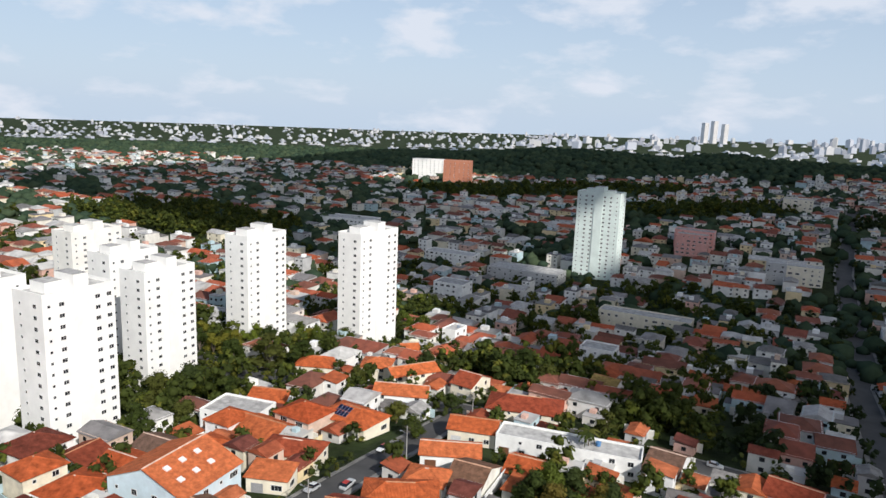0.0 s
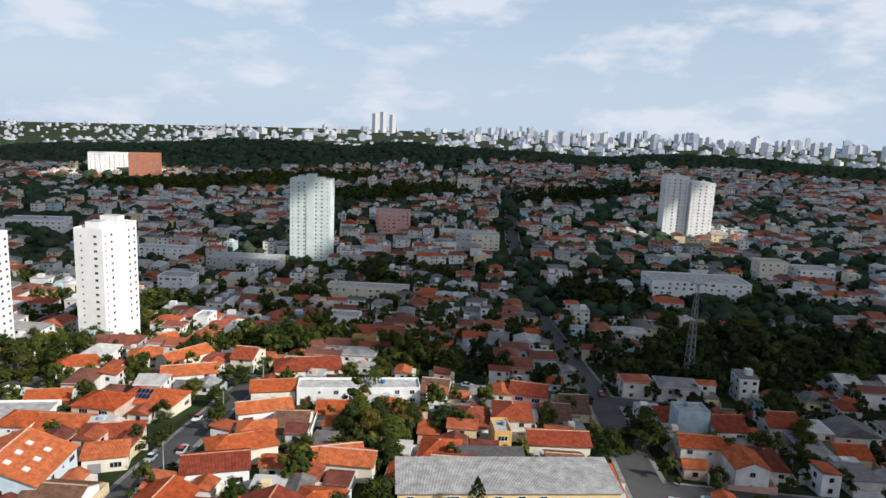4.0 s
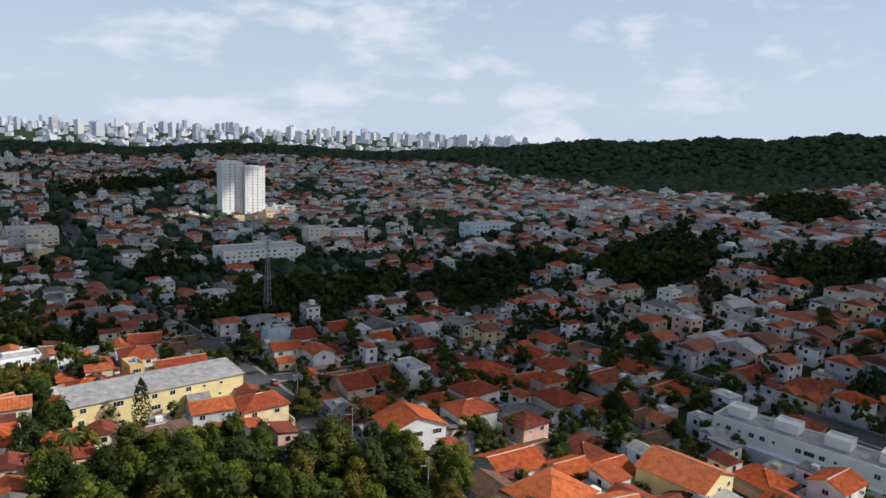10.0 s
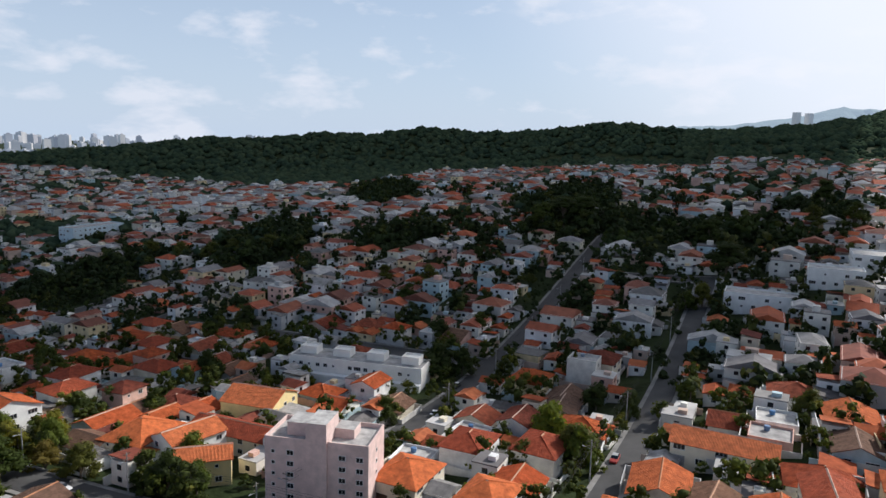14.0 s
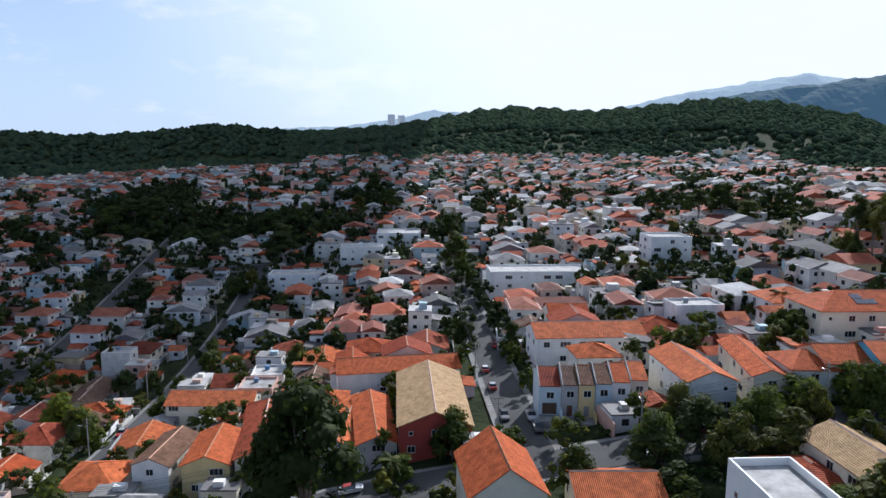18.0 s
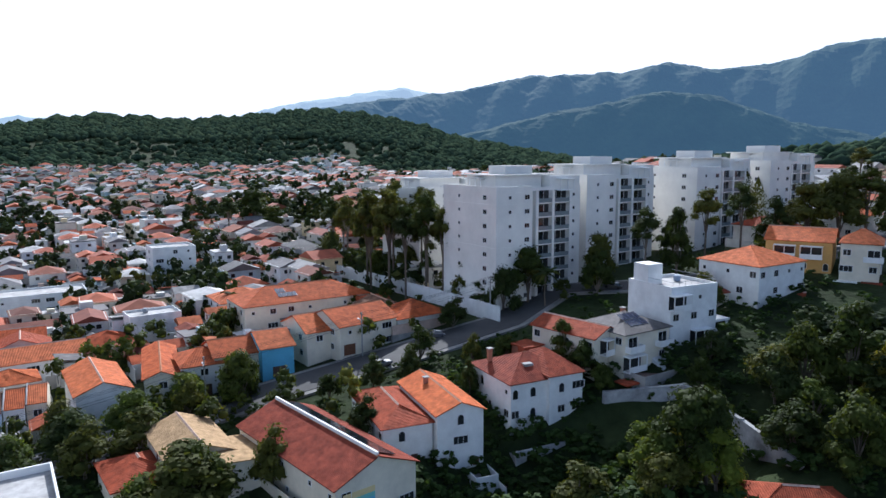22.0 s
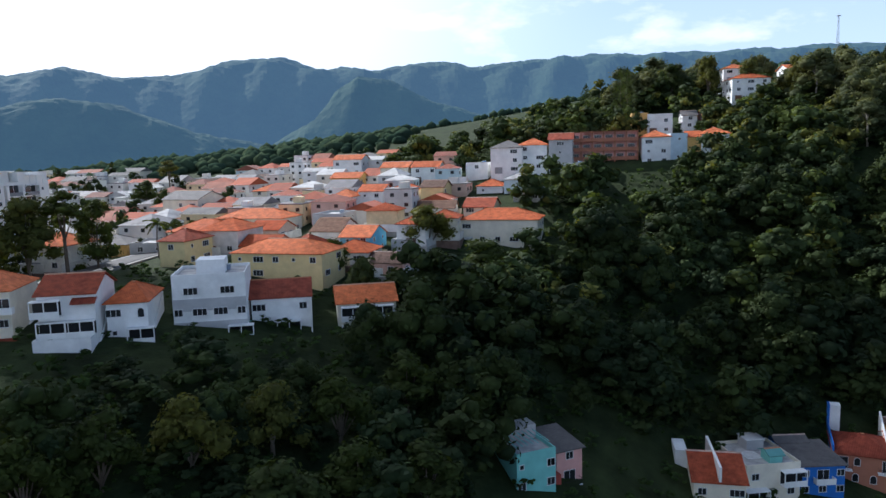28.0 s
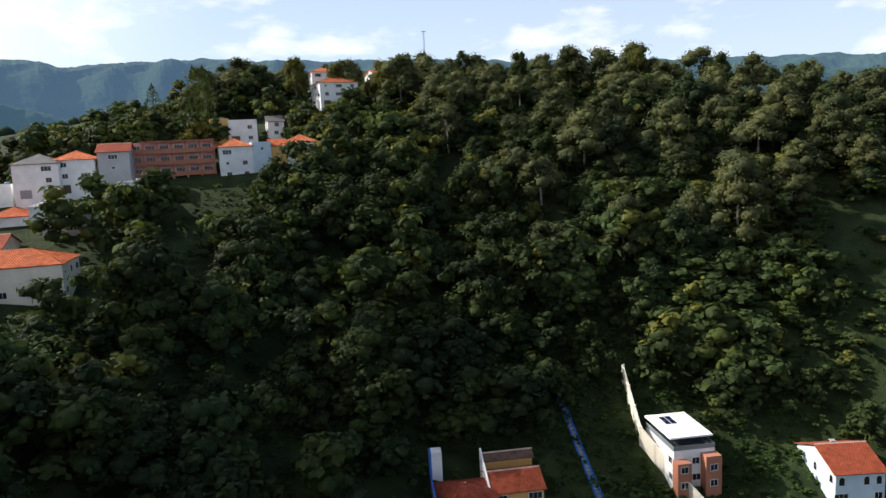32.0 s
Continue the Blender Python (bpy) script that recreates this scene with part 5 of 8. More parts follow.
    slab_part(r, "red_side", -3.6, -5.4, -8, -2.47, 3, 1.8, paint_red)
    r = lot(-50.5, -136.5, 58.6, 14.0, 9.5, 20.0, 3.4, "hip", paint_white, tile_red, "low white house with mottled dark red hip roof below the wall", base=8, faces="n", rise=2.0)
    wing(r, -6.5, 3.8, -.4, 7, 6, 8, 3.2, "hip", paint_white, tile_red)
    r = lot(-75.1, -155.5, 63.8, 8.1, 8.0, -135.2, 7.0, "flat", paint_pink, slab, "pink house with white windows and cluttered roof terrace", base=8, faces="")
    dress(r, 8.1, 8, "s", [(3.9, "w.w"), (0.2, "t.d")])
    dress(r, 8.1, 8, "w", [(3.9, ".w.")])
    wing(r, 0, -5.6, -3.2, 6.4, 3.2, 6, 3.4, "gable", paint_pink, tile_red)
    for k in range(5):
        slab_part(r, "washing", -3 + k * 1.3, -1.5, 7.9, -2.1 + k * 1.3, -1.45, 9.0, (paint_white, paint_blue, paint_red, paint_grey, paint_cream)[k])
    slab_part(r, "washing_line", -3.6, -1.49, 9.0, 4, -1.46, 9.03, steel)
    r = lot(-82.1, -149.9, 60.4, 10.7, 10.0, -131.8, 6.0, "flat", paint_brick, roof_dark, "brick house with dark flat roof and pale lean-to", base=8, faces="")
    dress(r, 10.7, 10, "s", [(2.7, "..s.w"), (-.6, "w..s")])
    slab_part(r, "dark_roof", -5.15, -4.8, 6.02, 2.4, 4.8, 6.25, roof_dark)
    slab_part(r, "sheet_roof", 2.5, -4.8, 6.8, 6.2, 5.3, 6.95, slab)
    slab_part(r, "teal_base", -5.42, -5.06, -8, 5.42, -5.004, -3.2, paint_teal)
    rnd = random.Random(3)
    for k in range(7):
        x, y = rnd.uniform(-4.6, 1.6), rnd.uniform(-4, 4)
        slab_part(r, "roof_clutter", x, y, 6.25, x + rnd.uniform(.4, 1.3), y + rnd.uniform(.3, .9), 6.25 + rnd.uniform(.1, .5), rnd.choice((slab, paint_grey, paint_cream, steel)))
    r = lot(-89.0, -156.7, 61.3, 6.0, 9.0, -136.3, 6.0, "shed", paint_brick, tile_brown, "unfinished brick house with brown sheet roof", base=8, faces="")
    dress(r, 6, 9, "s", [(2.6, "R"), (-.5, ".w")])
    slab_part(r, "roof_tank_room", -2.4, 1.6, 6.6, 1.2, 4.2, 8.8, slab)
    slab_part(r, "blue_railing", -3.2, -6.4, 2.6, 3.2, -6.3, 3.5, paint_blue)


def narrow_terrace():
    """Narrow town houses wall to wall, each with its own roof and a garage below."""
    root = new("terrace_row")
    root.matrix_basis = pose(77.9, -107.4, 55.4, 0, 0, -123.7)
    tagged(root, "row of narrow painted town houses with brown and orange roofs", "terrace")
    units = ((-9.6, 4.2, 5.4, .6, paint_paleblue, tile_red), (-6.0, 3.0, 6.0, -.3, paint_grey, tile_brown), (-2.9, 3.0, 6.2, -.5, paint_yellow, tile_brown), (.2, 3.0, 6.4, -.3, paint_paleblue, tile_brown),
             (3.5, 3.4, 6.6, .2, paint_white, tile_orange), (7.0, 3.4, 6.8, 1.0, paint_cream, tile_orange))
    for x, w, eave, y, walls, tiles in units:
        body = part("narrow_house", wall_box(w - .05, 11.0, eave, "gable", 2.0, 6.0).mesh("narrow_house", [walls, slab]), root, pose(x, y, 0))
        part("roof", roof_shell(w - .35, 11.0, eave, "gable", 2.0, .12).mesh("roof", [tiles, ridge_tile]), body)
        part("window", WINDOW, body, pose(.1, -5.5, eave - 1.7))
        part("garage_gate", GATE if w > 3.1 else DOOR, body, pose(0, -5.5, .05))
        b = Build()
        b.solid([(-w / 2, -5.7, 0), (-w / 2 + .22, -5.7, 0), (-w / 2 + .22, 0, 2.35), (-w / 2, 0, 2.35), (-w / 2, 5.7, 0), (-w / 2 + .22, 5.7, 0), (-w / 2, -5.7, .2), (-w / 2 + .22, -5.7, .2),
                 (-w / 2 + .22, 0, 2.5), (-w / 2, 0, 2.5), (-w / 2, 5.7, .2), (-w / 2 + .22, 5.7, .2)],
                [(6, 7, 8, 9), (9, 8, 11, 10), (0, 6, 9, 3), (3, 9, 10, 4), (7, 1, 2, 8), (8, 2, 5, 11), (0, 1, 7, 6), (5, 4, 10, 11)])
        part("party_wall", b.mesh("party_wall", [slab]), body, pose(0, 0, eave))
        b = Build()
        b.box(-w / 2 + .1, -8.6, -6, w / 2 - .1, -5.52, -.1)
        part("forecourt", b.mesh("forecourt", [yard_floor]), body)
        b = Build()
        b.box(w / 2 - .2, -8.6, -.1, w / 2 - .03, -5.52, 1.6)
        part("yard_wall", b.mesh("yard_wall", [walls]), body)
    for o in (-7, 0, 7):
        TAKEN.append((77.9 - .555 * o, -107.4 - .83 * o, 6.5))


rail_green = mat("rail_green", [(.12, .3, .27)], 0.15, 1, spec=0.7, stain=0.1)
narrow_terrace()
big_white()
gabled_pair()
corner_house()
cubic_house()
edge_row()
painted_row()

# ---------------- apartment estate ----------------
def balcony_mesh():
    b = Build()
    b.box(-2.6, -1.3, -0.2, 2.6, 0.3, 0.0, 0)
    b.box(-2.6, -1.3, 0.0, -2.45, 0.3, 2.75, 0)
    b.box(2.45, -1.3, 0.0, 2.6, 0.3, 2.75, 0)
    b.box(-2.45, -1.28, 0.0, 2.45, -1.22, 0.95, 1)
    b.face(((-2.45, -0.02, 0), (2.45, -0.02, 0), (2.45, -0.02, 2.7), (-2.45, -0.02, 2.7)), 2)
    for x in (-0.8, 0.8):
        b.box(x - .04, -.06, 0, x + .04, -.03, 2.7, 0)
    return b.mesh("balcony", [apt_paint, rail_glass, glass_dark])


rail_glass = mat("rail_glass", [(.2, .23, .24)], 0.15, 1, spec=0.7, stain=0.1)
BALCONY = balcony_mesh()


def estate_block(x, y, base, w, d, h, turn, floors, label):
    """A stepped apartment block: two wings, balconies on the front and side, a penthouse on top."""
    b = Build()
    b.tub(-w / 2, -d / 2, -6, -w * .12, d / 2, h, .3, 1.0)
    root = new("apartment_block", b.mesh("walls", [apt_paint, slab]))
    root.matrix_basis = pose(x, y, base, 0, 0, turn)
    tagged(root, label, "apartment block", "apartment estate")
    p = Build()
    p.tub(-w * .12 + .004, -d / 2 + 2.2, -6, w * .5, d / 2 - 1.5, h - .4, .3, 1.0)
    part("rear_wing", p.mesh("rear_wing", [apt_paint, slab]), root)
    p = Build()
    p.box(-w * .12 - .1, -d / 2 - .1, h - .6, -w / 2 - .1, -d / 2 + .3, h - .35)
    part("cornice", p.mesh("cornice", [apt_paint]), root)
    p = Build()
    p.box(-w * .38, -d * .28, h + .004, w * .12, d * .25, h + 3.2, 0, 1)
    p.box(-w * .42, -d * .32, h + 3.2, w * .16, d * .29, h + 3.5, 0, 1)
    p.box(-w * .2, -d * .15, h + 3.5, w * .1, d * .15, h + 5.4, 0, 1)
    part("penthouse", p.mesh("penthouse", [apt_paint, slab]), root)
    for z in (h * .5, h - 3.2):
        p = Build()
        p.box(-w / 2 - .12, -d / 2 - .12, z, -w * .12, -d / 2 - .002, z + .3)
        p.box(-w / 2 - .12, -d / 2 - .002, z, -w / 2 - .002, d / 2 + .12, z + .3)
        part("band", p.mesh("band", [apt_paint]), root)
    p = Build()
    p.tub(w * .14, -d / 2 + 2.3, h - .3, w * .49, d / 2 - 3, h + 2.6, .25, .5)
    part("terrace_room", p.mesh("terrace_room", [apt_paint, slab]), root)
    part("veranda", KIT["R"][1][0], root, pose(w * .3, -d / 2 + 2.3, h - .2))
    part("veranda", KIT["R"][1][0], root, pose(0, 0, 0, 0, 0, -90) @ pose(0, -(-w * -.38), h + .1))
    for xx in (-w * .04, w * .14, w * .34):
        p = Build()
        p.box(xx - .35, -d / 2 + .8, -6, xx + .35, -d / 2 + 2.198, h - .2)
        part("pier", p.mesh("pier", [apt_paint]), root)
    step = h / floors
    for f in range(floors):
        z = f * step + 0.25
        for xx in (w * .04, w * .24):
            part("balcony", BALCONY, root, pose(xx, -d / 2 + 2.2, z))
        part("window", WINDOW_SMALL, root, pose(0, 0, 0, 0, 0, -90) @ pose(-d * .18, -w / 2, z + 1.5))
        for xx in (-w * .36, -w * .18):
            part("window", WINDOW_DARK if xx > -w * .3 else WINDOW_SMALL, root, pose(xx, -d / 2, z + 1.5))
        part("window", WINDOW_SMALL, root, pose(w * .42, -d / 2 + 2.2, z + 1.5))
        for yy in (d * .2,):
            part("window", WINDOW_SMALL, root, pose(0, 0, 0, 0, 0, 90) @ pose(yy, -w / 2, z + 1.5))
        for yy in (d * .3,):
            part("window", WINDOW_DARK, root, pose(0, 0, 0, 0, 0, -90) @ pose(yy, -w / 2, z + 1.5))
    TAKEN.append((x, y, 17))
    TAKEN.append((x + 14, y + 8, 12))


cream_block = "cream eight-storey apartment block with deep glazed balconies and penthouse"
estate_block(14.8, -196.2, 72.5, 27, 21, 25.5, 242, 8, cream_block)
estate_block(4, -226, 74, 27, 21, 26, 242, 8, "cream apartment block with balconies behind tall trees")
estate_block(-17, -256, 76, 27, 21, 25.5, 242, 8, "cream apartment block with stepped roof terraces")
estate_block(-33, -283, 78, 27, 21, 25, 242, 8, "cream apartment block at the estate's far end")
estate_block(50, -222, 71, 27, 21, 25, 242, 8, "cream apartment block half hidden by tall trees")


def long_wall(name, pts, h, t, material, label, kind="structure", tops=None):
    """A masonry wall that follows the land in straight bays, each with a pier."""
    b = Build()
    for (x0, y0), (x1, y1) in zip(pts, pts[1:]):
        n = max(1, int(math.hypot(x1 - x0, y1 - y0) / 4))
        for k in range(n):
            p = Vector((x0 + (x1 - x0) * k / n, y0 + (y1 - y0) * k / n, 0))
            q = Vector((x0 + (x1 - x0) * (k + 1) / n, y0 + (y1 - y0) * (k + 1) / n, 0))
            g0, g1 = ground_at(p.x, p.y), ground_at(q.x, q.y)
            side = (q - p).normalized().cross(Vector((0, 0, 1))) * t / 2
            zs = ((g0 - 4, g0 + h), (g1 - 4, g1 + h))
            if tops:
                i = pts.index((x0, y0))
                e0, e1 = (tops[i] + (tops[i + 1] - tops[i]) * (k + o) / n for o in (0, 1))
                zs = ((g0 - 4, e0), (g1 - 4, e1))
            c = [p - side, q - side, q + side, p + side]
            lo = [(v.x, v.y, zs[i][0]) for v, i in zip(c, (0, 1, 1, 0))]
            hi = [(v.x, v.y, zs[i][1]) for v, i in zip(c, (0, 1, 1, 0))]
            b.solid(lo + hi, [(0, 3, 2, 1), (4, 5, 6, 7), (0, 1, 5, 4), (1, 2, 6, 5), (2, 3, 7, 6), (3, 0, 4, 7)])
            b.box(p.x - .25, p.y - .25, g0 - 3, p.x + .25, p.y + .25, zs[0][1] + .12)
    return tagged(new(name, b.mesh(name, [material])), label, "wall", kind=kind)


long_wall("boundary_wall", [(126, -236), (102, -222), (70, -208), (40, -191), (8, -173)], 3.6, 0.3, paint_white, "long white rendered boundary wall along the street")
long_wall("retaining_wall", [(-32.5, -157), (-42, -150.5), (-50.5, -144)], 1, 0.7, grey_wall, "tall stained grey retaining wall stepping down the ravine", tops=[68.6, 66.6, 64.2])
long_wall("retaining_wall", [(-21, -150.5), (-27, -154), (-32.5, -157)], 1, 0.7, grey_wall, "tall mottled grey retaining wall below the terrace", tops=[67.4, 68.0, 68.6])
for wx, wy, wr in ((-25, -148, 4), (-31, -149, 4.5), (-38, -147, 4), (-44, -143, 4), (-33, -153, 3)):
    TAKEN.append((wx, wy, wr))
long_wall("garden_wall", [(62, 226), (76, 256), (82, 262)], 2.6, 0.3, grey_wall, "long grey wall between the towers and the houses")
long_wall("garden_wall", [(-262, -186), (-252, -176), (-246, -160)], 4.0, 0.3, paint_cream, "tall cream wall beside the terrace house")


def row_terrace():
    """A long two-storey terrace with four roof rooms."""
    w, d, h = 46.5, 10, 7
    root = house("terrace_block", w, d, 2, "flat", walls=apt_paint, eave=h, faces="s", seed=90, base=5, every=2.9, door=False)
    root.matrix_basis = pose(243, 31.5, 24.2, 0, 0, -107.7)
    tagged(root, "long grey-white terrace with boxy roof rooms", "terrace")
    for k in range(4):
        b = Build()
        b.tub(-3, -2.4, 0, 3, 2.4, 2.0, .2, .6, 0, 0)
        part("roof_room", b.mesh("roof_room", [apt_paint]), root, pose(-w * .39 + k * w * .26, 1.5, h + .1))
    b = Build()
    b.box(-w / 2, -7.2, -5, w / 2, -5.05, 2.6)
    part("garden_wall", b.mesh("garden_wall", [paint_white]), root)
    for k in (-.9, 0, .9):
        TAKEN.append((243 + k * 18 * math.cos(radians(-107.7)), 31.5 + k * 18 * math.sin(radians(-107.7)), 7))


row_terrace()
tower(152.5, 31, 29.5, 21.5, 11, 15.2, -103, 6, mat("paint_mottled", [(.68, .52, .48)], .9, .5, stain=.25),
      "pink-washed six-storey apartment block with flaking paint", cols=6, side_cols=1, blank=("n", "w"), group="small blocks")
tower(16.8, -77.5, 52, 24, 7.2, 18, 152, 6, tower_paint, "white narrow block with pale grey roof and parapet", cols=5, core=False, blank=("n", "w"), group="small blocks")


def unfinished():
    """The brick building still being built on the slope: open floors between columns."""
    w, d, h = 24, 12, 3.3
    b = Build()
    for f in range(5):
        b.box(-w / 2 + (0 if f < 4 else 4), -d / 2, f * h - .3, w / 2, d / 2, f * h, 0)
    root = new("unfinished_building", b.mesh("floor_slabs", [paint_brick]))
    root.matrix_basis = pose(-222.7, -313.7, 101.5, 0, 0, 155)
    tagged(root, "unfinished red-brown brick building with open balconies", "building")
    for f in range(4):
        for k in range(7):
            x = -w / 2 + .3 + k * (w - .6) / 6
            c = Build()
            c.box(x - .25, -d / 2 + .1, f * h, x + .25, -d / 2 + .6, f * h + h - .3)
            part("column", c.mesh("column", [paint_brick]), root)
        c = Build()
        c.box(-w / 2 + .2, -d / 2 + 2.2, f * h, w / 2 - .2, d / 2 - .2, f * h + h - .3)
        part("brick_infill", c.mesh("brick_infill", [paint_pink]), root)
        for k in range(6):
            x = -w / 2 + .3 + (k + .5) * (w - .6) / 6
            part("window", WINDOW_WIDE, root, pose(x, -d / 2 + 2.2, f * h + 1.4))
            c = Build()
            c.box(x - 2.1, -d / 2 + .1, f * h, x + 2.1, -d / 2 + .25, f * h + .95)
            part("parapet", c.mesh("parapet", [paint_brick]), root)
    c = Build()
    c.box(-w / 2, -d / 2, -12, w / 2, d / 2, -.3)
    part("foundation", c.mesh("foundation", [paint_grey]), root)
    TAKEN.append((-222, -312, 16))


unfinished()


def terrace_villa():
    """The white villa with a glazed roof storey."""
    root = house("villa", 8, 12.5, 2, "flat", walls=paint_white, eave=6.4, seed=77, base=10, every=2.6)
    root.matrix_basis = pose(-254, -169, 44, 0, 0, 143)
    tagged(root, "white villa with glazed roof storey and terrace", "house")
    b = Build()
    b.box(-3.2, -4, 6.6, 3.2, 5.6, 8.8)
    part("glazed_storey", b.mesh("glazed_storey", [glass_dark]), root)
    b = Build()
    b.box(-4.2, -5.2, 8.8, 4.2, 6.4, 9.1)
    part("roof_slab", b.mesh("roof_slab", [paint_white]), root)
    for k in range(4):
        part("solar_panel", PANEL, root, pose(-1.5 + (k % 2) * 1.2, 2 + (k // 2) * 1.9, 9.15))
    for x in (-4.0, 4.0):
        b = Build()
        b.box(x - .03, -6.2, 6.9, x + .03, 6.2, 7.9)
        part("glass_rail", b.mesh("glass_rail", [rail_glass]), root)
    b = Build()
    b.box(-4.0, -6.23, 6.9, 4.0, -6.17, 7.9)
    part("glass_rail", b.mesh("glass_rail", [rail_glass]), root)
    for x0, x1, z1 in ((-4.25, -1.6, 5.4), (1.2, 4.25, 6.3)):
        b = Build()
        b.box(x0, -8.4, -10, x1, -6.27, z1)
        part("brick_bay", b.mesh("brick_bay", [paint_brick]), root)
        for z in (1.2, 4.2):
            part("window", WINDOW, root, pose((x0 + x1) / 2, -8.4, z))
    TAKEN.append((-254, -169, 6))


terrace_villa()


def blue_stair():
    """The blue-railed stair that climbs the ravine."""
    a, c = Vector((-252, -198)), Vector((-233, -171))
    n = 44
    root = new("hillside_stair")
    root.location = (a.x, a.y, ground_at(a.x, a.y))
    tagged(root, "narrow blue-railed stair climbing the grassy slope", "stairs")
    turn = math.degrees(math.atan2(c.y - a.y, c.x - a.x))
    step = Build()
    step.box(-.45, -.5, -.5, .45, .5, .08)
    step = step.mesh("step", [concrete])
    inv = root.matrix_basis.inverted()
    way = []
    for k in range(n):
        p = a.lerp(c, k / (n - 1))
        m = inv @ pose(p.x, p.y, ground_at(p.x, p.y) + .15, 0, 0, turn)
        way.append(m)
        part("step", step, root, m)
    for side in (-.55, .55):
        for name, z0, z1, t in (("handrail", .9, 1.0, .05), ("stringer", -.4, .45, .06)):
            b = Build()
            b.v = [tuple(m @ Vector((0, side + o, z))) for m in way for o, z in ((-t, z0), (t, z0), (t, z1), (-t, z1))]
            for k in range(n - 1):
                for q in range(4):
                    b.f.append((4 * k + q, 4 * k + (q + 1) % 4, 4 * k + 4 + (q + 1) % 4, 4 * k + 4 + q))
            b.f += [(3, 2, 1, 0), tuple(4 * n - 4 + q for q in range(4))]
            b.m = [0] * len(b.f)
            part(name, b.mesh(name, [paint_blue]), root)
        post = Build()
        post.box(-.04, side - .04, .4, .04, side + .04, .92)
        post = post.mesh("post", [paint_blue])
        for m in way[::3]:
            part("post", post, root, m)


blue_stair()


def lattice_mast(x, y, h, label):
    g = ground_at(x, y)
    root = new("radio_mast")
    root.location = (x, y, g)
    tagged(root, label, "mast")
    wid = lambda z: 1.5 - z / h * 1.1
    for sx in (-1, 1):
        for sy in (-1, 1):
            b = Build()
            b.tube((sx * wid(0), sy * wid(0), -1), (sx * wid(h), sy * wid(h), h), .12, .09, 5)
            part("leg", b.mesh("leg", [steel]), root)
    for k in range(14):
        z0, z1 = k * h / 14, (k + 1) * h / 14
        b = Build()
        for (ax, ay), (bx, by) in (((-1, -1), (1, -1)), ((1, -1), (1, 1)), ((1, 1), (-1, 1)), ((-1, 1), (-1, -1))):
            b.tube((ax * wid(z0), ay * wid(z0), z0), (bx * wid(z1), by * wid(z1), z1), .06, .06, 4)
            b.tube((bx * wid(z0), by * wid(z0), z0), (ax * wid(z1), ay * wid(z1), z1), .06, .06, 4)
        part("bracing", b.mesh("bracing", [steel]), root)
    b = Build()
    b.box(-2, -2, h, 2, 2, h + .3)
    part("platform", b.mesh("platform", [steel]), root)
    for s in (-1, 1):
        b = Build()
        b.tube((s * 1.5, 0, h + .3), (s * 1.5, 0, h + 2.4), .16, .16, 6)
        part("antenna", b.mesh("antenna", [frame_white]), root)


lattice_mast(301, 260, 38, "slim steel lattice mast with a platform on top")
lattice_mast(-707, -715, 244 - ground_at(-707, -715), "distant slim lattice mast on the wooded hill")

# ---------------- trees ----------------
ICO = [(0, 0, -1), (.72, -.53, -.45), (-.28, -.85, -.45), (-.89, 0, -.45), (-.28, .85, -.45), (.72, .53, -.45), (.28, -.85, .45), (-.72, -.53, .45),
       (-.72, .53, .45), (.28, .85, .45), (.89, 0, .45), (0, 0, 1)]
ICO_F = [(0, 2, 1), (1, 5, 0), (0, 3, 2), (0, 4, 3), (0, 5, 4), (1, 10, 5), (2, 6, 1), (3, 7, 2), (4, 8, 3), (5, 9, 4), (1, 6, 10), (2, 7, 6),
         (3, 8, 7), (4, 9, 8), (5, 10, 9), (6, 11, 10), (7, 11, 6), (8, 11, 7), (9, 11, 8), (10, 11, 9)]


def crown(seed, w, h, leaves, size, lumps=9, flat=1.0):
    """Tufts of loose leaves round several limb ends; returns arrays and the tufts."""
    rnd = np.random.default_rng(seed)
    cs = []
    for k in range(lumps):
        a, r = k * 2.4 + rnd.uniform(-.4, .4), w * 0.38 * math.sqrt((k + .5) / lumps) * rnd.uniform(.8, 1.15)
        cs.append((r * math.cos(a), r * math.sin(a), h * (0.84 - 0.95 * (r / (w * .5)) ** 2 * flat) + rnd.uniform(-.2, .1) * h, w * rnd.uniform(.14, .23)))
    cs = np.array(cs)
    c = cs[rnd.integers(0, lumps, leaves)]
    d = rnd.normal(size=(leaves, 3)) + (0, 0, .35)
    d /= np.linalg.norm(d, axis=1)[:, None]
    p = c[:, :3] + d * c[:, 3:] * rnd.uniform(.6, 1.12, (leaves, 1)) * (1, 1, .78)
    n = d + rnd.normal(size=(leaves, 3)) * .34 + (0, 0, .25)
    n /= np.linalg.norm(n, axis=1)[:, None]
    t1 = np.cross(n, rnd.normal(size=(leaves, 3)))
    t1 /= np.linalg.norm(t1, axis=1)[:, None]
    t2 = np.cross(n, t1)
    s = size * rnd.uniform(.55, 1.4, (leaves, 1))
    quad = np.stack([p - t1 * s, p - t2 * s * .65, p + t1 * s, p + t2 * s * .65 + n * s * .2], 1).reshape(-1, 3)
    qf = np.arange(leaves * 4).reshape(-1, 4)
    ico = np.array(ICO)
    heart = (cs[:, None, :3] + ico[None] * cs[:, None, 3:] * (.72, .72, .58) * rnd.uniform(.8, 1.1, (lumps, 12, 1))).reshape(-1, 3)
    tf = (np.array(ICO_F)[None] + (np.arange(lumps) * 12)[:, None, None]).reshape(-1, 3) + len(quad)
    return np.concatenate([quad, heart]), qf, tf, cs


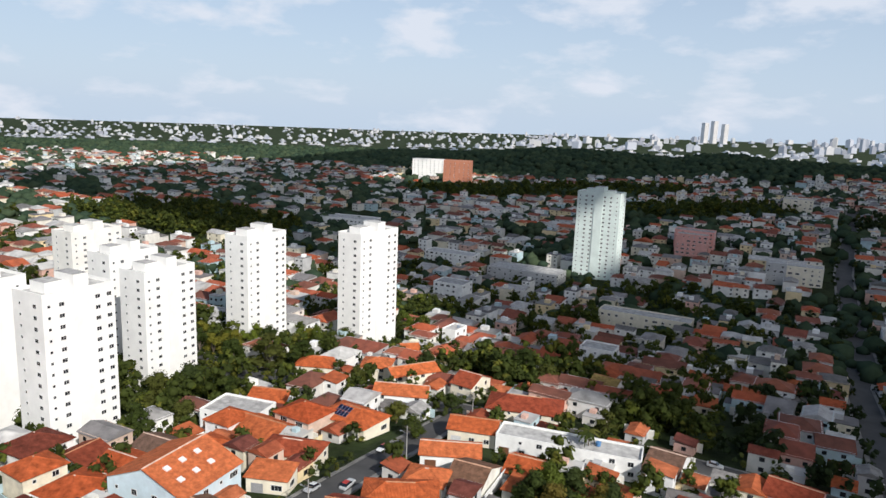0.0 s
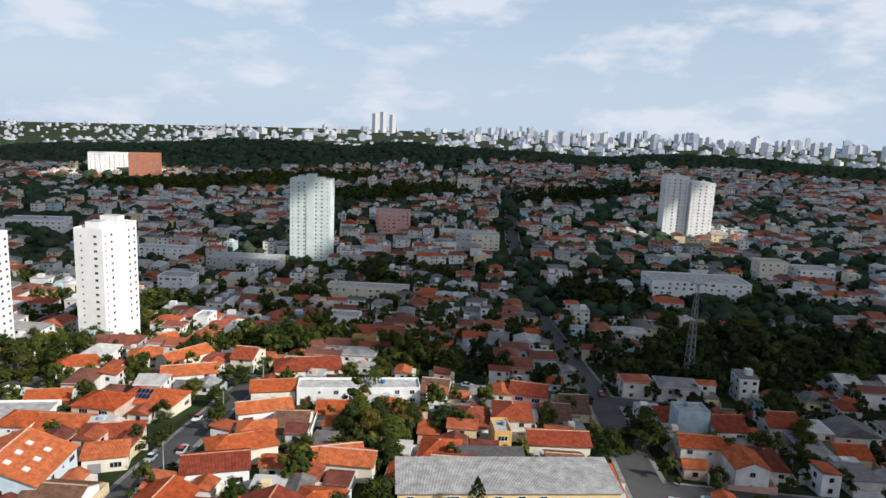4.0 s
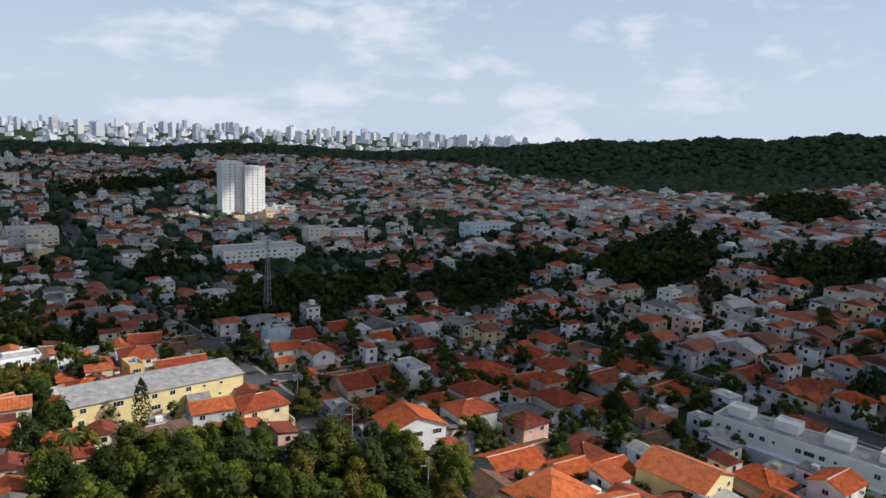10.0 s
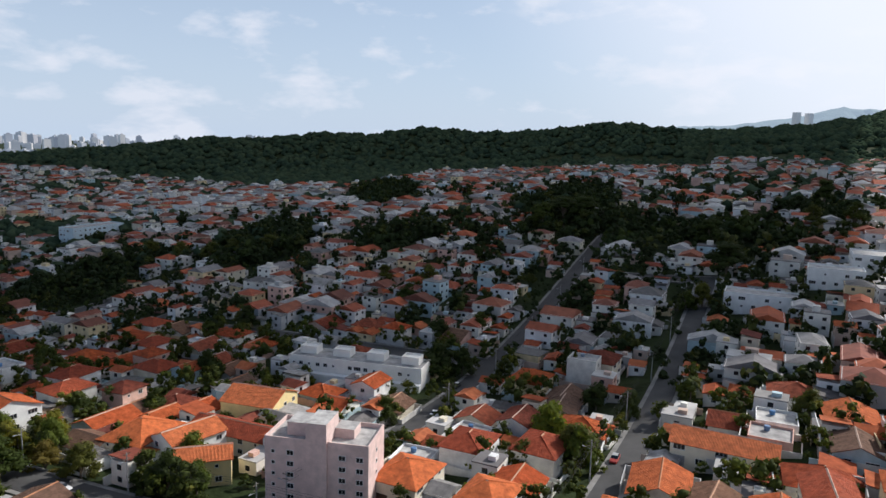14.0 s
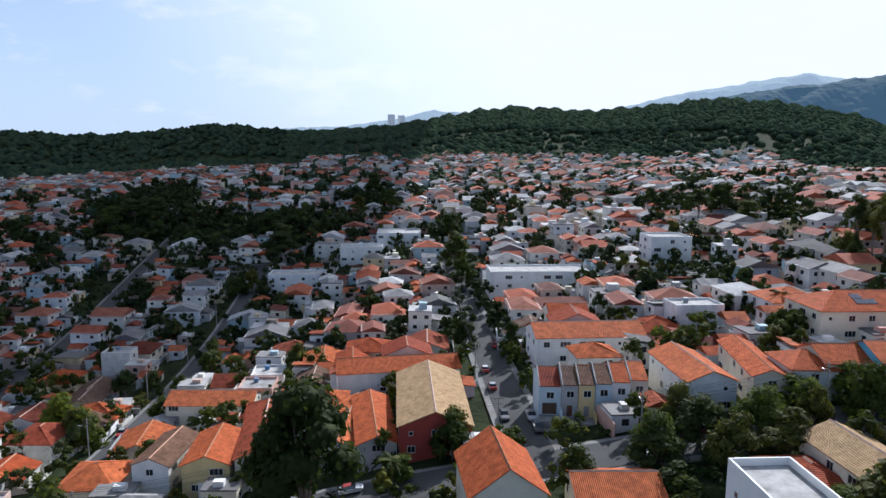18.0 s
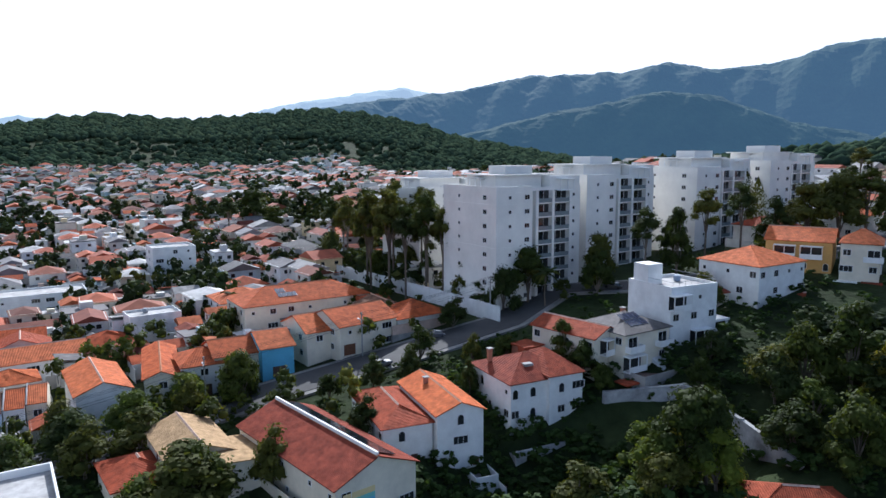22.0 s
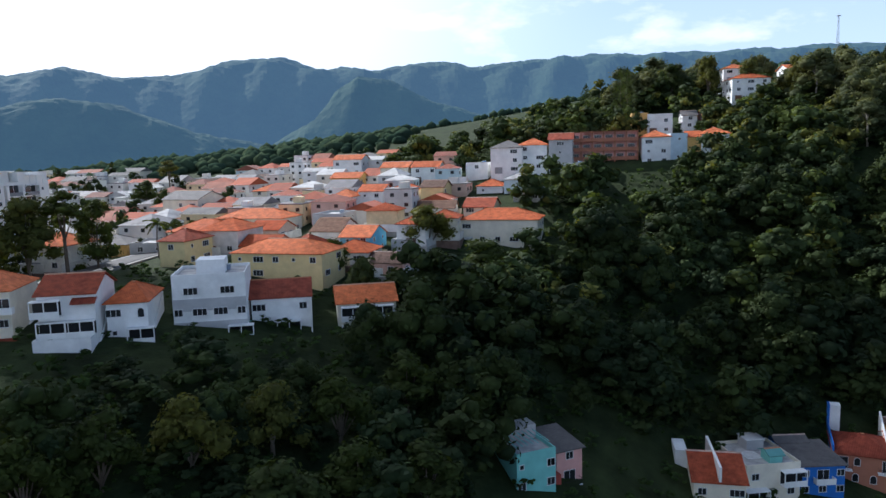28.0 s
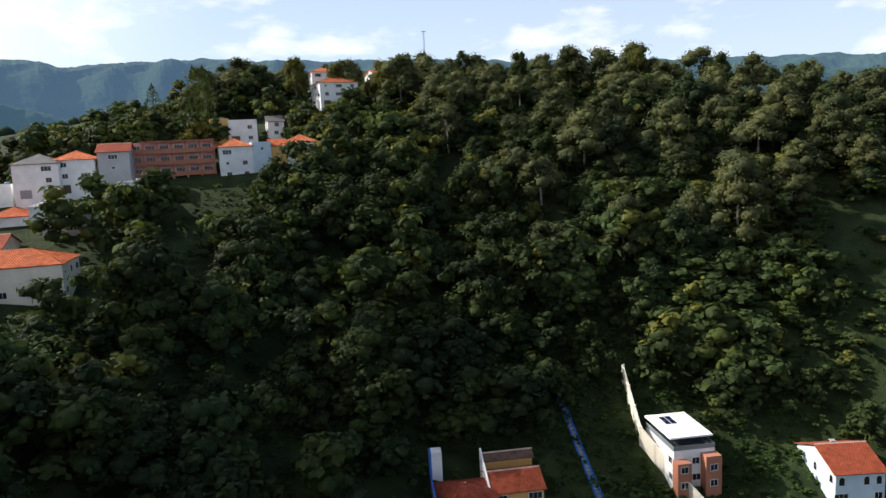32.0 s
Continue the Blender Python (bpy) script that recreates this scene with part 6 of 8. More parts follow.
def quick_mesh(name, v, quads, tris, material):
    """A mesh straight from arrays of corners, four-sided and three-sided faces."""
    me = bpy.data.meshes.new(name)
    loops = np.concatenate([quads.ravel(), tris.ravel()]).astype(np.int32)
    counts = np.concatenate([np.full(len(quads), 4), np.full(len(tris), 3)]).astype(np.int32)
    me.vertices.add(len(v))
    me.loops.add(len(loops))
    me.polygons.add(len(counts))
    me.vertices.foreach_set("co", np.ascontiguousarray(v, np.float32).ravel())
    me.loops.foreach_set("vertex_index", loops)
    me.polygons.foreach_set("loop_start", (np.cumsum(counts) - counts).astype(np.int32))
    me.materials.append(material)
    me.update(calc_edges=True)
    return me


def tree_master(seed, w, h, trunk, leaves, size, lumps=10, flat=1.0, material=None, name="tree"):
    v, qf, tf, cs = crown(seed, w, h, leaves, size, lumps, flat)
    me = quick_mesh("crown", v, qf, tf, material or leaf)
    t = Build()
    t.tube((0, 0, -2.5), (0.1, 0, trunk), 0.034 * w + .06, 0.024 * w + .04, 7)
    for cx, cy, cz, cr in cs[:7]:
        t.tube((0.1, 0, trunk * 0.92), (cx * .9, cy * .9, trunk + cz - cr * .3), 0.016 * w + .03, 0.04, 5)
    root = new(name, t.mesh("trunk", [bark]))
    part("crown", me, root, pose(0, 0, trunk))
    return root


# width, height of crown, trunk, leaves, leaf, tufts, flatness
TREE_KINDS = [(8, 8, .9, 1900, .27, 15, 1.15), (10, 10, 1.2, 2300, .31, 20, 1.15), (7, 10, 1.0, 1900, .27, 18, 1.3), (10, 13, 2.6, 2600, .31, 26, .95),
              (12, 9, 2.0, 2300, .34, 20, 1.2), (6, 7, .7, 1300, .25, 11, 1.1), (9.5, 13, 10.5, 2300, .3, 19, 1.0), (9, 8, 1.0, 2200, .28, 18, 1.2),
              (7, 8, .8, 1700, .26, 14, 1.2)]
TREES = [tree_master(31 + k, *spec, material=leaf_light if k > 6 else leaf) for k, spec in enumerate(TREE_KINDS)]
TREE_WORDS = ["rounded green garden tree with dense leaves", "broad green tree with tufted crown", "upright green tree with tufted crown",
              "tall forest tree with ragged layered crown", "wide flat-crowned tree with spreading limbs", "small bushy green tree", "very tall dark tree with bare trunk and ragged crown",
              "bright green leafy tree with full rounded crown", "light green bushy garden tree"]
tree_count = 0


def set_tree(x, y, k, s, sz, spin, label=""):
    ob = copy_thing(TREES[k], pose(x, y, ground_at(x, y) - .3, 0, 0, spin))
    ob.scale = (s, s, sz)
    tagged(ob, label or TREE_WORDS[k], "tree", "trees")


def grow(x, y, mid, width, light=False):
    """A tree whose crown is width metres across, with its middle mid metres up."""
    global tree_count
    tree_count += 1
    if any(math.hypot(x - p, y - q) < o for p, q, o in ((-20, -138, 10), (-12, -127, 9), (-29, -150, 7), (-42, -147, 6), (-50, -138, 7))):
        return
    rnd = random.Random(tree_count)
    k = rnd.choice((0, 1, 5) if mid < 5 else (0, 1, 2, 4) if mid < 8 else (2, 3, 3) if mid < 13 else (6,))
    if light:
        k = rnd.choice((7, 7, 8, 0))
    w, h, trunk = TREE_KINDS[k][:3]
    s = width / w
    set_tree(x, y, k, s, max(.6, min(2.2, mid / (trunk + h * .5))), rnd.uniform(0, 360))


grow(82, -77, 5, 8)
grow(55, -82, 5, 7)
grow(52, -95, 5, 9)
grow(44, -102, 5, 9)
grow(39, -108, 5, 9)
grow(45, -91, 3, 7)
grow(20, -100, 6, 14)
grow(14, -110, 5, 7)
grow(58, -107, 5, 7)
grow(37, -127, 6, 8)
grow(45, -123, 3, 7)
grow(136, -115, 5, 8)
grow(120, -119, 5, 7)
grow(114, -121, 5, 6)
grow(230, -172, 9, 14)
grow(277, -199, 9, 12)
grow(199, -155, 7, 9)
grow(173, -81, 5, 8)
grow(213, -85, 5, 7)
grow(265, -61, 4, 8)
grow(365, -211, 9, 16)
grow(366, -190, 9, 14)
grow(418, -225, 12, 14)
grow(182, -282, 12, 16)
grow(182, -266, 14, 10)
grow(166, -277, 8, 12)
grow(106, -257, 9, 12)
grow(103, -238, 6, 9)
grow(103, -287, 14, 11)
grow(120, -332, 16, 10)
grow(88, -292, 14, 12)
grow(118, -349, 17, 9)
grow(85, -314, 14, 11)
grow(83, -327, 15, 9)
grow(83, -233, 6, 9)
grow(69, -238, 6, 8)
grow(91, -164, 4, 8)
grow(66, -145, 4, 7)
grow(201, -144, 4, 6)
grow(284, -94, 5, 9)
grow(247, -90, 5, 8)
grow(-25, -127, 4, 9)
grow(-35, -130, 4, 8)
grow(-37, -135, 8, 10)
grow(9, -188, 8, 11)
grow(100, -273, 14, 12)
grow(65, -242, 12, 10)
grow(92, -245, 12, 12)
grow(57, -223, 8, 9)
grow(26, -196, 8, 8)
grow(-2, -247, 11, 9)
grow(-23, -284, 12, 8)
grow(-7, -301, 12, 8)
grow(-58, -377, 8, 14)
grow(-50, -341, 7, 12)
grow(-42, -313, 7, 10)
grow(-67, -360, 7, 9)
grow(-16, -231, 7, 8)
grow(-7, -193, 6, 8)
grow(-63, -416, 13, 10)
grow(17, -169, 4, 7)
grow(15, -152, 4, 7)
grow(40, -130, 5, 7)
grow(43, -121, 4, 6)
grow(9, -125, 4, 6)
grow(-1, -156, 3, 5)
grow(245, 5, 7, 14)
grow(243, -3, 6, 9)
grow(202, 21, 5, 9)
grow(240, 80, 7, 10)
grow(164, -22, 6, 9)
grow(170, 117, 6, 13)
grow(161, 102, 6, 12)
grow(173, 128, 7, 13)
grow(164, 86, 5, 9)
grow(160, 70, 5, 8)
grow(153, 59, 5, 7)
grow(336, 7, 8, 15)
grow(319, 17, 7, 12)
grow(354, 28, 6, 10)
grow(370, -19, 6, 8)
grow(315, 87, 5, 9)
grow(276, 4, 6, 12)
grow(281, -12, 6, 10)
grow(307, -17, 6, 11)
grow(309, -6, 6, 10)
grow(429, -74, 14, 26)
grow(420, -84, 12, 20)
grow(421, -60, 10, 18)
grow(248, -60, 5, 9)
grow(203, -38, 5, 9)
grow(193, -44, 5, 7)
grow(285, -101, 6, 9)
grow(314, -123, 10, 20)
grow(356, -133, 10, 18)
grow(245, 123, 5, 9)
grow(207, 86, 5, 8)
grow(317, 136, 5, 7)
grow(173, 19, 3, 5)
grow(180, -20, 5, 9)
grow(279, 55, 4, 7)
grow(148, 148, 6, 11)
grow(148, 163, 6, 10)
grow(155, 138, 6, 11)
grow(164, 129, 6, 12)
grow(169, 116, 6, 10)
grow(149, 190, 6, 9)
grow(182, 229, 5, 10)
grow(168, 240, 5, 9)
grow(160, 214, 5, 9)
grow(174, 111, 5, 9)
grow(136, 156, 6, 10)
grow(130, 163, 6, 9)
grow(168, 145, 5, 8)
grow(231, 208, 7, 14)
grow(307, 84, 6, 11)
grow(243, 82, 6, 12)
grow(270, 115, 4, 6)
grow(194, 153, 5, 10)
grow(209, 134, 4, 8)
grow(204, 104, 4, 9)
grow(248, 131, 4, 7)
grow(298, 219, 6, 14)
grow(280, 197, 6, 10)
grow(362, 394, 7, 16)
grow(300, 331, 6, 12)
grow(353, 373, 7, 12)
grow(356, 413, 6, 10)
grow(227, 285, 5, 9)
grow(367, 289, 8, 18)
grow(339, 295, 8, 18)
grow(344, 316, 8, 14)
grow(367, 262, 8, 18)
grow(354, 231, 8, 16)
grow(355, 212, 7, 12)
grow(474, 186, 7, 16)
grow(461, 162, 7, 14)
grow(448, 140, 7, 14)
grow(460, 125, 7, 16)
grow(447, 103, 7, 16)
grow(436, 87, 7, 14)
grow(458, 205, 7, 16)
grow(283, 158, 3, 6)
grow(184, 228, 5, 10)
grow(175, 235, 5, 9)
grow(168, 243, 4, 7)
grow(140, 186, 6, 9)
grow(148, 191, 6, 9)
grow(144, 225, 4, 7)
grow(125, 206, 4, 7)
grow(218, 206, 5, 9)
grow(203, 302, 5, 9)
grow(64, 342, 7, 12)
grow(77, 342, 8, 15)
grow(90, 338, 7, 12)
grow(56, 322, 6, 12)
grow(48, 315, 6, 12)
grow(57, 279, 6, 10)
grow(67, 287, 5, 10)
grow(72, 312, 5, 9)
grow(96, 363, 6, 10)
grow(101, 373, 6, 10)
grow(99, 300, 4, 6)
grow(112, 320, 5, 6)
grow(105, 295, 3, 5)
grow(119, 284, 3, 5)
grow(127, 285, 4, 8)
grow(135, 339, 6, 10)
grow(160, 334, 7, 13)
grow(170, 345, 7, 13)
grow(176, 328, 6, 12)
grow(157, 358, 7, 10)
grow(186, 285, 5, 8)
grow(132, 273, 4, 7)
grow(143, 296, 4, 7)
grow(-50, -162, 6, 9)
grow(-56, -163, 8, 10)
grow(-46, -157, 5, 8)
grow(-69, -170, 6, 9)
grow(-81, -169, 6, 10)
grow(-91, -173, 6, 11)
grow(-101, -177, 6, 11)
grow(-111, -181, 6, 11)
grow(-62, -157, 6, 11)
grow(-74, -164, 6, 10)
grow(-39, -137, 8, 9)
grow(-123, -190, 6, 12)
grow(-131, -189, 6, 11)
grow(-67, -150, 6, 12)
grow(-102, -163, 6, 12)
grow(-112, -168, 6, 12)
grow(-121, -169, 6, 12)
grow(-57, -145, 6, 10)
grow(-49, -147, 5, 9)
grow(-35, -166, 3, 6)
grow(-117, -241, 5, 8)
grow(-144, -260, 7, 14)
grow(-121, -225, 6, 8)
grow(-151, -235, 8, 14)
grow(-138, -225, 8, 14)
# groves of bright garden trees
rng_grove = random.Random(21)
GROVES = [(147, 152, 20, 20), (166, 112, 20, 16), (48, 335, 20, 44), (62, 378, 32, 14), (120, 432, 22, 12)]
for gx, gy, ra, rb, n in ((147, 152, 22, 22, 17), (166, 112, 22, 18, 18), (172, 235, 16, 8, 5), (48, 335, 16, 40, 12), (62, 378, 30, 12, 8), (120, 432, 20, 10, 5),
                          (163, 62, 8, 8, 3), (-42, -138, 14, 8, 5), (-52, -160, 12, 8, 3)):
    for k in range(n):
        for trial in range(12):
            w, r = rng_grove.uniform(0, 6.28), math.sqrt(rng_grove.random())
            tx, ty = gx + ra * r * math.cos(w), gy + rb * r * math.sin(w)
            if free(tx, ty, 2.2) and not street_near(*to_uv(tx, ty), 1):
                grow(tx, ty, rng_grove.uniform(4, 6), rng_grove.uniform(6.5, 9.5), True)
                TAKEN.append((tx, ty, 2.4))
                break
for tx, ty, th, tw in ((-16, -154, 4, 6), (-12, -156, 5, 6), (-20, -152, 3, 5), (0, -143, 2.5, 3.5), (12, -143, 3, 5), (17, -139, 3, 5), (22, -133, 3, 5), (27, -127, 3, 5), (-33, -183, 4, 5),
                       (-30, -189, 4, 6), (-5, -164, 3, 4), (4, -152, 3, 4), (-24, -147, 3, 5), (-29, -153, 3.5, 6), (-35, -158, 3.5, 6)):
    grow(tx, ty, th, tw)
# tall trees along the estate's wall and before its blocks
for tx, ty, th, tw in ((59, -199, 20, 9), (49, -193, 21, 10), (42, -190, 18, 8), (36, -190, 20, 9), (31, -190, 17, 8), (57, -206, 20, 9), (46, -205, 20, 9), (70, -214, 20, 10), (84, -222, 18, 10),
                       (96, -230, 17, 10), (33, -198, 15, 8), (7, -186, 8, 10), (-15, -203, 13, 8), (-21, -209, 9, 8), (-26, -217, 14, 8), (-33, -224, 14, 8), (-47, -238, 10, 13), (63, -203, 19, 10), (52, -200, 22, 10), (39, -196, 20, 9), (66, -210, 18, 9), (90, -228, 16, 9),
                       (-54, -243, 11, 13), (-60, -248, 14, 12), (-65, -253, 9, 10), (-6, -197, 8, 8), (-40, -232, 8, 10)):
    grow(tx, ty, th, tw)
for tx, ty, th, tw in ((-300, -335, 11, 11), (-312, -322, 12, 10), (-336, -300, 12, 12), (-350, -262, 11, 11), (-362, -240, 12, 10), (-372, -214, 12, 9), (-380, -190, 12, 8), (-288, -345, 12, 10),
                       (-275, -352, 11, 10), (-322, -318, 12, 9), (-395, -175, 11, 12), (-345, -280, 12, 10)):
    grow(tx, ty, th, tw)
# shrubs and small trees inside the estate's wall
rng_wall = random.Random(5)
for k in range(17):
    t = k / 16
    grow(10 + 96 * t + rng_wall.uniform(-2, 2), -180 - 51 * t + rng_wall.uniform(-4, 1), rng_wall.uniform(3.5, 6.5), rng_wall.uniform(6, 9))
# garden trees between the avenue and the narrow block
for tx, ty, th, tw in ((53, -96, 5, 9), (52, -105, 5, 10), (46, -112, 5, 10), (20, -102, 6, 11), (45, -123, 4, 7), (40, -130, 4, 8), (61, -118, 3, 7), (25, -97, 4, 8), (162, -24, 6, 10), (179, -19, 6, 9), (85, -79, 5, 8), (80, -65, 4, 7), (176, -20, 7, 10), (162, -11, 5, 8), (48, -125, 4, 8), (44, -133, 4, 8), (-23, -137, 4, 9), (-34, -133, 4, 8)):
    grow(tx, ty, th, tw, True)
# the great dark tree before the avenue
set_tree(75, -47, 3, 1.75, 1.75, 40, "huge dark green tree towering over the roofs")
set_tree(78, -44, 2, 1.8, 2.2, 190, "huge dark green tree beside its neighbour")


def palm(x, y, h, spread, label="palm tree with feathery drooping fronds"):
    b = Build()
    n = 7
    for k in range(n):
        b.tube((.25 * math.sin(k * .5), 0, h * k / n), (.25 * math.sin((k + 1) * .5), 0, h * (k + 1) / n), .22 - .01 * k, .21 - .01 * k, 7)
    root = new("palm_tree", b.mesh("trunk", [bark]))
    root.matrix_basis = pose(x, y, ground_at(x, y) - .3)
    tagged(root, label, "palm", "palms")
    rnd = random.Random(int(x * 3 + y))
    for k in range(13):
        a = k * 2.4
        rise = rnd.uniform(-.1, .9)
        f = Build()
        prev = Vector((0, 0, 0))
        for j in range(6):
            t = (j + 1) / 6
            q = Vector((spread * t, 0, spread * (rise * t - 1.0 * t * t * (.5 + .5 * (1 - rise)))))
            wd = .55 * math.sin(math.pi * min(1, t * .9 + .1)) + .1
            for s in (-1, 1):
                f.face((prev, q, q + Vector((-.15, s * wd, -.28)), prev + Vector((-.1, s * wd, -.28))) if s > 0 else
                       (q, prev, prev + Vector((-.1, s * wd, -.28)), q + Vector((-.15, s * wd, -.28))))
            prev = q
        part("frond", f.mesh("frond", [leaf]), root, pose(.25 * math.sin(n * .5), 0, h, 0, 0, math.degrees(a)))
    return root


for px, py, ph, sp in ((79, -63, 7, 3.2), (78, -166, 8, 3.2), (-77, -262, 9, 3.4), (-122, -232, 7, 3.2), (-128, -226, 6, 3.2), (176, 263, 10, 3.0), (17, -190, 8, 3.4),
                       (140, 172, 9, 3.2), (118, 152, 8, 3), (150, 158, 8, 3), (2, -184, 8, 3.2), (196, -62, 8, 3)):
    palm(px, py, ph, sp)


def cypress(x, y, h, w, label="slim dark green cypress tree"):
    rnd = random.Random(int(x + 5 * y))
    b = Build()
    for k in range(900):
        t = rnd.random()
        r = w * (math.sin(math.pi * min(1, .12 + t * .9)) ** .7) * rnd.uniform(.7, 1.05)
        a = rnd.uniform(0, 6.28)
        p = Vector((r * math.cos(a), r * math.sin(a), .6 + t * h))
        u = Vector((-math.sin(a), math.cos(a), 0)) * .22
        v = Vector((math.cos(a) * .12, math.sin(a) * .12, .42))
        b.face((p - u, p - v * .3, p + u, p + v))
    t = Build()
    t.tube((0, 0, -1), (0, 0, h * .9), .18, .05, 6)
    root = new("cypress", t.mesh("trunk", [bark]))
    root.matrix_basis = pose(x, y, ground_at(x, y) - .2)
    part("crown", b.mesh("crown", [leaf]), root)
    tagged(root, label, "tree", "conifers")


for cx, cy, ch, cw in ((229, -35, 13, 1.5), (226, -37, 11, 1.4), (-30, -262, 20, 3), (-35, -240, 18, 3), (-52, -268, 16, 3.2), (163, 178, 14, 2.4), (190, -95, 10, 1.6),
                       (-243, -338, 26, 4), (-250, -345, 24, 4), (-232, -346, 22, 4), (100, -62, 8, 1.4)):
    cypress(cx, cy, ch, cw)


def joined_wood(name, spots, label, leaves=210, size=.6, tufts=9, material=None, bole=.12):
    """Leafy crowns joined into one stretch of wood; spots hold x, y, width, height."""
    vs, qs, ts = [], [], []
    n0 = 0
    kinds = [crown(70 + k, 1.0, 1.0, leaves, size / 10, tufts, (1.1, 1.25, 1.35)[k % 3]) for k in range(6)]
    rng = np.random.default_rng(9)
    sp = np.array(spots)
    g = land(sp[:, 0], sp[:, 1])
    for i, (x, y, w, h) in enumerate(spots):
        v, q, t, cs = kinds[i % 6]
        a = rng.uniform(0, 6.28)
        c, s = math.cos(a), math.sin(a)
        p = np.stack([(v[:, 0] * c - v[:, 1] * s) * w + x, (v[:, 0] * s + v[:, 1] * c) * w + y, v[:, 2] * h * (1.02 - bole) + h * bole + g[i]], 1)
        vs.append(p)
        qs.append(q + n0)
        ts.append(t + n0)
        n0 += len(v)
    me = quick_mesh(name, np.concatenate(vs), np.concatenate(qs), np.concatenate(ts), material or leaf_wood)
    return tagged(new(name, me), label, "woods", kind="stuff")


leaf_wood = mat("leaf_wood", [(.058, .084, .022), (.078, .104, .024), (.046, .068, .022), (.13, .135, .03), (.062, .086, .03)], 0.75, 0.05, spread=.07, stain=.6, spec=.1, lets=.26)


# two garden leaves: sunlight painted into this one, shade into the next
leaf_garden_lit = mat("leaf_garden_lit", [(.075, .095, .017), (.1, .12, .02), (.055, .072, .016), (.13, .135, .024), (.065, .08, .02)], 0.75, 0.1, spread=.12, stain=.5, spec=.1, lets=.3)
leaf_garden_shaded = mat("leaf_garden_shaded", [(.032, .05, .014), (.044, .062, .016), (.028, .043, .015), (.07, .08, .02), (.036, .054, .02)], 0.75, 0.05, spread=.07, stain=.5, spec=.1, lets=.18)
# darkened leaves: the ravine's shade is put into their colour
leaf_ravine_shade = mat("leaf_ravine_shade", [(.026, .042, .014), (.036, .052, .015), (.022, .036, .014), (.06, .066, .018)], 0.75, 0.05, spread=.08, stain=.55, spec=.08, lets=.14)
leaf_olive = mat("leaf_olive", [(.078, .092, .037), (.064, .078, .033), (.095, .103, .04), (.056, .072, .033)], 0.75, 0.05, spread=.1, stain=.5, spec=.1, lets=.25)
leaf_scrub = mat("leaf_scrub", [(.03, .058, .015), (.055, .09, .022)], 0.75, 0.1, spread=.06, stain=.5, spec=.12, lets=.3)


def scatter(ellipses, area, rng, keep=0.0):
    out = []
    for a, b, ra, rb in ellipses:
        for k in range(int(math.pi * ra * rb / area)):
            w, r = rng.uniform(0, 6.28), math.sqrt(rng.random())
            x, y = a + ra * r * math.cos(w), b + rb * r * math.sin(w)
            u, v = to_uv(x, y)
            if free(x, y, 1.0) and not street_near(u, v, .5):
                out.append((x, y))
    return out


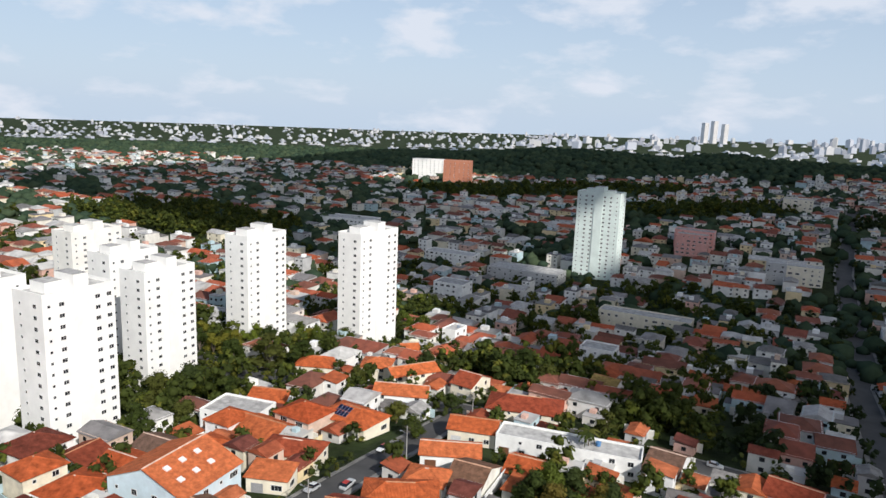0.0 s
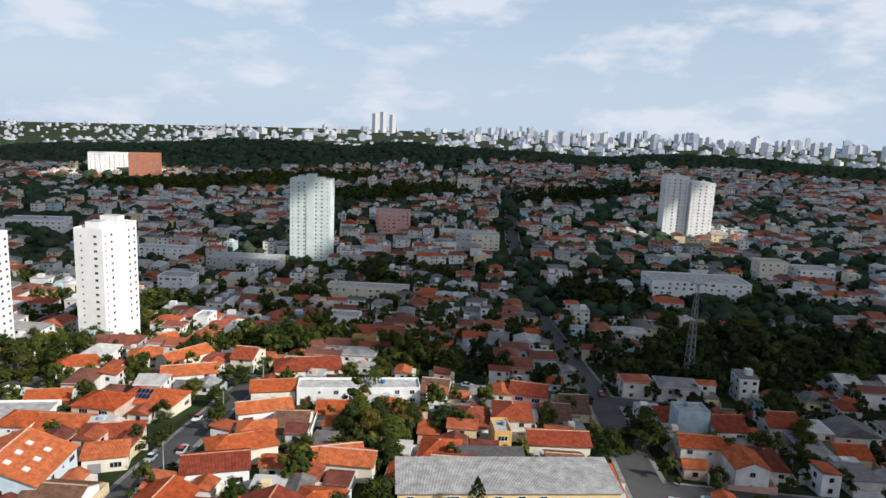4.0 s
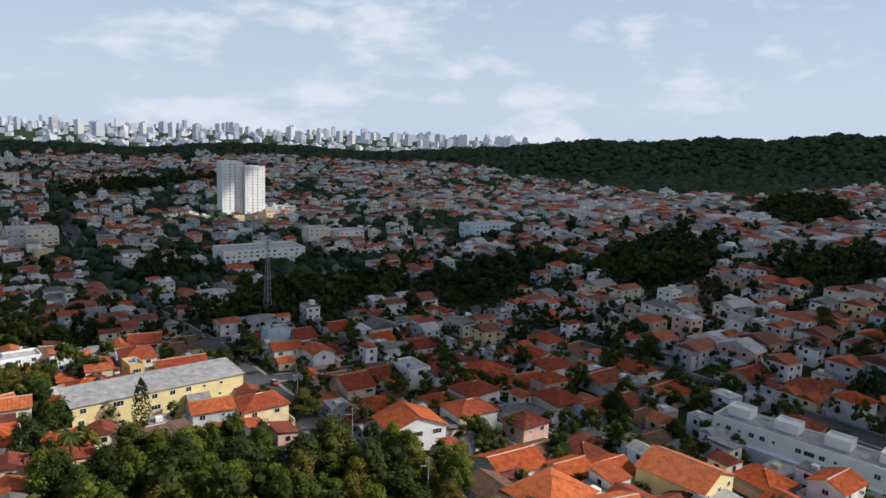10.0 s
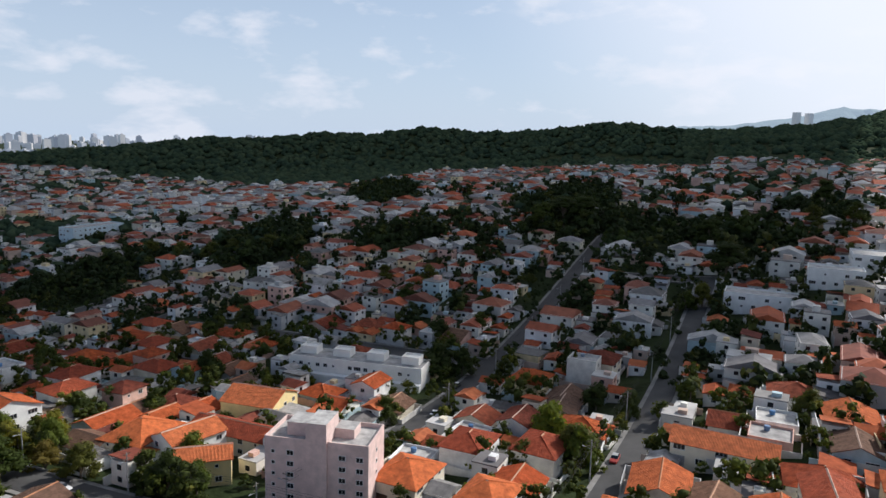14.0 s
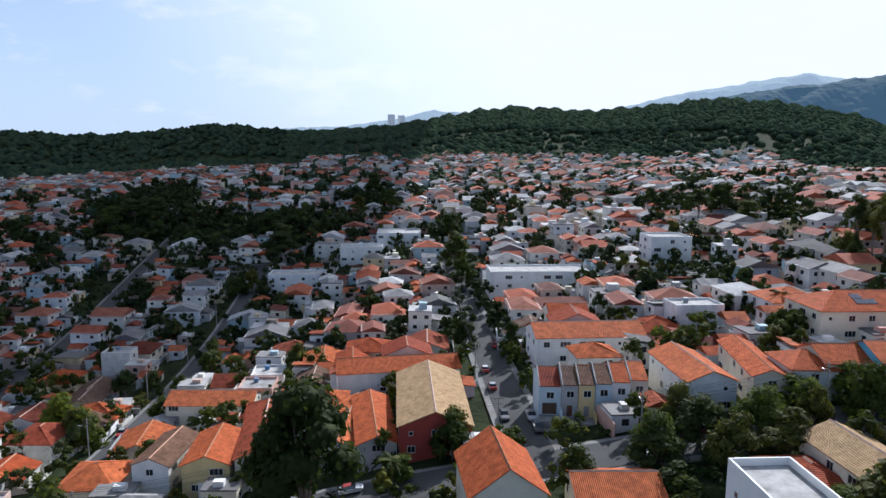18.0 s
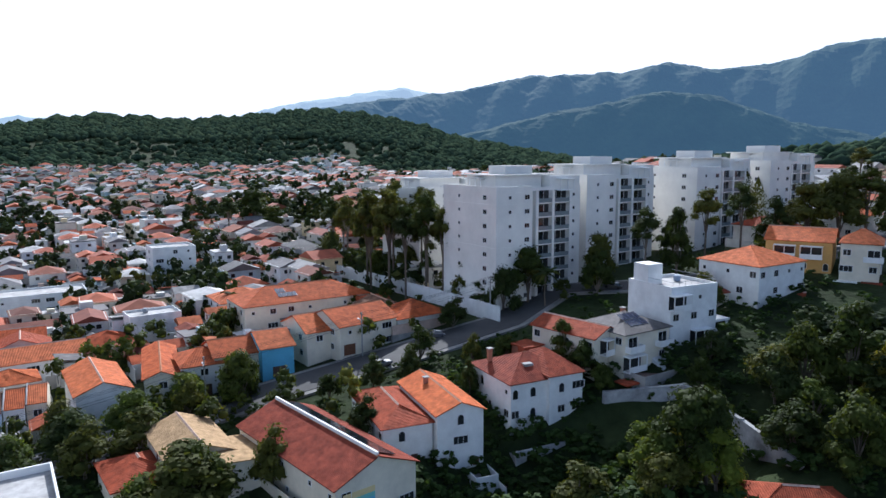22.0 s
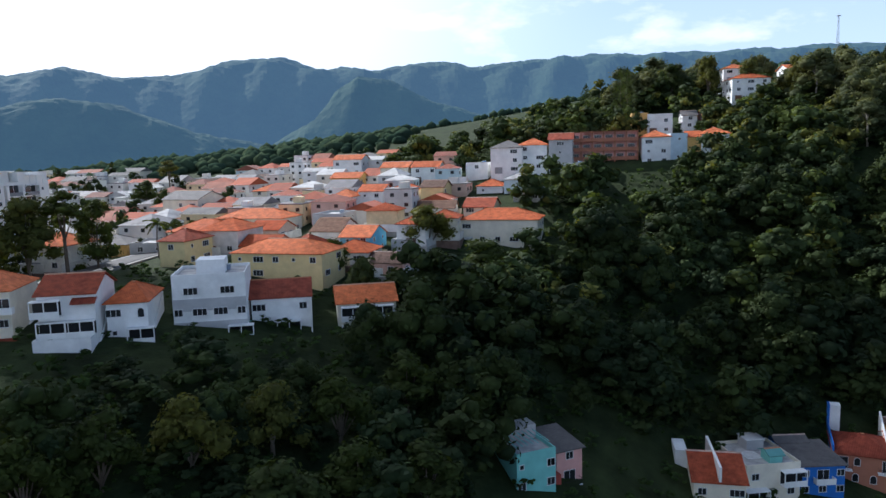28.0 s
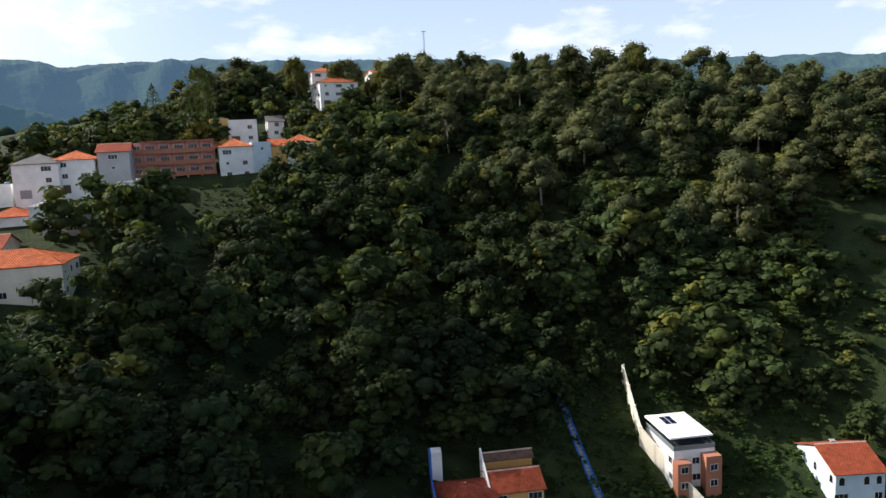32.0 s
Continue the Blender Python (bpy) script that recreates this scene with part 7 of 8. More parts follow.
def woods():
    rng = random.Random(8)
    near, far = [], []
    for x, y in scatter(GLEN + CREST + [(-290, -188, 34, 26), (-286, -164, 16, 14), (-205, -205, 40, 10), (-240, -196, 12, 10)], 52, rng):
        w = rng.choice((7, 9, 11, 12, 14, 16)) * rng.uniform(.85, 1.12)
        # low growth fills the clearing at the foot of the slope
        low = ((x + 262) / 13) ** 2 + ((y + 192) / 10) ** 2 < 1 or y > -160
        if low:
            w *= .5
        if x > -128:
            w *= .72
        if math.hypot(x + 133, y + 107) < 260 and rng.random() < .34:
            near.append((x, y, w))
        else:
            far.append((x, y, w, w * rng.uniform(.7, 1.15) * (.7 if x > -128 else .62 if x < -285 else 1)))
    brush = []
    for x, y in scatter(GLEN, 50, rng):
        w = rng.uniform(2.4, 5)
        brush.append((x, y, w, w * rng.uniform(.5, 1.0)))
    for x, y in scatter([(-150, -195, 150, 62), (-60, -150, 60, 26), (-215, -280, 34, 22), (10, -112, 45, 22)], 15, rng):
        w = rng.uniform(1.6, 3.6)
        brush.append((x, y, w, w * rng.uniform(.5, .9)))
    for x, y in scatter(SCRUB, 5, rng):
        w = rng.uniform(.9, 2.8)
        brush.append((x, y, w, w * rng.uniform(.4, .9)))
    # shrubs on the garden slope below the white houses
    for k in range(420):
        x, y = rng.uniform(-52, 6), rng.uniform(-150, -120)
        if free(x, y, .6):
            w = rng.uniform(1.6, 4.2)
            brush.append((x, y, w, w * rng.uniform(.6, 1.0)))
    joined_wood("undergrowth", brush, "low green scrub under the trees of the ravine", 30, 1.5, 3, leaf_scrub)
    joined_wood("ravine_trees", [(x, y, w, w * rng.uniform(.75, 1.2)) for x, y, w in near[:190]], "tufted trees on the ravine's flank, leaves darkened for shade", 1300, .3, 19, leaf_ravine_shade)
    for x, y, w in near[190:]:
        far.append((x, y, w, w * .95))
    tall = []
    for x, y in scatter([(-330, -250, 48, 88), (-296, -215, 24, 34), (-380, -180, 40, 50), (-292, -372, 52, 22), (-345, -318, 40, 26)], 190, rng):
        # they stand apart, so that dark gaps stay between the crowns
        if all(math.hypot(x - p[0], y - p[1]) > 9 for p in tall):
            w = rng.uniform(12, 19)
            tall.append((x, y, w, w * rng.uniform(.95, 1.3)))
    joined_wood("tall_hill_trees", tall, "tall pale olive trees with tufted crowns above the wood", 1900, .26, 24, leaf_olive, .26)
    boles = Build()
    for x, y, w, h in tall:
        g = ground_at(x, y)
        lean = rng.uniform(-1, 1)
        boles.tube((x, y, g - 2), (x + lean, y, g + h * .62), .42, .26, 6)
        for k in range(3):
            a = rng.uniform(0, 6.28)
            boles.tube((x + lean * .8, y, g + h * .5), (x + lean + w * .25 * math.cos(a), y + w * .25 * math.sin(a), g + h * .78), .2, .08, 5)
    tagged(new("tall_trunks", boles.mesh("tall_trunks", [bark_pale])), "pale bare trunks of the tall hill trees", "trunks", kind="stuff")
    # trees on the ravine floor take the leaves with shade painted in
    floor = [p for p in far if p[1] > -222 and p[0] > -262]
    joined_wood("ravine_wood", floor, "dense wood on the ravine's floor, leaves darkened for shade", 330, .56, 12, leaf_ravine_shade)
    joined_wood("ravine_wood", [p for p in far if p not in set(floor)], "dense green wood climbing the hill", 330, .56, 12)
    mid = []
    for x, y in scatter(WOODS, 44, rng):
        w = rng.uniform(6, 12)
        mid.append((x, y, w, w * rng.uniform(.8, 1.35)))
    # garden trees between the houses
    for k in range(4600):
        a, r = rng.uniform(radians(-175), radians(40)), math.sqrt(rng.uniform(60 ** 2, 480 ** 2))
        x, y = -math.sin(a) * r, math.cos(a) * r
        u, v = to_uv(x, y)
        if free(x, y, .2) and not street_near(u, v, -1.0) and not (50 < x < 210 and 160 < y < 345 and rng.random() < .6):
            w = rng.uniform(3.5, 7.5)
            mid.append((x, y, w, w * rng.uniform(.9, 1.4)))
    for x, y in GAPS:
        for k in range(3):
            w = rng.uniform(5.5, 9.5)
            mid.append((x + rng.uniform(-4, 4), y + rng.uniform(-4, 4), w, w * rng.uniform(.9, 1.4)))
    # belts of trees between the backs of the rows, and along the pavements
    for v in BELTS:
        u = -150.0
        while u < 620:
            u += rng.uniform(3.5, 8)
            x, y = uv(u, v + rng.uniform(-2, 2))
            if math.hypot(x, y) < 620 and y > -330 and (x > 40 or y > 240) and noise.noise(Vector((x * .02, y * .02, 7))) > -.18 and free(x, y, .2) and not street_near(u, v, -.5):
                w = rng.uniform(4, 8)
                mid.append((x, y, w, w * rng.uniform(.9, 1.5)))
    for pts, width in STREETS:
        for (u0, v0), (u1, v1) in zip(pts, pts[1:]):
            n = int(math.hypot(u1 - u0, v1 - v0) / 8)
            for k in range(n):
                for s in (-1, 1):
                    if rng.random() < (.25 if u0 < 112 and v0 > 100 else .12 if u0 < 112 else .4):
                        t, l = (k + rng.random()) / n, math.hypot(u1 - u0, v1 - v0)
                        o = s * (width / 2 + 1.6)
                        x, y = uv(u0 + (u1 - u0) * t - (v1 - v0) / l * o, v0 + (v1 - v0) * t + (u1 - u0) / l * o)
                        if free(x, y, .5):
                            w = rng.uniform(3.5, 7)
                            mid.append((x, y, w, w * rng.uniform(.9, 1.4)))
    # those near the middle of the plan are leafier
    def gap(x, y):
        t = max(0, min(1, ((137 - x) * 270 + (101 - y) * 208) / (270 ** 2 + 208 ** 2)))
        return math.hypot(x - 137 + 270 * t, y - 101 + 208 * t)

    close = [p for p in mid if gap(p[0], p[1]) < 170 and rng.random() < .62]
    # trees round the towers get the brightened leaves, the other distant ones the darkened
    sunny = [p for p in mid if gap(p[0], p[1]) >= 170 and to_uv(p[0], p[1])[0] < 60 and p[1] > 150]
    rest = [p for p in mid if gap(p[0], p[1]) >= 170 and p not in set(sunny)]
    joined_wood("garden_trees", close, "leafy green garden trees and shrubs beside the houses", 170, .62, 8, leaf_garden_lit)
    joined_wood("garden_trees", sunny, "green trees round the towers, leaves brightened as if sunlit", 130, .75, 7, leaf_garden_lit)
    joined_wood("garden_trees", rest, "green trees and shrubs between the houses, leaves darkened for shade", 40, 1.3, 4, leaf_garden_shaded)


def far_wood(name, spots, label, material):
    """Rounded crowns for woods that stay far off."""
    B0, F0 = np.array(ICO), np.array(ICO_F)
    rng = np.random.default_rng(5)
    n = len(spots)
    sp = np.array(spots)
    j = 1 + rng.uniform(-.28, .28, (n, 12, 3))
    P = B0[None] * j
    a = rng.uniform(0, 6.28, n)
    x = P[..., 0] * np.cos(a)[:, None] - P[..., 1] * np.sin(a)[:, None]
    y = P[..., 0] * np.sin(a)[:, None] + P[..., 1] * np.cos(a)[:, None]
    s = sp[:, 2:3]
    g = land(sp[:, 0], sp[:, 1])[:, None]
    V = np.stack([sp[:, 0:1] + x * s, sp[:, 1:2] + y * s, g + s * .45 + P[..., 2] * s * rng.uniform(.55, .95, (n, 1))], -1).reshape(-1, 3)
    F = (F0[None] + (np.arange(n) * 12)[:, None, None]).reshape(-1, 3)
    me = quick_mesh(name, V, np.zeros((0, 4), int), F, material)
    me.polygons.foreach_set("use_smooth", [True] * len(F))
    tagged(new(name, me), label, "woods", kind="stuff")


def sow_far():
    rng = np.random.default_rng(3)
    spots = []
    n = 50000
    a = rng.uniform(radians(-250), radians(40), n)
    r = np.sqrt(rng.uniform(780 ** 2, 1560 ** 2, n))
    x, y = -np.sin(a) * r, np.cos(a) * r
    on = (r > np.interp(np.degrees(a), *REACH) - 15) | (rng.random(n) < np.where(a > radians(-9), .5, .2))
    spots += [(x[k], y[k], rng.uniform(4.2, 7.0)) for k in np.nonzero(on)[0]]
    # the hill behind the town is closely wooded
    a = rng.uniform(radians(-168), radians(-110), 15000)
    r = np.sqrt(rng.uniform(1085 ** 2, 1400 ** 2, 15000))
    spots += [(-np.sin(q) * p, np.cos(q) * p, rng.uniform(4.6, 7.0)) for q, p in zip(a, r)]
    a = rng.uniform(radians(-200), radians(40), 30000)
    r = np.sqrt(rng.uniform(480 ** 2, 1060 ** 2, 30000))
    for aa, rr in zip(a, r):
        xx, yy = -math.sin(aa) * rr, math.cos(aa) * rr
        patch = noise.noise(Vector((xx * .008, yy * .008, 0)))
        if rng.random() < .55 + patch * 1.3:
            spots.append((xx, yy, rng.uniform(3.0, 6.4)))
    far_wood("far_woods", spots, "dark green woods on the ridge and gardens between far houses, slightly paled for haze", leaf_far_haze)

# ---------------- rows of houses ----------------
def drop(masters):
    """Takes away the patterns that copies were made from."""
    for ob in masters:
        for o in (*ob.children_recursive, ob):
            bpy.data.objects.remove(o)


BELTS, GAPS = [], []


def backyards(b, rng):
    """Low annexes, garages and small back houses that fill the plots between the rows."""
    for v0 in np.arange(-300, 480, 6.5):
        for u0 in np.arange(-60, 480, 6.5):
            u, v = u0 + rng.uniform(-1.2, 1.2), v0 + rng.uniform(-1.2, 1.2)
            x, y = uv(u, v)
            r = math.hypot(x, y)
            if r > 520 or x < 25 or math.hypot(x, y + 10) < 55 or (u < 92 and v < 75 and y > -238 and x < 60) or wooded(x, y) or y < -330:
                continue
            if any(((x - p) / q) ** 2 + ((y - o) / w) ** 2 < 1 for p, o, q, w in SCRUB) or any(((x - p) / q) ** 2 + ((y - o) / w) ** 2 < 1 for p, o, q, w in GROVES):
                continue
            if not free(x, y, 2.9) or street_near(u, v, 3.6) or rng.random() < (.55 if u > 112 and v > 20 else .3):
                continue
            TAKEN.append((x, y, 2.7))
            w, d, h = rng.uniform(4.5, 7.5), rng.uniform(4.5, 7), rng.choice((2.7, 2.9, 3.0, 3.2, 5.6))
            m = pose(x, y, ground_at(x, y) + .3, 0, 0, -28 + rng.choice((0, 90)) + rng.uniform(-4, 4))
            c = Build()
            c.box(-w / 2, -d / 2, -4, w / 2, d / 2, h, 0)
            W, D = w / 2 + .35, d / 2 + .35
            kind = rng.random()
            if kind < .5:
                c.solid([(-W, -D, h - .15), (W, -D, h - .15), (W, D, h - .15), (-W, D, h - .15), (-W, 0, h + .2 * d), (W, 0, h + .2 * d)],
                        [(0, 1, 5, 4), (2, 3, 4, 5), (1, 2, 5), (3, 0, 4), (3, 2, 1, 0)], 4)
            elif kind < .75:
                c.solid([(-W, -D, h), (W, -D, h), (W, D, h + .9), (-W, D, h + .9), (-W, -D, h + .14), (W, -D, h + .14), (W, D, h + 1.04), (-W, D, h + 1.04)],
                        [(3, 2, 1, 0), (4, 5, 6, 7), (0, 1, 5, 4), (1, 2, 6, 5), (2, 3, 7, 6), (3, 0, 4, 7)], 4)
            else:
                c.box(-w / 2 - .1, -d / 2 - .1, h + .01, w / 2 + .1, d / 2 + .1, h + .3, 2)
                c.box(-w * .3, -d * .1, h + .3, 0, d * .2, h + 1.3, 0)
            c.box(w / 2 + .01, -d / 2 - 1.5, -3, w / 2 + .2, d / 2 + 2, 2.1, 0)
            for f in range(2 if h > 5 else 1):
                for s in (-1, 1):
                    c.box(-.7, s * d / 2 - .05, 2.8 * f + .9, .6, s * d / 2 + .05, 2.8 * f + 2.1, 3)
                    c.box(s * w / 2 - .05, -.6, 2.8 * f + .9, s * w / 2 + .05, .6, 2.8 * f + 2.1, 3)
            n = len(b.v)
            b.v += [tuple(m @ Vector(p)) for p in c.v]
            b.f += [tuple(i + n for i in q) for q in c.f]
            b.m += c.m


def rows_of_houses():
    rng = random.Random(4)
    spots = []
    v, wide = -460.0, False
    while v < 1480:
        u = -420.0 if v < 420 else -1000.0
        while u < 860:
            k = rng.randrange(len(SPECS))
            if k in (6, 8, 10, 14, 15) and v < 420 and rng.random() < .6:
                k = rng.choice((0, 1, 4, 5, 11, 12, 2))
            w, d, fl, roof = SPECS[k]
            step = rng.uniform(8.6, 11.4)
            uu, vv = u + rng.uniform(-1.5, 1.5), v + rng.uniform(-3, 3) + 9 * math.sin(u * .017 + v * .004)
            u += step
            x, y = uv(uu, vv)
            r = math.hypot(x, y)
            a = math.degrees(math.atan2(-x, y))
            if 60 < a < 150 or r > np.interp(a, *REACH) or street_near(uu, vv, 5.5) or wooded(x, y) or not free(x, y, 5.2):
                continue
            if x < 0 and -235 < y < 180 or (x < -215 and y < 0) or math.hypot(x, y + 10) < 55 or (uu < 92 and vv < 75 and not y < -238):
                continue
            if ground_at(x, y) > (104 if r < 480 else 118) or (-260 < x < -40 and y < -440):
                continue
            patch = noise.noise(Vector((x * .008, y * .008, 0)))
            # gardens and groves outnumber the houses behind the towers
            if a > -9 and r > 560 and rng.random() < .5:
                continue
            if rng.random() < (.06 if r < 480 and uu < 112 else .2) + max(0, patch + .5 * noise.noise(Vector((x * .021, y * .021, 3)))) * (.6 if r < 480 and uu < 112 else 1.0):
                if 120 < r < 620:
                    GAPS.append((x, y))
                continue
            t = max(0, min(1, ((137 - x) * 270 + (101 - y) * 208) / (270 ** 2 + 208 ** 2)))
            spots.append((math.hypot(x - 137 + 270 * t, y - 101 + 208 * t), x, y, k, -28 + rng.choice((0, 0, 180, 180, 90)) + rng.uniform(-5, 5)))
            TAKEN.append((x, y, 4.2))
        wide = not wide
        if wide:
            BELTS.append(v + 8.6)
        v += 17.2 if wide else 11.6
    spots.sort()
    masters = [street_house(k) for k in range(len(SPECS))]
    for k, ob in enumerate(masters):
        tagged(ob, word_for(k), "house", "houses along the streets")
    for r, x, y, k, turn in spots[:205]:
        copy_thing(masters[k], pose(x, y, ground_at(x, y) + 0.4, 0, 0, turn))
    drop(masters)
    b = Build()
    for r, x, y, k, turn in spots[205:]:
        w, d, fl, roof = SPECS[k]
        w, d = w * rng.uniform(.8, 1.25), d * rng.uniform(.75, 1.15)
        fl = max(fl, rng.choice((1, 2, 2)))
        h = 2.9 * fl + .2
        m = pose(x, y, ground_at(x, y) + .3, 0, 0, turn)
        rise = .18 * d if roof in ("gable", "hip") else .5
        c = Build()
        c.box(-w / 2, -d / 2, -5, w / 2, d / 2, h, 0)
        if roof in ("gable", "hip"):
            q = max(w / 2 - d / 2, .3) if roof == "hip" else w / 2 + .3
            W, D = w / 2 + .4, d / 2 + .4
            c.solid([(-W, -D, h - .2), (W, -D, h - .2), (W, D, h - .2), (-W, D, h - .2), (-q, 0, h + rise), (q, 0, h + rise)],
                    [(0, 1, 5, 4), (2, 3, 4, 5), (1, 2, 5), (3, 0, 4), (3, 2, 1, 0)], 1)
            if k % 3 == 0:
                c.box(w / 2, -d / 2, -5, w / 2 + 2.6, d / 2 - 2, 2.7, 0, 2)
        else:
            c.box(-w / 2 - .1, -d / 2 - .1, h + .01, w / 2 + .1, d / 2 + .1, h + .35, 2)
            c.box(-w * .3, -d * .1, h + .35, w * .05, d * .2, h + 2.2, 0)
        for f in range(fl):
            for s in ((-1, 1) if r < 330 else ()):
                for q in (-.28, .22):
                    c.box(q * w - .6, s * d / 2 - .05, 2.9 * f + 1, q * w + .6, s * d / 2 + .05, 2.9 * f + 2.1, 3)
                    c.box(s * w / 2 - .05, q * d - .6, 2.9 * f + 1, s * w / 2 + .05, q * d + .6, 2.9 * f + 2.1, 3)
        if r >= 330:
            for f in range(fl):
                for x0 in (-.28 * w, .22 * w):
                    for s in (-1, 1):
                        yy = s * (d / 2 + .04)
                        q4 = [(x0 - .6, yy, 2.9 * f + 1), (x0 + .6, yy, 2.9 * f + 1), (x0 + .6, yy, 2.9 * f + 2.1), (x0 - .6, yy, 2.9 * f + 2.1)]
                        c.face(q4 if s < 0 else q4[::-1], 3)
        n = len(b.v)
        b.v += [tuple(m @ Vector(p)) for p in c.v]
        b.f += [tuple(i + n for i in q) for q in c.f]
        b.m += c.m
    backyards(b, rng)
    ob = new("far_houses", b.mesh("far_houses", [wall_paint_far, roof_tile_far, roof_far_flat, pane_dark, roof_yard]))
    tagged(ob, "dense far neighbourhood of pale houses with terracotta roofs", "houses", kind="stuff")


roof_far_flat = mat("roof_far_flat", [(.4, .39, .38), (.24, .23, .22), (.5, .49, .47), (.16, .15, .15)], .9, .2, spread="island", stain=.3)
rows_of_houses()
woods()
drop(TREES)
sow_far()


# ---------------- mountains and skyline ----------------
def mountains(table, r0, r1, material, label, rough=1.0, n=640, m=64):
    """A wooded range that closes the view, far behind the rest; its crest lies two thirds of the way from r0 to r1."""
    a = np.radians(np.linspace(-262, -98, n))
    deg = np.degrees(a)
    prof = np.interp(deg, *table) - 30
    v, f = [], []
    for i in range(m):
        s = i / (m - 1)
        r = r0 + (r1 - r0) * s
        hump = np.exp(-(((s - .62) / .3) ** 2))
        spur = 1 + .04 * np.sin(deg * .5 + s * 6 + np.sin(deg * .21) * 2) * (1 - s) + .03 * np.sin(deg * 1.7 + s * 11)
        fine = np.array([noise.noise(Vector((math.sin(q) * r * .011, math.cos(q) * r * .011, 0))) * 9 + noise.noise(Vector((math.sin(q) * r * .031, math.cos(q) * r * .031, 4))) * 5
                         + noise.noise(Vector((math.sin(q) * r * .09, math.cos(q) * r * .09, 8))) * 4 for q in a])
        z = 25 + prof * hump * np.where(s > .55, 1, spur) + fine * hump * rough
        v.append(np.stack([-np.sin(a) * r, np.cos(a) * r, z], 1))
    for i in range(m - 1):
        for k in range(n - 1):
            f.append((i * n + k, i * n + k + 1, (i + 1) * n + k + 1, (i + 1) * n + k))
    me = bpy.data.meshes.new("mountain_backdrop")
    me.from_pydata(np.concatenate(v).tolist(), [], f)
    me.materials.append(material)
    tagged(new("backdrop", me), label, "mountains", kind="structure")


mountains(SPURS, 1570, 2110, canopy_haze_near, "nearer green wooded spurs before the range", .8)
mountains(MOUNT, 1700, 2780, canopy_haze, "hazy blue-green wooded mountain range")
mountains(PALE, 3300, 4750, canopy_haze_pale, "mountains at the horizon, glowing pale blue for haze", 1.2, 420, 30)


def skyline():
    rng = random.Random(12)
    b = Build()
    for k in range(1700):
        a = radians(rng.uniform(-104, 38))
        r = rng.uniform(1570 if a > -.1 else 1750, 4850)
        if noise.noise(Vector((a * 6, 0, 3))) < -.2 and 2600 < r < 3400:
            continue
        x, y = -math.sin(a) * r, math.cos(a) * r
        h = rng.choice((9, 12, 16, 22, 30, 42, 60) if r > 2600 else (6, 8, 10, 14)) * min(1, .45 + max(0, -math.degrees(a)) * .02) * rng.uniform(.8, 1.15) * (.85 if -80 < math.degrees(a) < -30 else .55)
        w, d = (rng.uniform(14, 34), rng.uniform(14, 26)) if a < -.15 else (rng.uniform(8, 18), rng.uniform(8, 16))
        m = pose(x, y, ground_at(x, y), 0, 0, rng.uniform(0, 90))
        c = Build()
        c.box(-w / 2, -d / 2, -10, w / 2, d / 2, h)
        c.box(-w / 5, -d / 5, h, w / 5, d / 5, h + 4)
        n = len(b.v)
        b.v += [tuple(m @ Vector(p)) for p in c.v]
        b.f += [tuple(i + n for i in q) for q in c.f]
        b.m += c.m
    tagged(new("far_skyline", b.mesh("far_skyline", [skyline_paint_haze])), "pale towers of the distant city on the horizon, glowing for haze", "skyline", kind="stuff")


# wall colours with a bluish glow added to paint distance haze
skyline_paint_haze = mat("skyline_paint_haze", [(.42, .4, .38), (.3, .3, .32), (.48, .45, .41), (.23, .22, .23), (.38, .38, .4)], .85, .02, spread="island", stain=.15,
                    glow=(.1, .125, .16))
skyline()
for sa, sr, sh in ((-117.9, 2100, 62), (-118.7, 2110, 60), (-22.5, 2430, 52), (-23.1, 2440, 58), (-23.8, 2450, 50), (-81, 2080, 36), (-76.5, 2090, 38), (-67, 2060, 24)):
    x, y = -math.sin(radians(sa)) * sr, math.cos(radians(sa)) * sr
    zb = max(ground_at(x, y), 60 if sa > -100 else 130)
    tower(x, y, zb, 15, 15, sh, 20, 9, skyline_paint_haze, "grey tower on the distant ridge", cols=2, core=False, blank=("n", "e", "w"), group="ridge towers")


# ---------------- cloud added out of view to shade the far town and ravine ---
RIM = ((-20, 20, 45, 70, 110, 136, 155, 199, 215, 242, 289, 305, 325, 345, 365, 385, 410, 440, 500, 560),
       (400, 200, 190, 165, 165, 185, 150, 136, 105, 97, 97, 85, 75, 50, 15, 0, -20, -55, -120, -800))


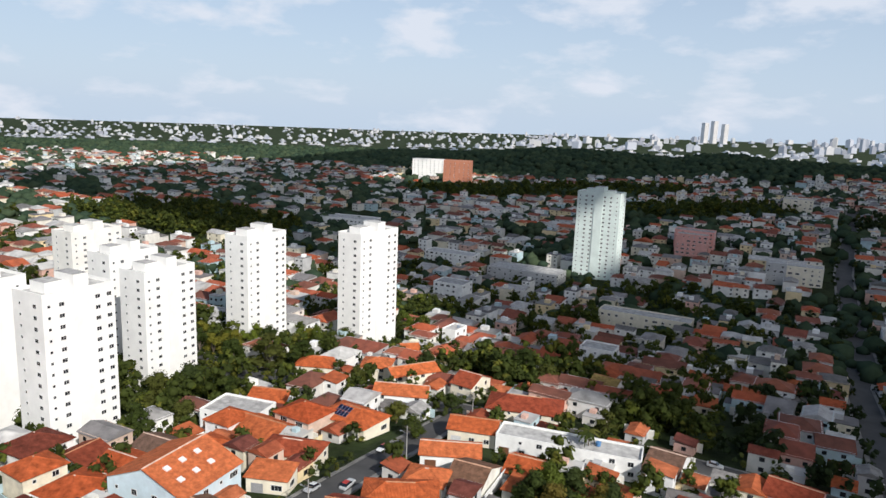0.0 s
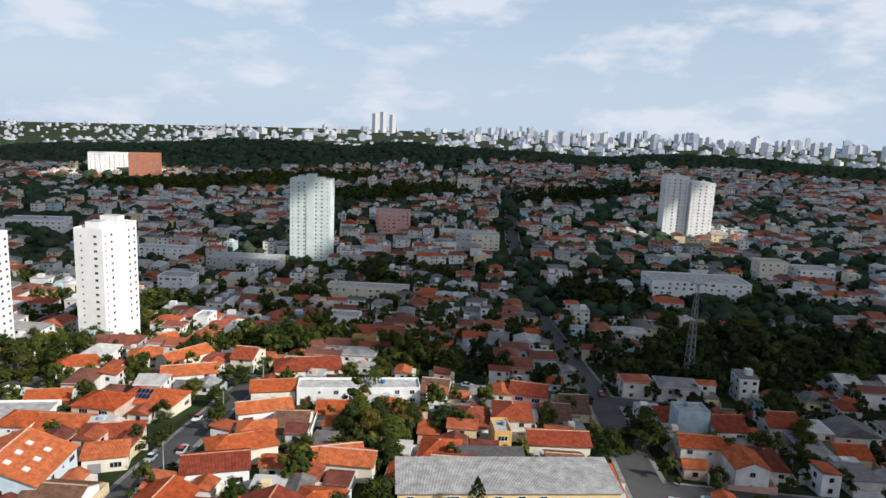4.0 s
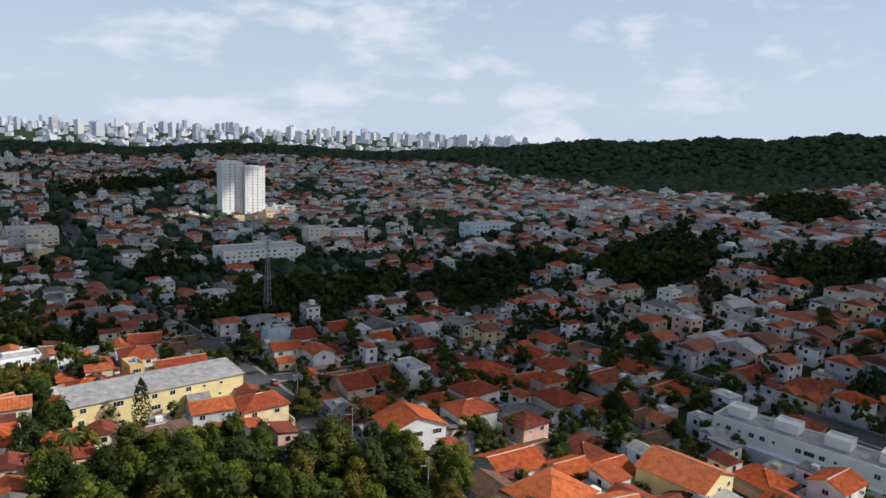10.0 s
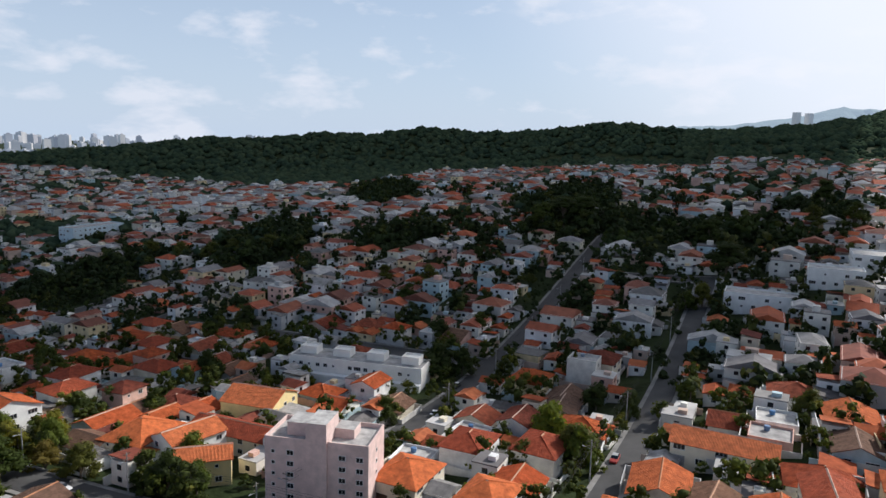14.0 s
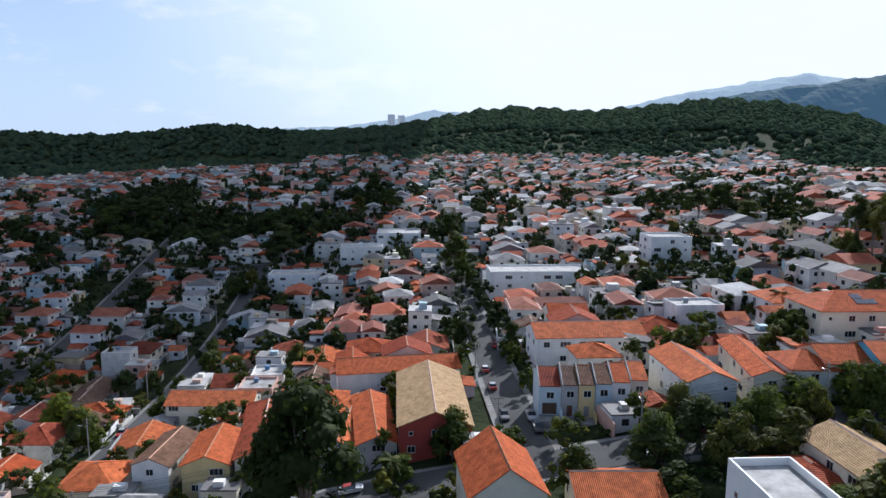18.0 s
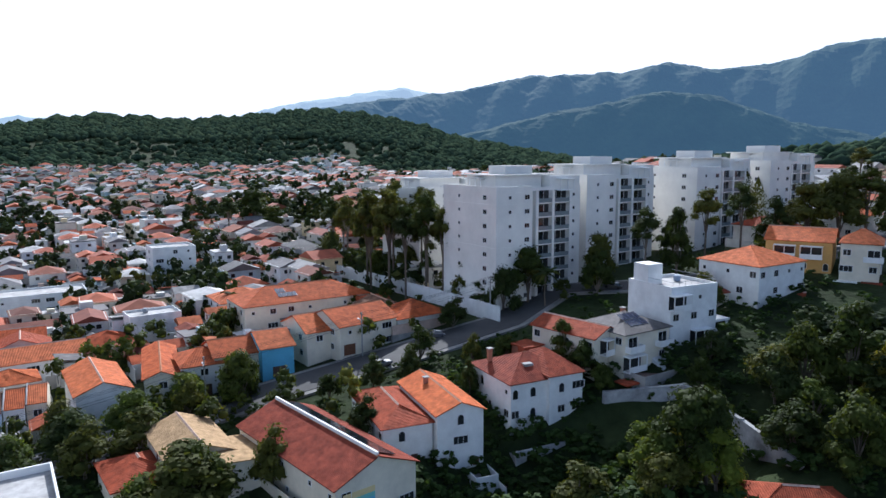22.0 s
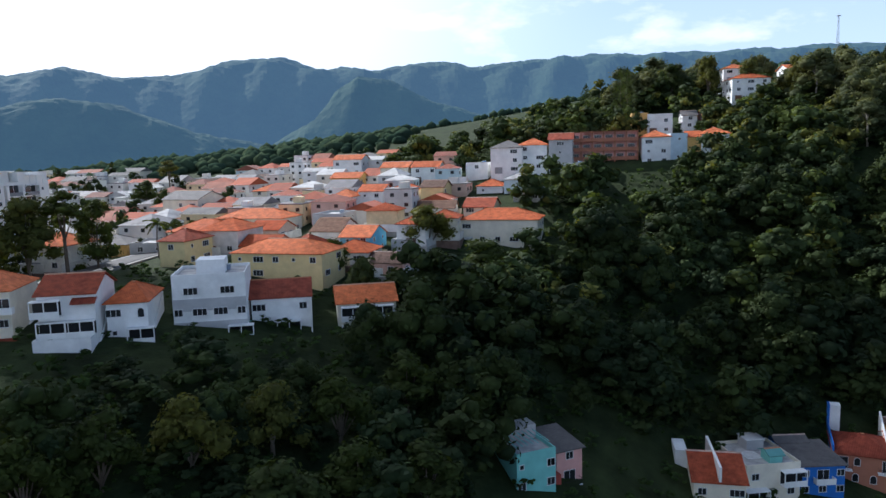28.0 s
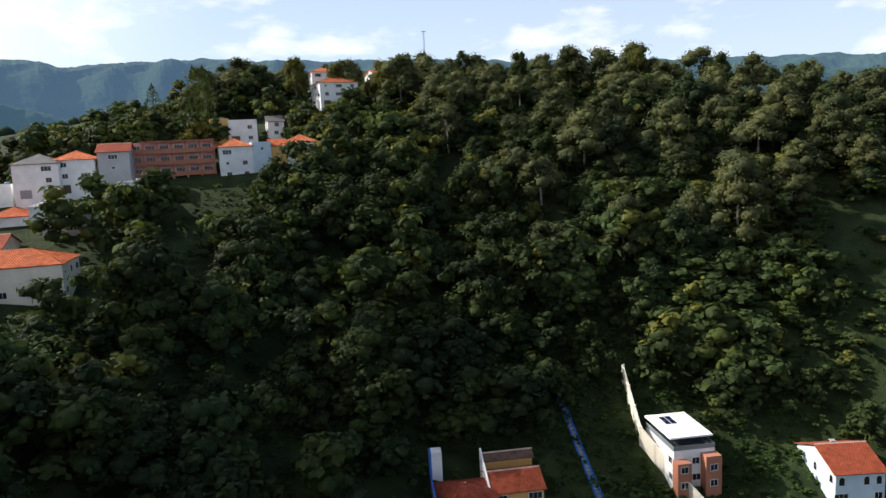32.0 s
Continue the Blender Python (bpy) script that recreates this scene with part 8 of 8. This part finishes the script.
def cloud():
    """An added, unseen sheet: it shades the town beyond the avenue and behind the towers, with a ragged rim, and the
    ravine.
    """
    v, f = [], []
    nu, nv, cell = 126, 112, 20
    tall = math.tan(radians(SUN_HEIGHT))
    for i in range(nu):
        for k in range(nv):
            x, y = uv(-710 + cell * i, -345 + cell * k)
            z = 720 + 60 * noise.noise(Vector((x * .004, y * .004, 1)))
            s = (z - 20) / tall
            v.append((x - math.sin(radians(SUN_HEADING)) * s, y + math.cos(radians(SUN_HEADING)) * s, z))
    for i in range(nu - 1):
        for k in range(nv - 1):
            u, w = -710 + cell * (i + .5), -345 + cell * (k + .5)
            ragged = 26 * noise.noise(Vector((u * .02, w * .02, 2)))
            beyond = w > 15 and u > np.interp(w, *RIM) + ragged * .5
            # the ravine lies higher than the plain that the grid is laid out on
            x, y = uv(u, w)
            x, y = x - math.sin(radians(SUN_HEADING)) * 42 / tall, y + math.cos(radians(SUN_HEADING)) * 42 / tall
            # an added patch of the sheet shades the ravine floor
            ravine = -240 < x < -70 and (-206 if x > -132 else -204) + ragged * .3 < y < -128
            # holes in the sheet keep the tall far blocks sunlit
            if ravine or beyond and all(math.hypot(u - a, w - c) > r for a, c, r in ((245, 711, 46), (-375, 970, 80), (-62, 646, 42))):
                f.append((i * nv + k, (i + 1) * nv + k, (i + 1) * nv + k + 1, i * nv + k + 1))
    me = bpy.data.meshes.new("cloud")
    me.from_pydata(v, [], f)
    m = bpy.data.materials.new("cloud_shade")
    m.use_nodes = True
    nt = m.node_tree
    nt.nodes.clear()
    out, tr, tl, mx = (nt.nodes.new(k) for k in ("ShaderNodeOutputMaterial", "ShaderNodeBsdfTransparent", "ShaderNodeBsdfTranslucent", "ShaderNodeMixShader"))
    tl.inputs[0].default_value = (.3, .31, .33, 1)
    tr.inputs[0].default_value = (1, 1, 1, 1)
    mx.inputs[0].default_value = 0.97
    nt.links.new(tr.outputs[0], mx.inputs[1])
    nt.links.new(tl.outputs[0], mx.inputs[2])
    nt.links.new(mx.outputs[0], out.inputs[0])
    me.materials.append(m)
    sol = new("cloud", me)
    tagged(sol, "broad ragged cloud added out of view to shade town and ravine", "cloud", kind="structure")


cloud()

# ---------------- cars and poles ----------------
def car_master():
    b = Build()
    # body in cross-sections from tail to nose
    prof = [(-2.1, .45, .8, .78), (-2.0, .35, .95, .84), (-1.2, .3, 1.0, .86), (1.0, .3, .95, .86), (1.9, .35, .8, .82), (2.1, .45, .65, .74)]
    rows = []
    for x, lo, hi, hw in prof:
        rows.append([(x, -hw, lo), (x, -hw, hi - .12), (x, -hw + .1, hi), (x, hw - .1, hi), (x, hw, hi - .12), (x, hw, lo)])
    n = len(b.v)
    for r in rows:
        b.v += r
    for i in range(len(rows) - 1):
        for k in range(6):
            j = (k + 1) % 6
            b.f.append((n + i * 6 + k, n + i * 6 + j, n + (i + 1) * 6 + j, n + (i + 1) * 6 + k)[::-1])
            b.m.append(0)
    b.f += [tuple(n + k for k in range(6)), tuple(n + 30 + k for k in reversed(range(6)))]
    b.m += [0, 0]
    root = new("car", b.mesh("body", [car_paint]))
    c = Build()
    c.solid([(-1.7, -.8, .92), (.9, -.8, .92), (.9, .8, .92), (-1.7, .8, .92), (-1.2, -.62, 1.42), (.2, -.62, 1.42), (.2, .62, 1.42), (-1.2, .62, 1.42)],
            [(4, 5, 6, 7), (0, 1, 5, 4), (1, 2, 6, 5), (2, 3, 7, 6), (3, 0, 4, 7)])
    part("cabin_glass", c.mesh("cabin_glass", [glass_dark]), root)
    c = Build()
    c.box(-1.18, -.6, 1.424, .18, .6, 1.47)
    part("roof", c.mesh("roof", [car_paint]), root)
    w = Build()
    w.tube((0, -.1, 0), (0, .1, 0), .31, .31, 12)
    w = w.mesh("wheel", [rubber])
    for x in (-1.3, 1.3):
        for y in (-.78, .78):
            part("wheel", w, root, pose(x, y, .31))
    return root


CAR_SPOTS = [(98, 150), (95, 125), (101.5, 182), (95, 215), (104.5, 260), (101, 300), (94.8, 60), (102.5, 36), (98, 3), (103, -12), (92.5, -60), (98.5, -70), (87, -120), (92, -135),
             (120, 103.5), (133, 108.5), (152, 103.5), (180, 103.5), (205, 108.5), (240, 103.5), (111, 108.8), (126, 43.5), (160, 48.5), (112, -45.5), (121, -40.6), (139, -40.6),
             (152, -40.6), (118, -45.4), (170, -45.4), (190, -40.6), (-12.5, 200), (-7.5, 212), (-12.5, 228), (-7.5, 247), (-12.5, 262), (-7.5, 268), (-12.5, 290), (-7.4, 160),
             (140, 266.5), (160, 271.5), (185, 268), (210, 274.5), (105, 340), (60, 337), (130, -168), (160, -162), (150, -166), (84, -178), (74, -187), (68, -200)]


def cars():
    rnd = random.Random(6)
    master = car_master()
    tagged(master, "small car parked at the kerb", "car", "parked cars")
    for u, v in CAR_SPOTS:
        best, ang = 1e9, 0
        for pts, width in STREETS:
            for (u0, v0), (u1, v1) in zip(pts, pts[1:]):
                l2 = (u1 - u0) ** 2 + (v1 - v0) ** 2
                s = min(1, max(0, ((u - u0) * (u1 - u0) + (v - v0) * (v1 - v0)) / l2))
                q = math.hypot(u - u0 - s * (u1 - u0), v - v0 - s * (v1 - v0))
                if q < best:
                    best, ang = q, math.degrees(math.atan2(v1 - v0, u1 - u0))
        x, y = uv(u, v)
        a = radians(ang - 28)
        tilt = math.degrees(math.atan2(ground_at(x + 2 * math.cos(a), y + 2 * math.sin(a)) - ground_at(x - 2 * math.cos(a), y - 2 * math.sin(a)), 4))
        copy_thing(master, pose(x, y, ground_at(x, y) + .52, 0, 0, ang - 28 + rnd.choice((0, 180))) @ pose(0, 0, 0, 0, -tilt, 0))
    drop([master])


cars()


def poles():
    """Concrete street poles with crossarms, and the cables between them."""
    post = Build()
    post.tube((0, 0, -1), (0, 0, 9), .17, .11, 7)
    post = post.mesh("post", [concrete])
    arm = Build()
    arm.box(-.9, -.06, -.06, .9, .06, .06)
    arm = arm.mesh("crossarm", [bark])
    lamp = Build()
    lamp.tube((0, 0, 0), (1.5, 0, .35), .04, .035, 5)
    lamp.box(1.4, -.12, .28, 2.0, .12, .42)
    lamp = lamp.mesh("lamp_arm", [steel])
    lines = [((103.6, 0), (103.6, 240), 32), ((110, 101), (330, 101), 33), ((110, -37.8), (300, -37.8), 32), ((-4.6, 140), (-4.6, 325), 31), ((99, -60), (93, -150), 30),
             ((110, 51.2), (300, 51.2), 33)]
    for (u0, v0), (u1, v1), gap in lines:
        n = int(math.hypot(u1 - u0, v1 - v0) / gap)
        turn = math.degrees(math.atan2(v1 - v0, u1 - u0)) - 28
        tops = []
        for k in range(n + 1):
            x, y = uv(u0 + (u1 - u0) * k / n, v0 + (v1 - v0) * k / n)
            g = ground_at(x, y) + .4
            root = new("street_pole", post)
            root.matrix_basis = pose(x, y, g, 0, 0, turn)
            tagged(root, "grey concrete street pole carrying cables", "street pole", "street poles")
            part("crossarm", arm, root, pose(0, 0, 8.6, 0, 0, 90))
            part("crossarm", arm, root, pose(0, 0, 7.6, 0, 0, 90))
            part("lamp_arm", lamp, root, pose(0, 0, 7.0, 0, 0, 90))
            tops.append(Vector((x, y, g)))
        side = Vector((-math.sin(radians(turn)), math.cos(radians(turn)), 0))
        for p, q in zip(tops, tops[1:]):
            for off, z in ((-.8, 8.7), (0, 8.7), (.8, 8.7), (.1, 7.6), (-.1, 7.2)):
                c = bpy.data.curves.new("cable", "CURVE")
                c.dimensions, c.bevel_depth, c.bevel_resolution = "3D", .022, 0
                sp = c.splines.new("POLY")
                sp.points.add(6)
                for j in range(7):
                    t = j / 6
                    w = p.lerp(q, t) + side * off + Vector((0, 0, z - 2.4 * t * (1 - t)))
                    sp.points[j].co = (*w, 1)
                c.materials.append(rubber)
                tagged(new("cable", c), "black overhead cable between street poles", "cable", "overhead cables")


poles()
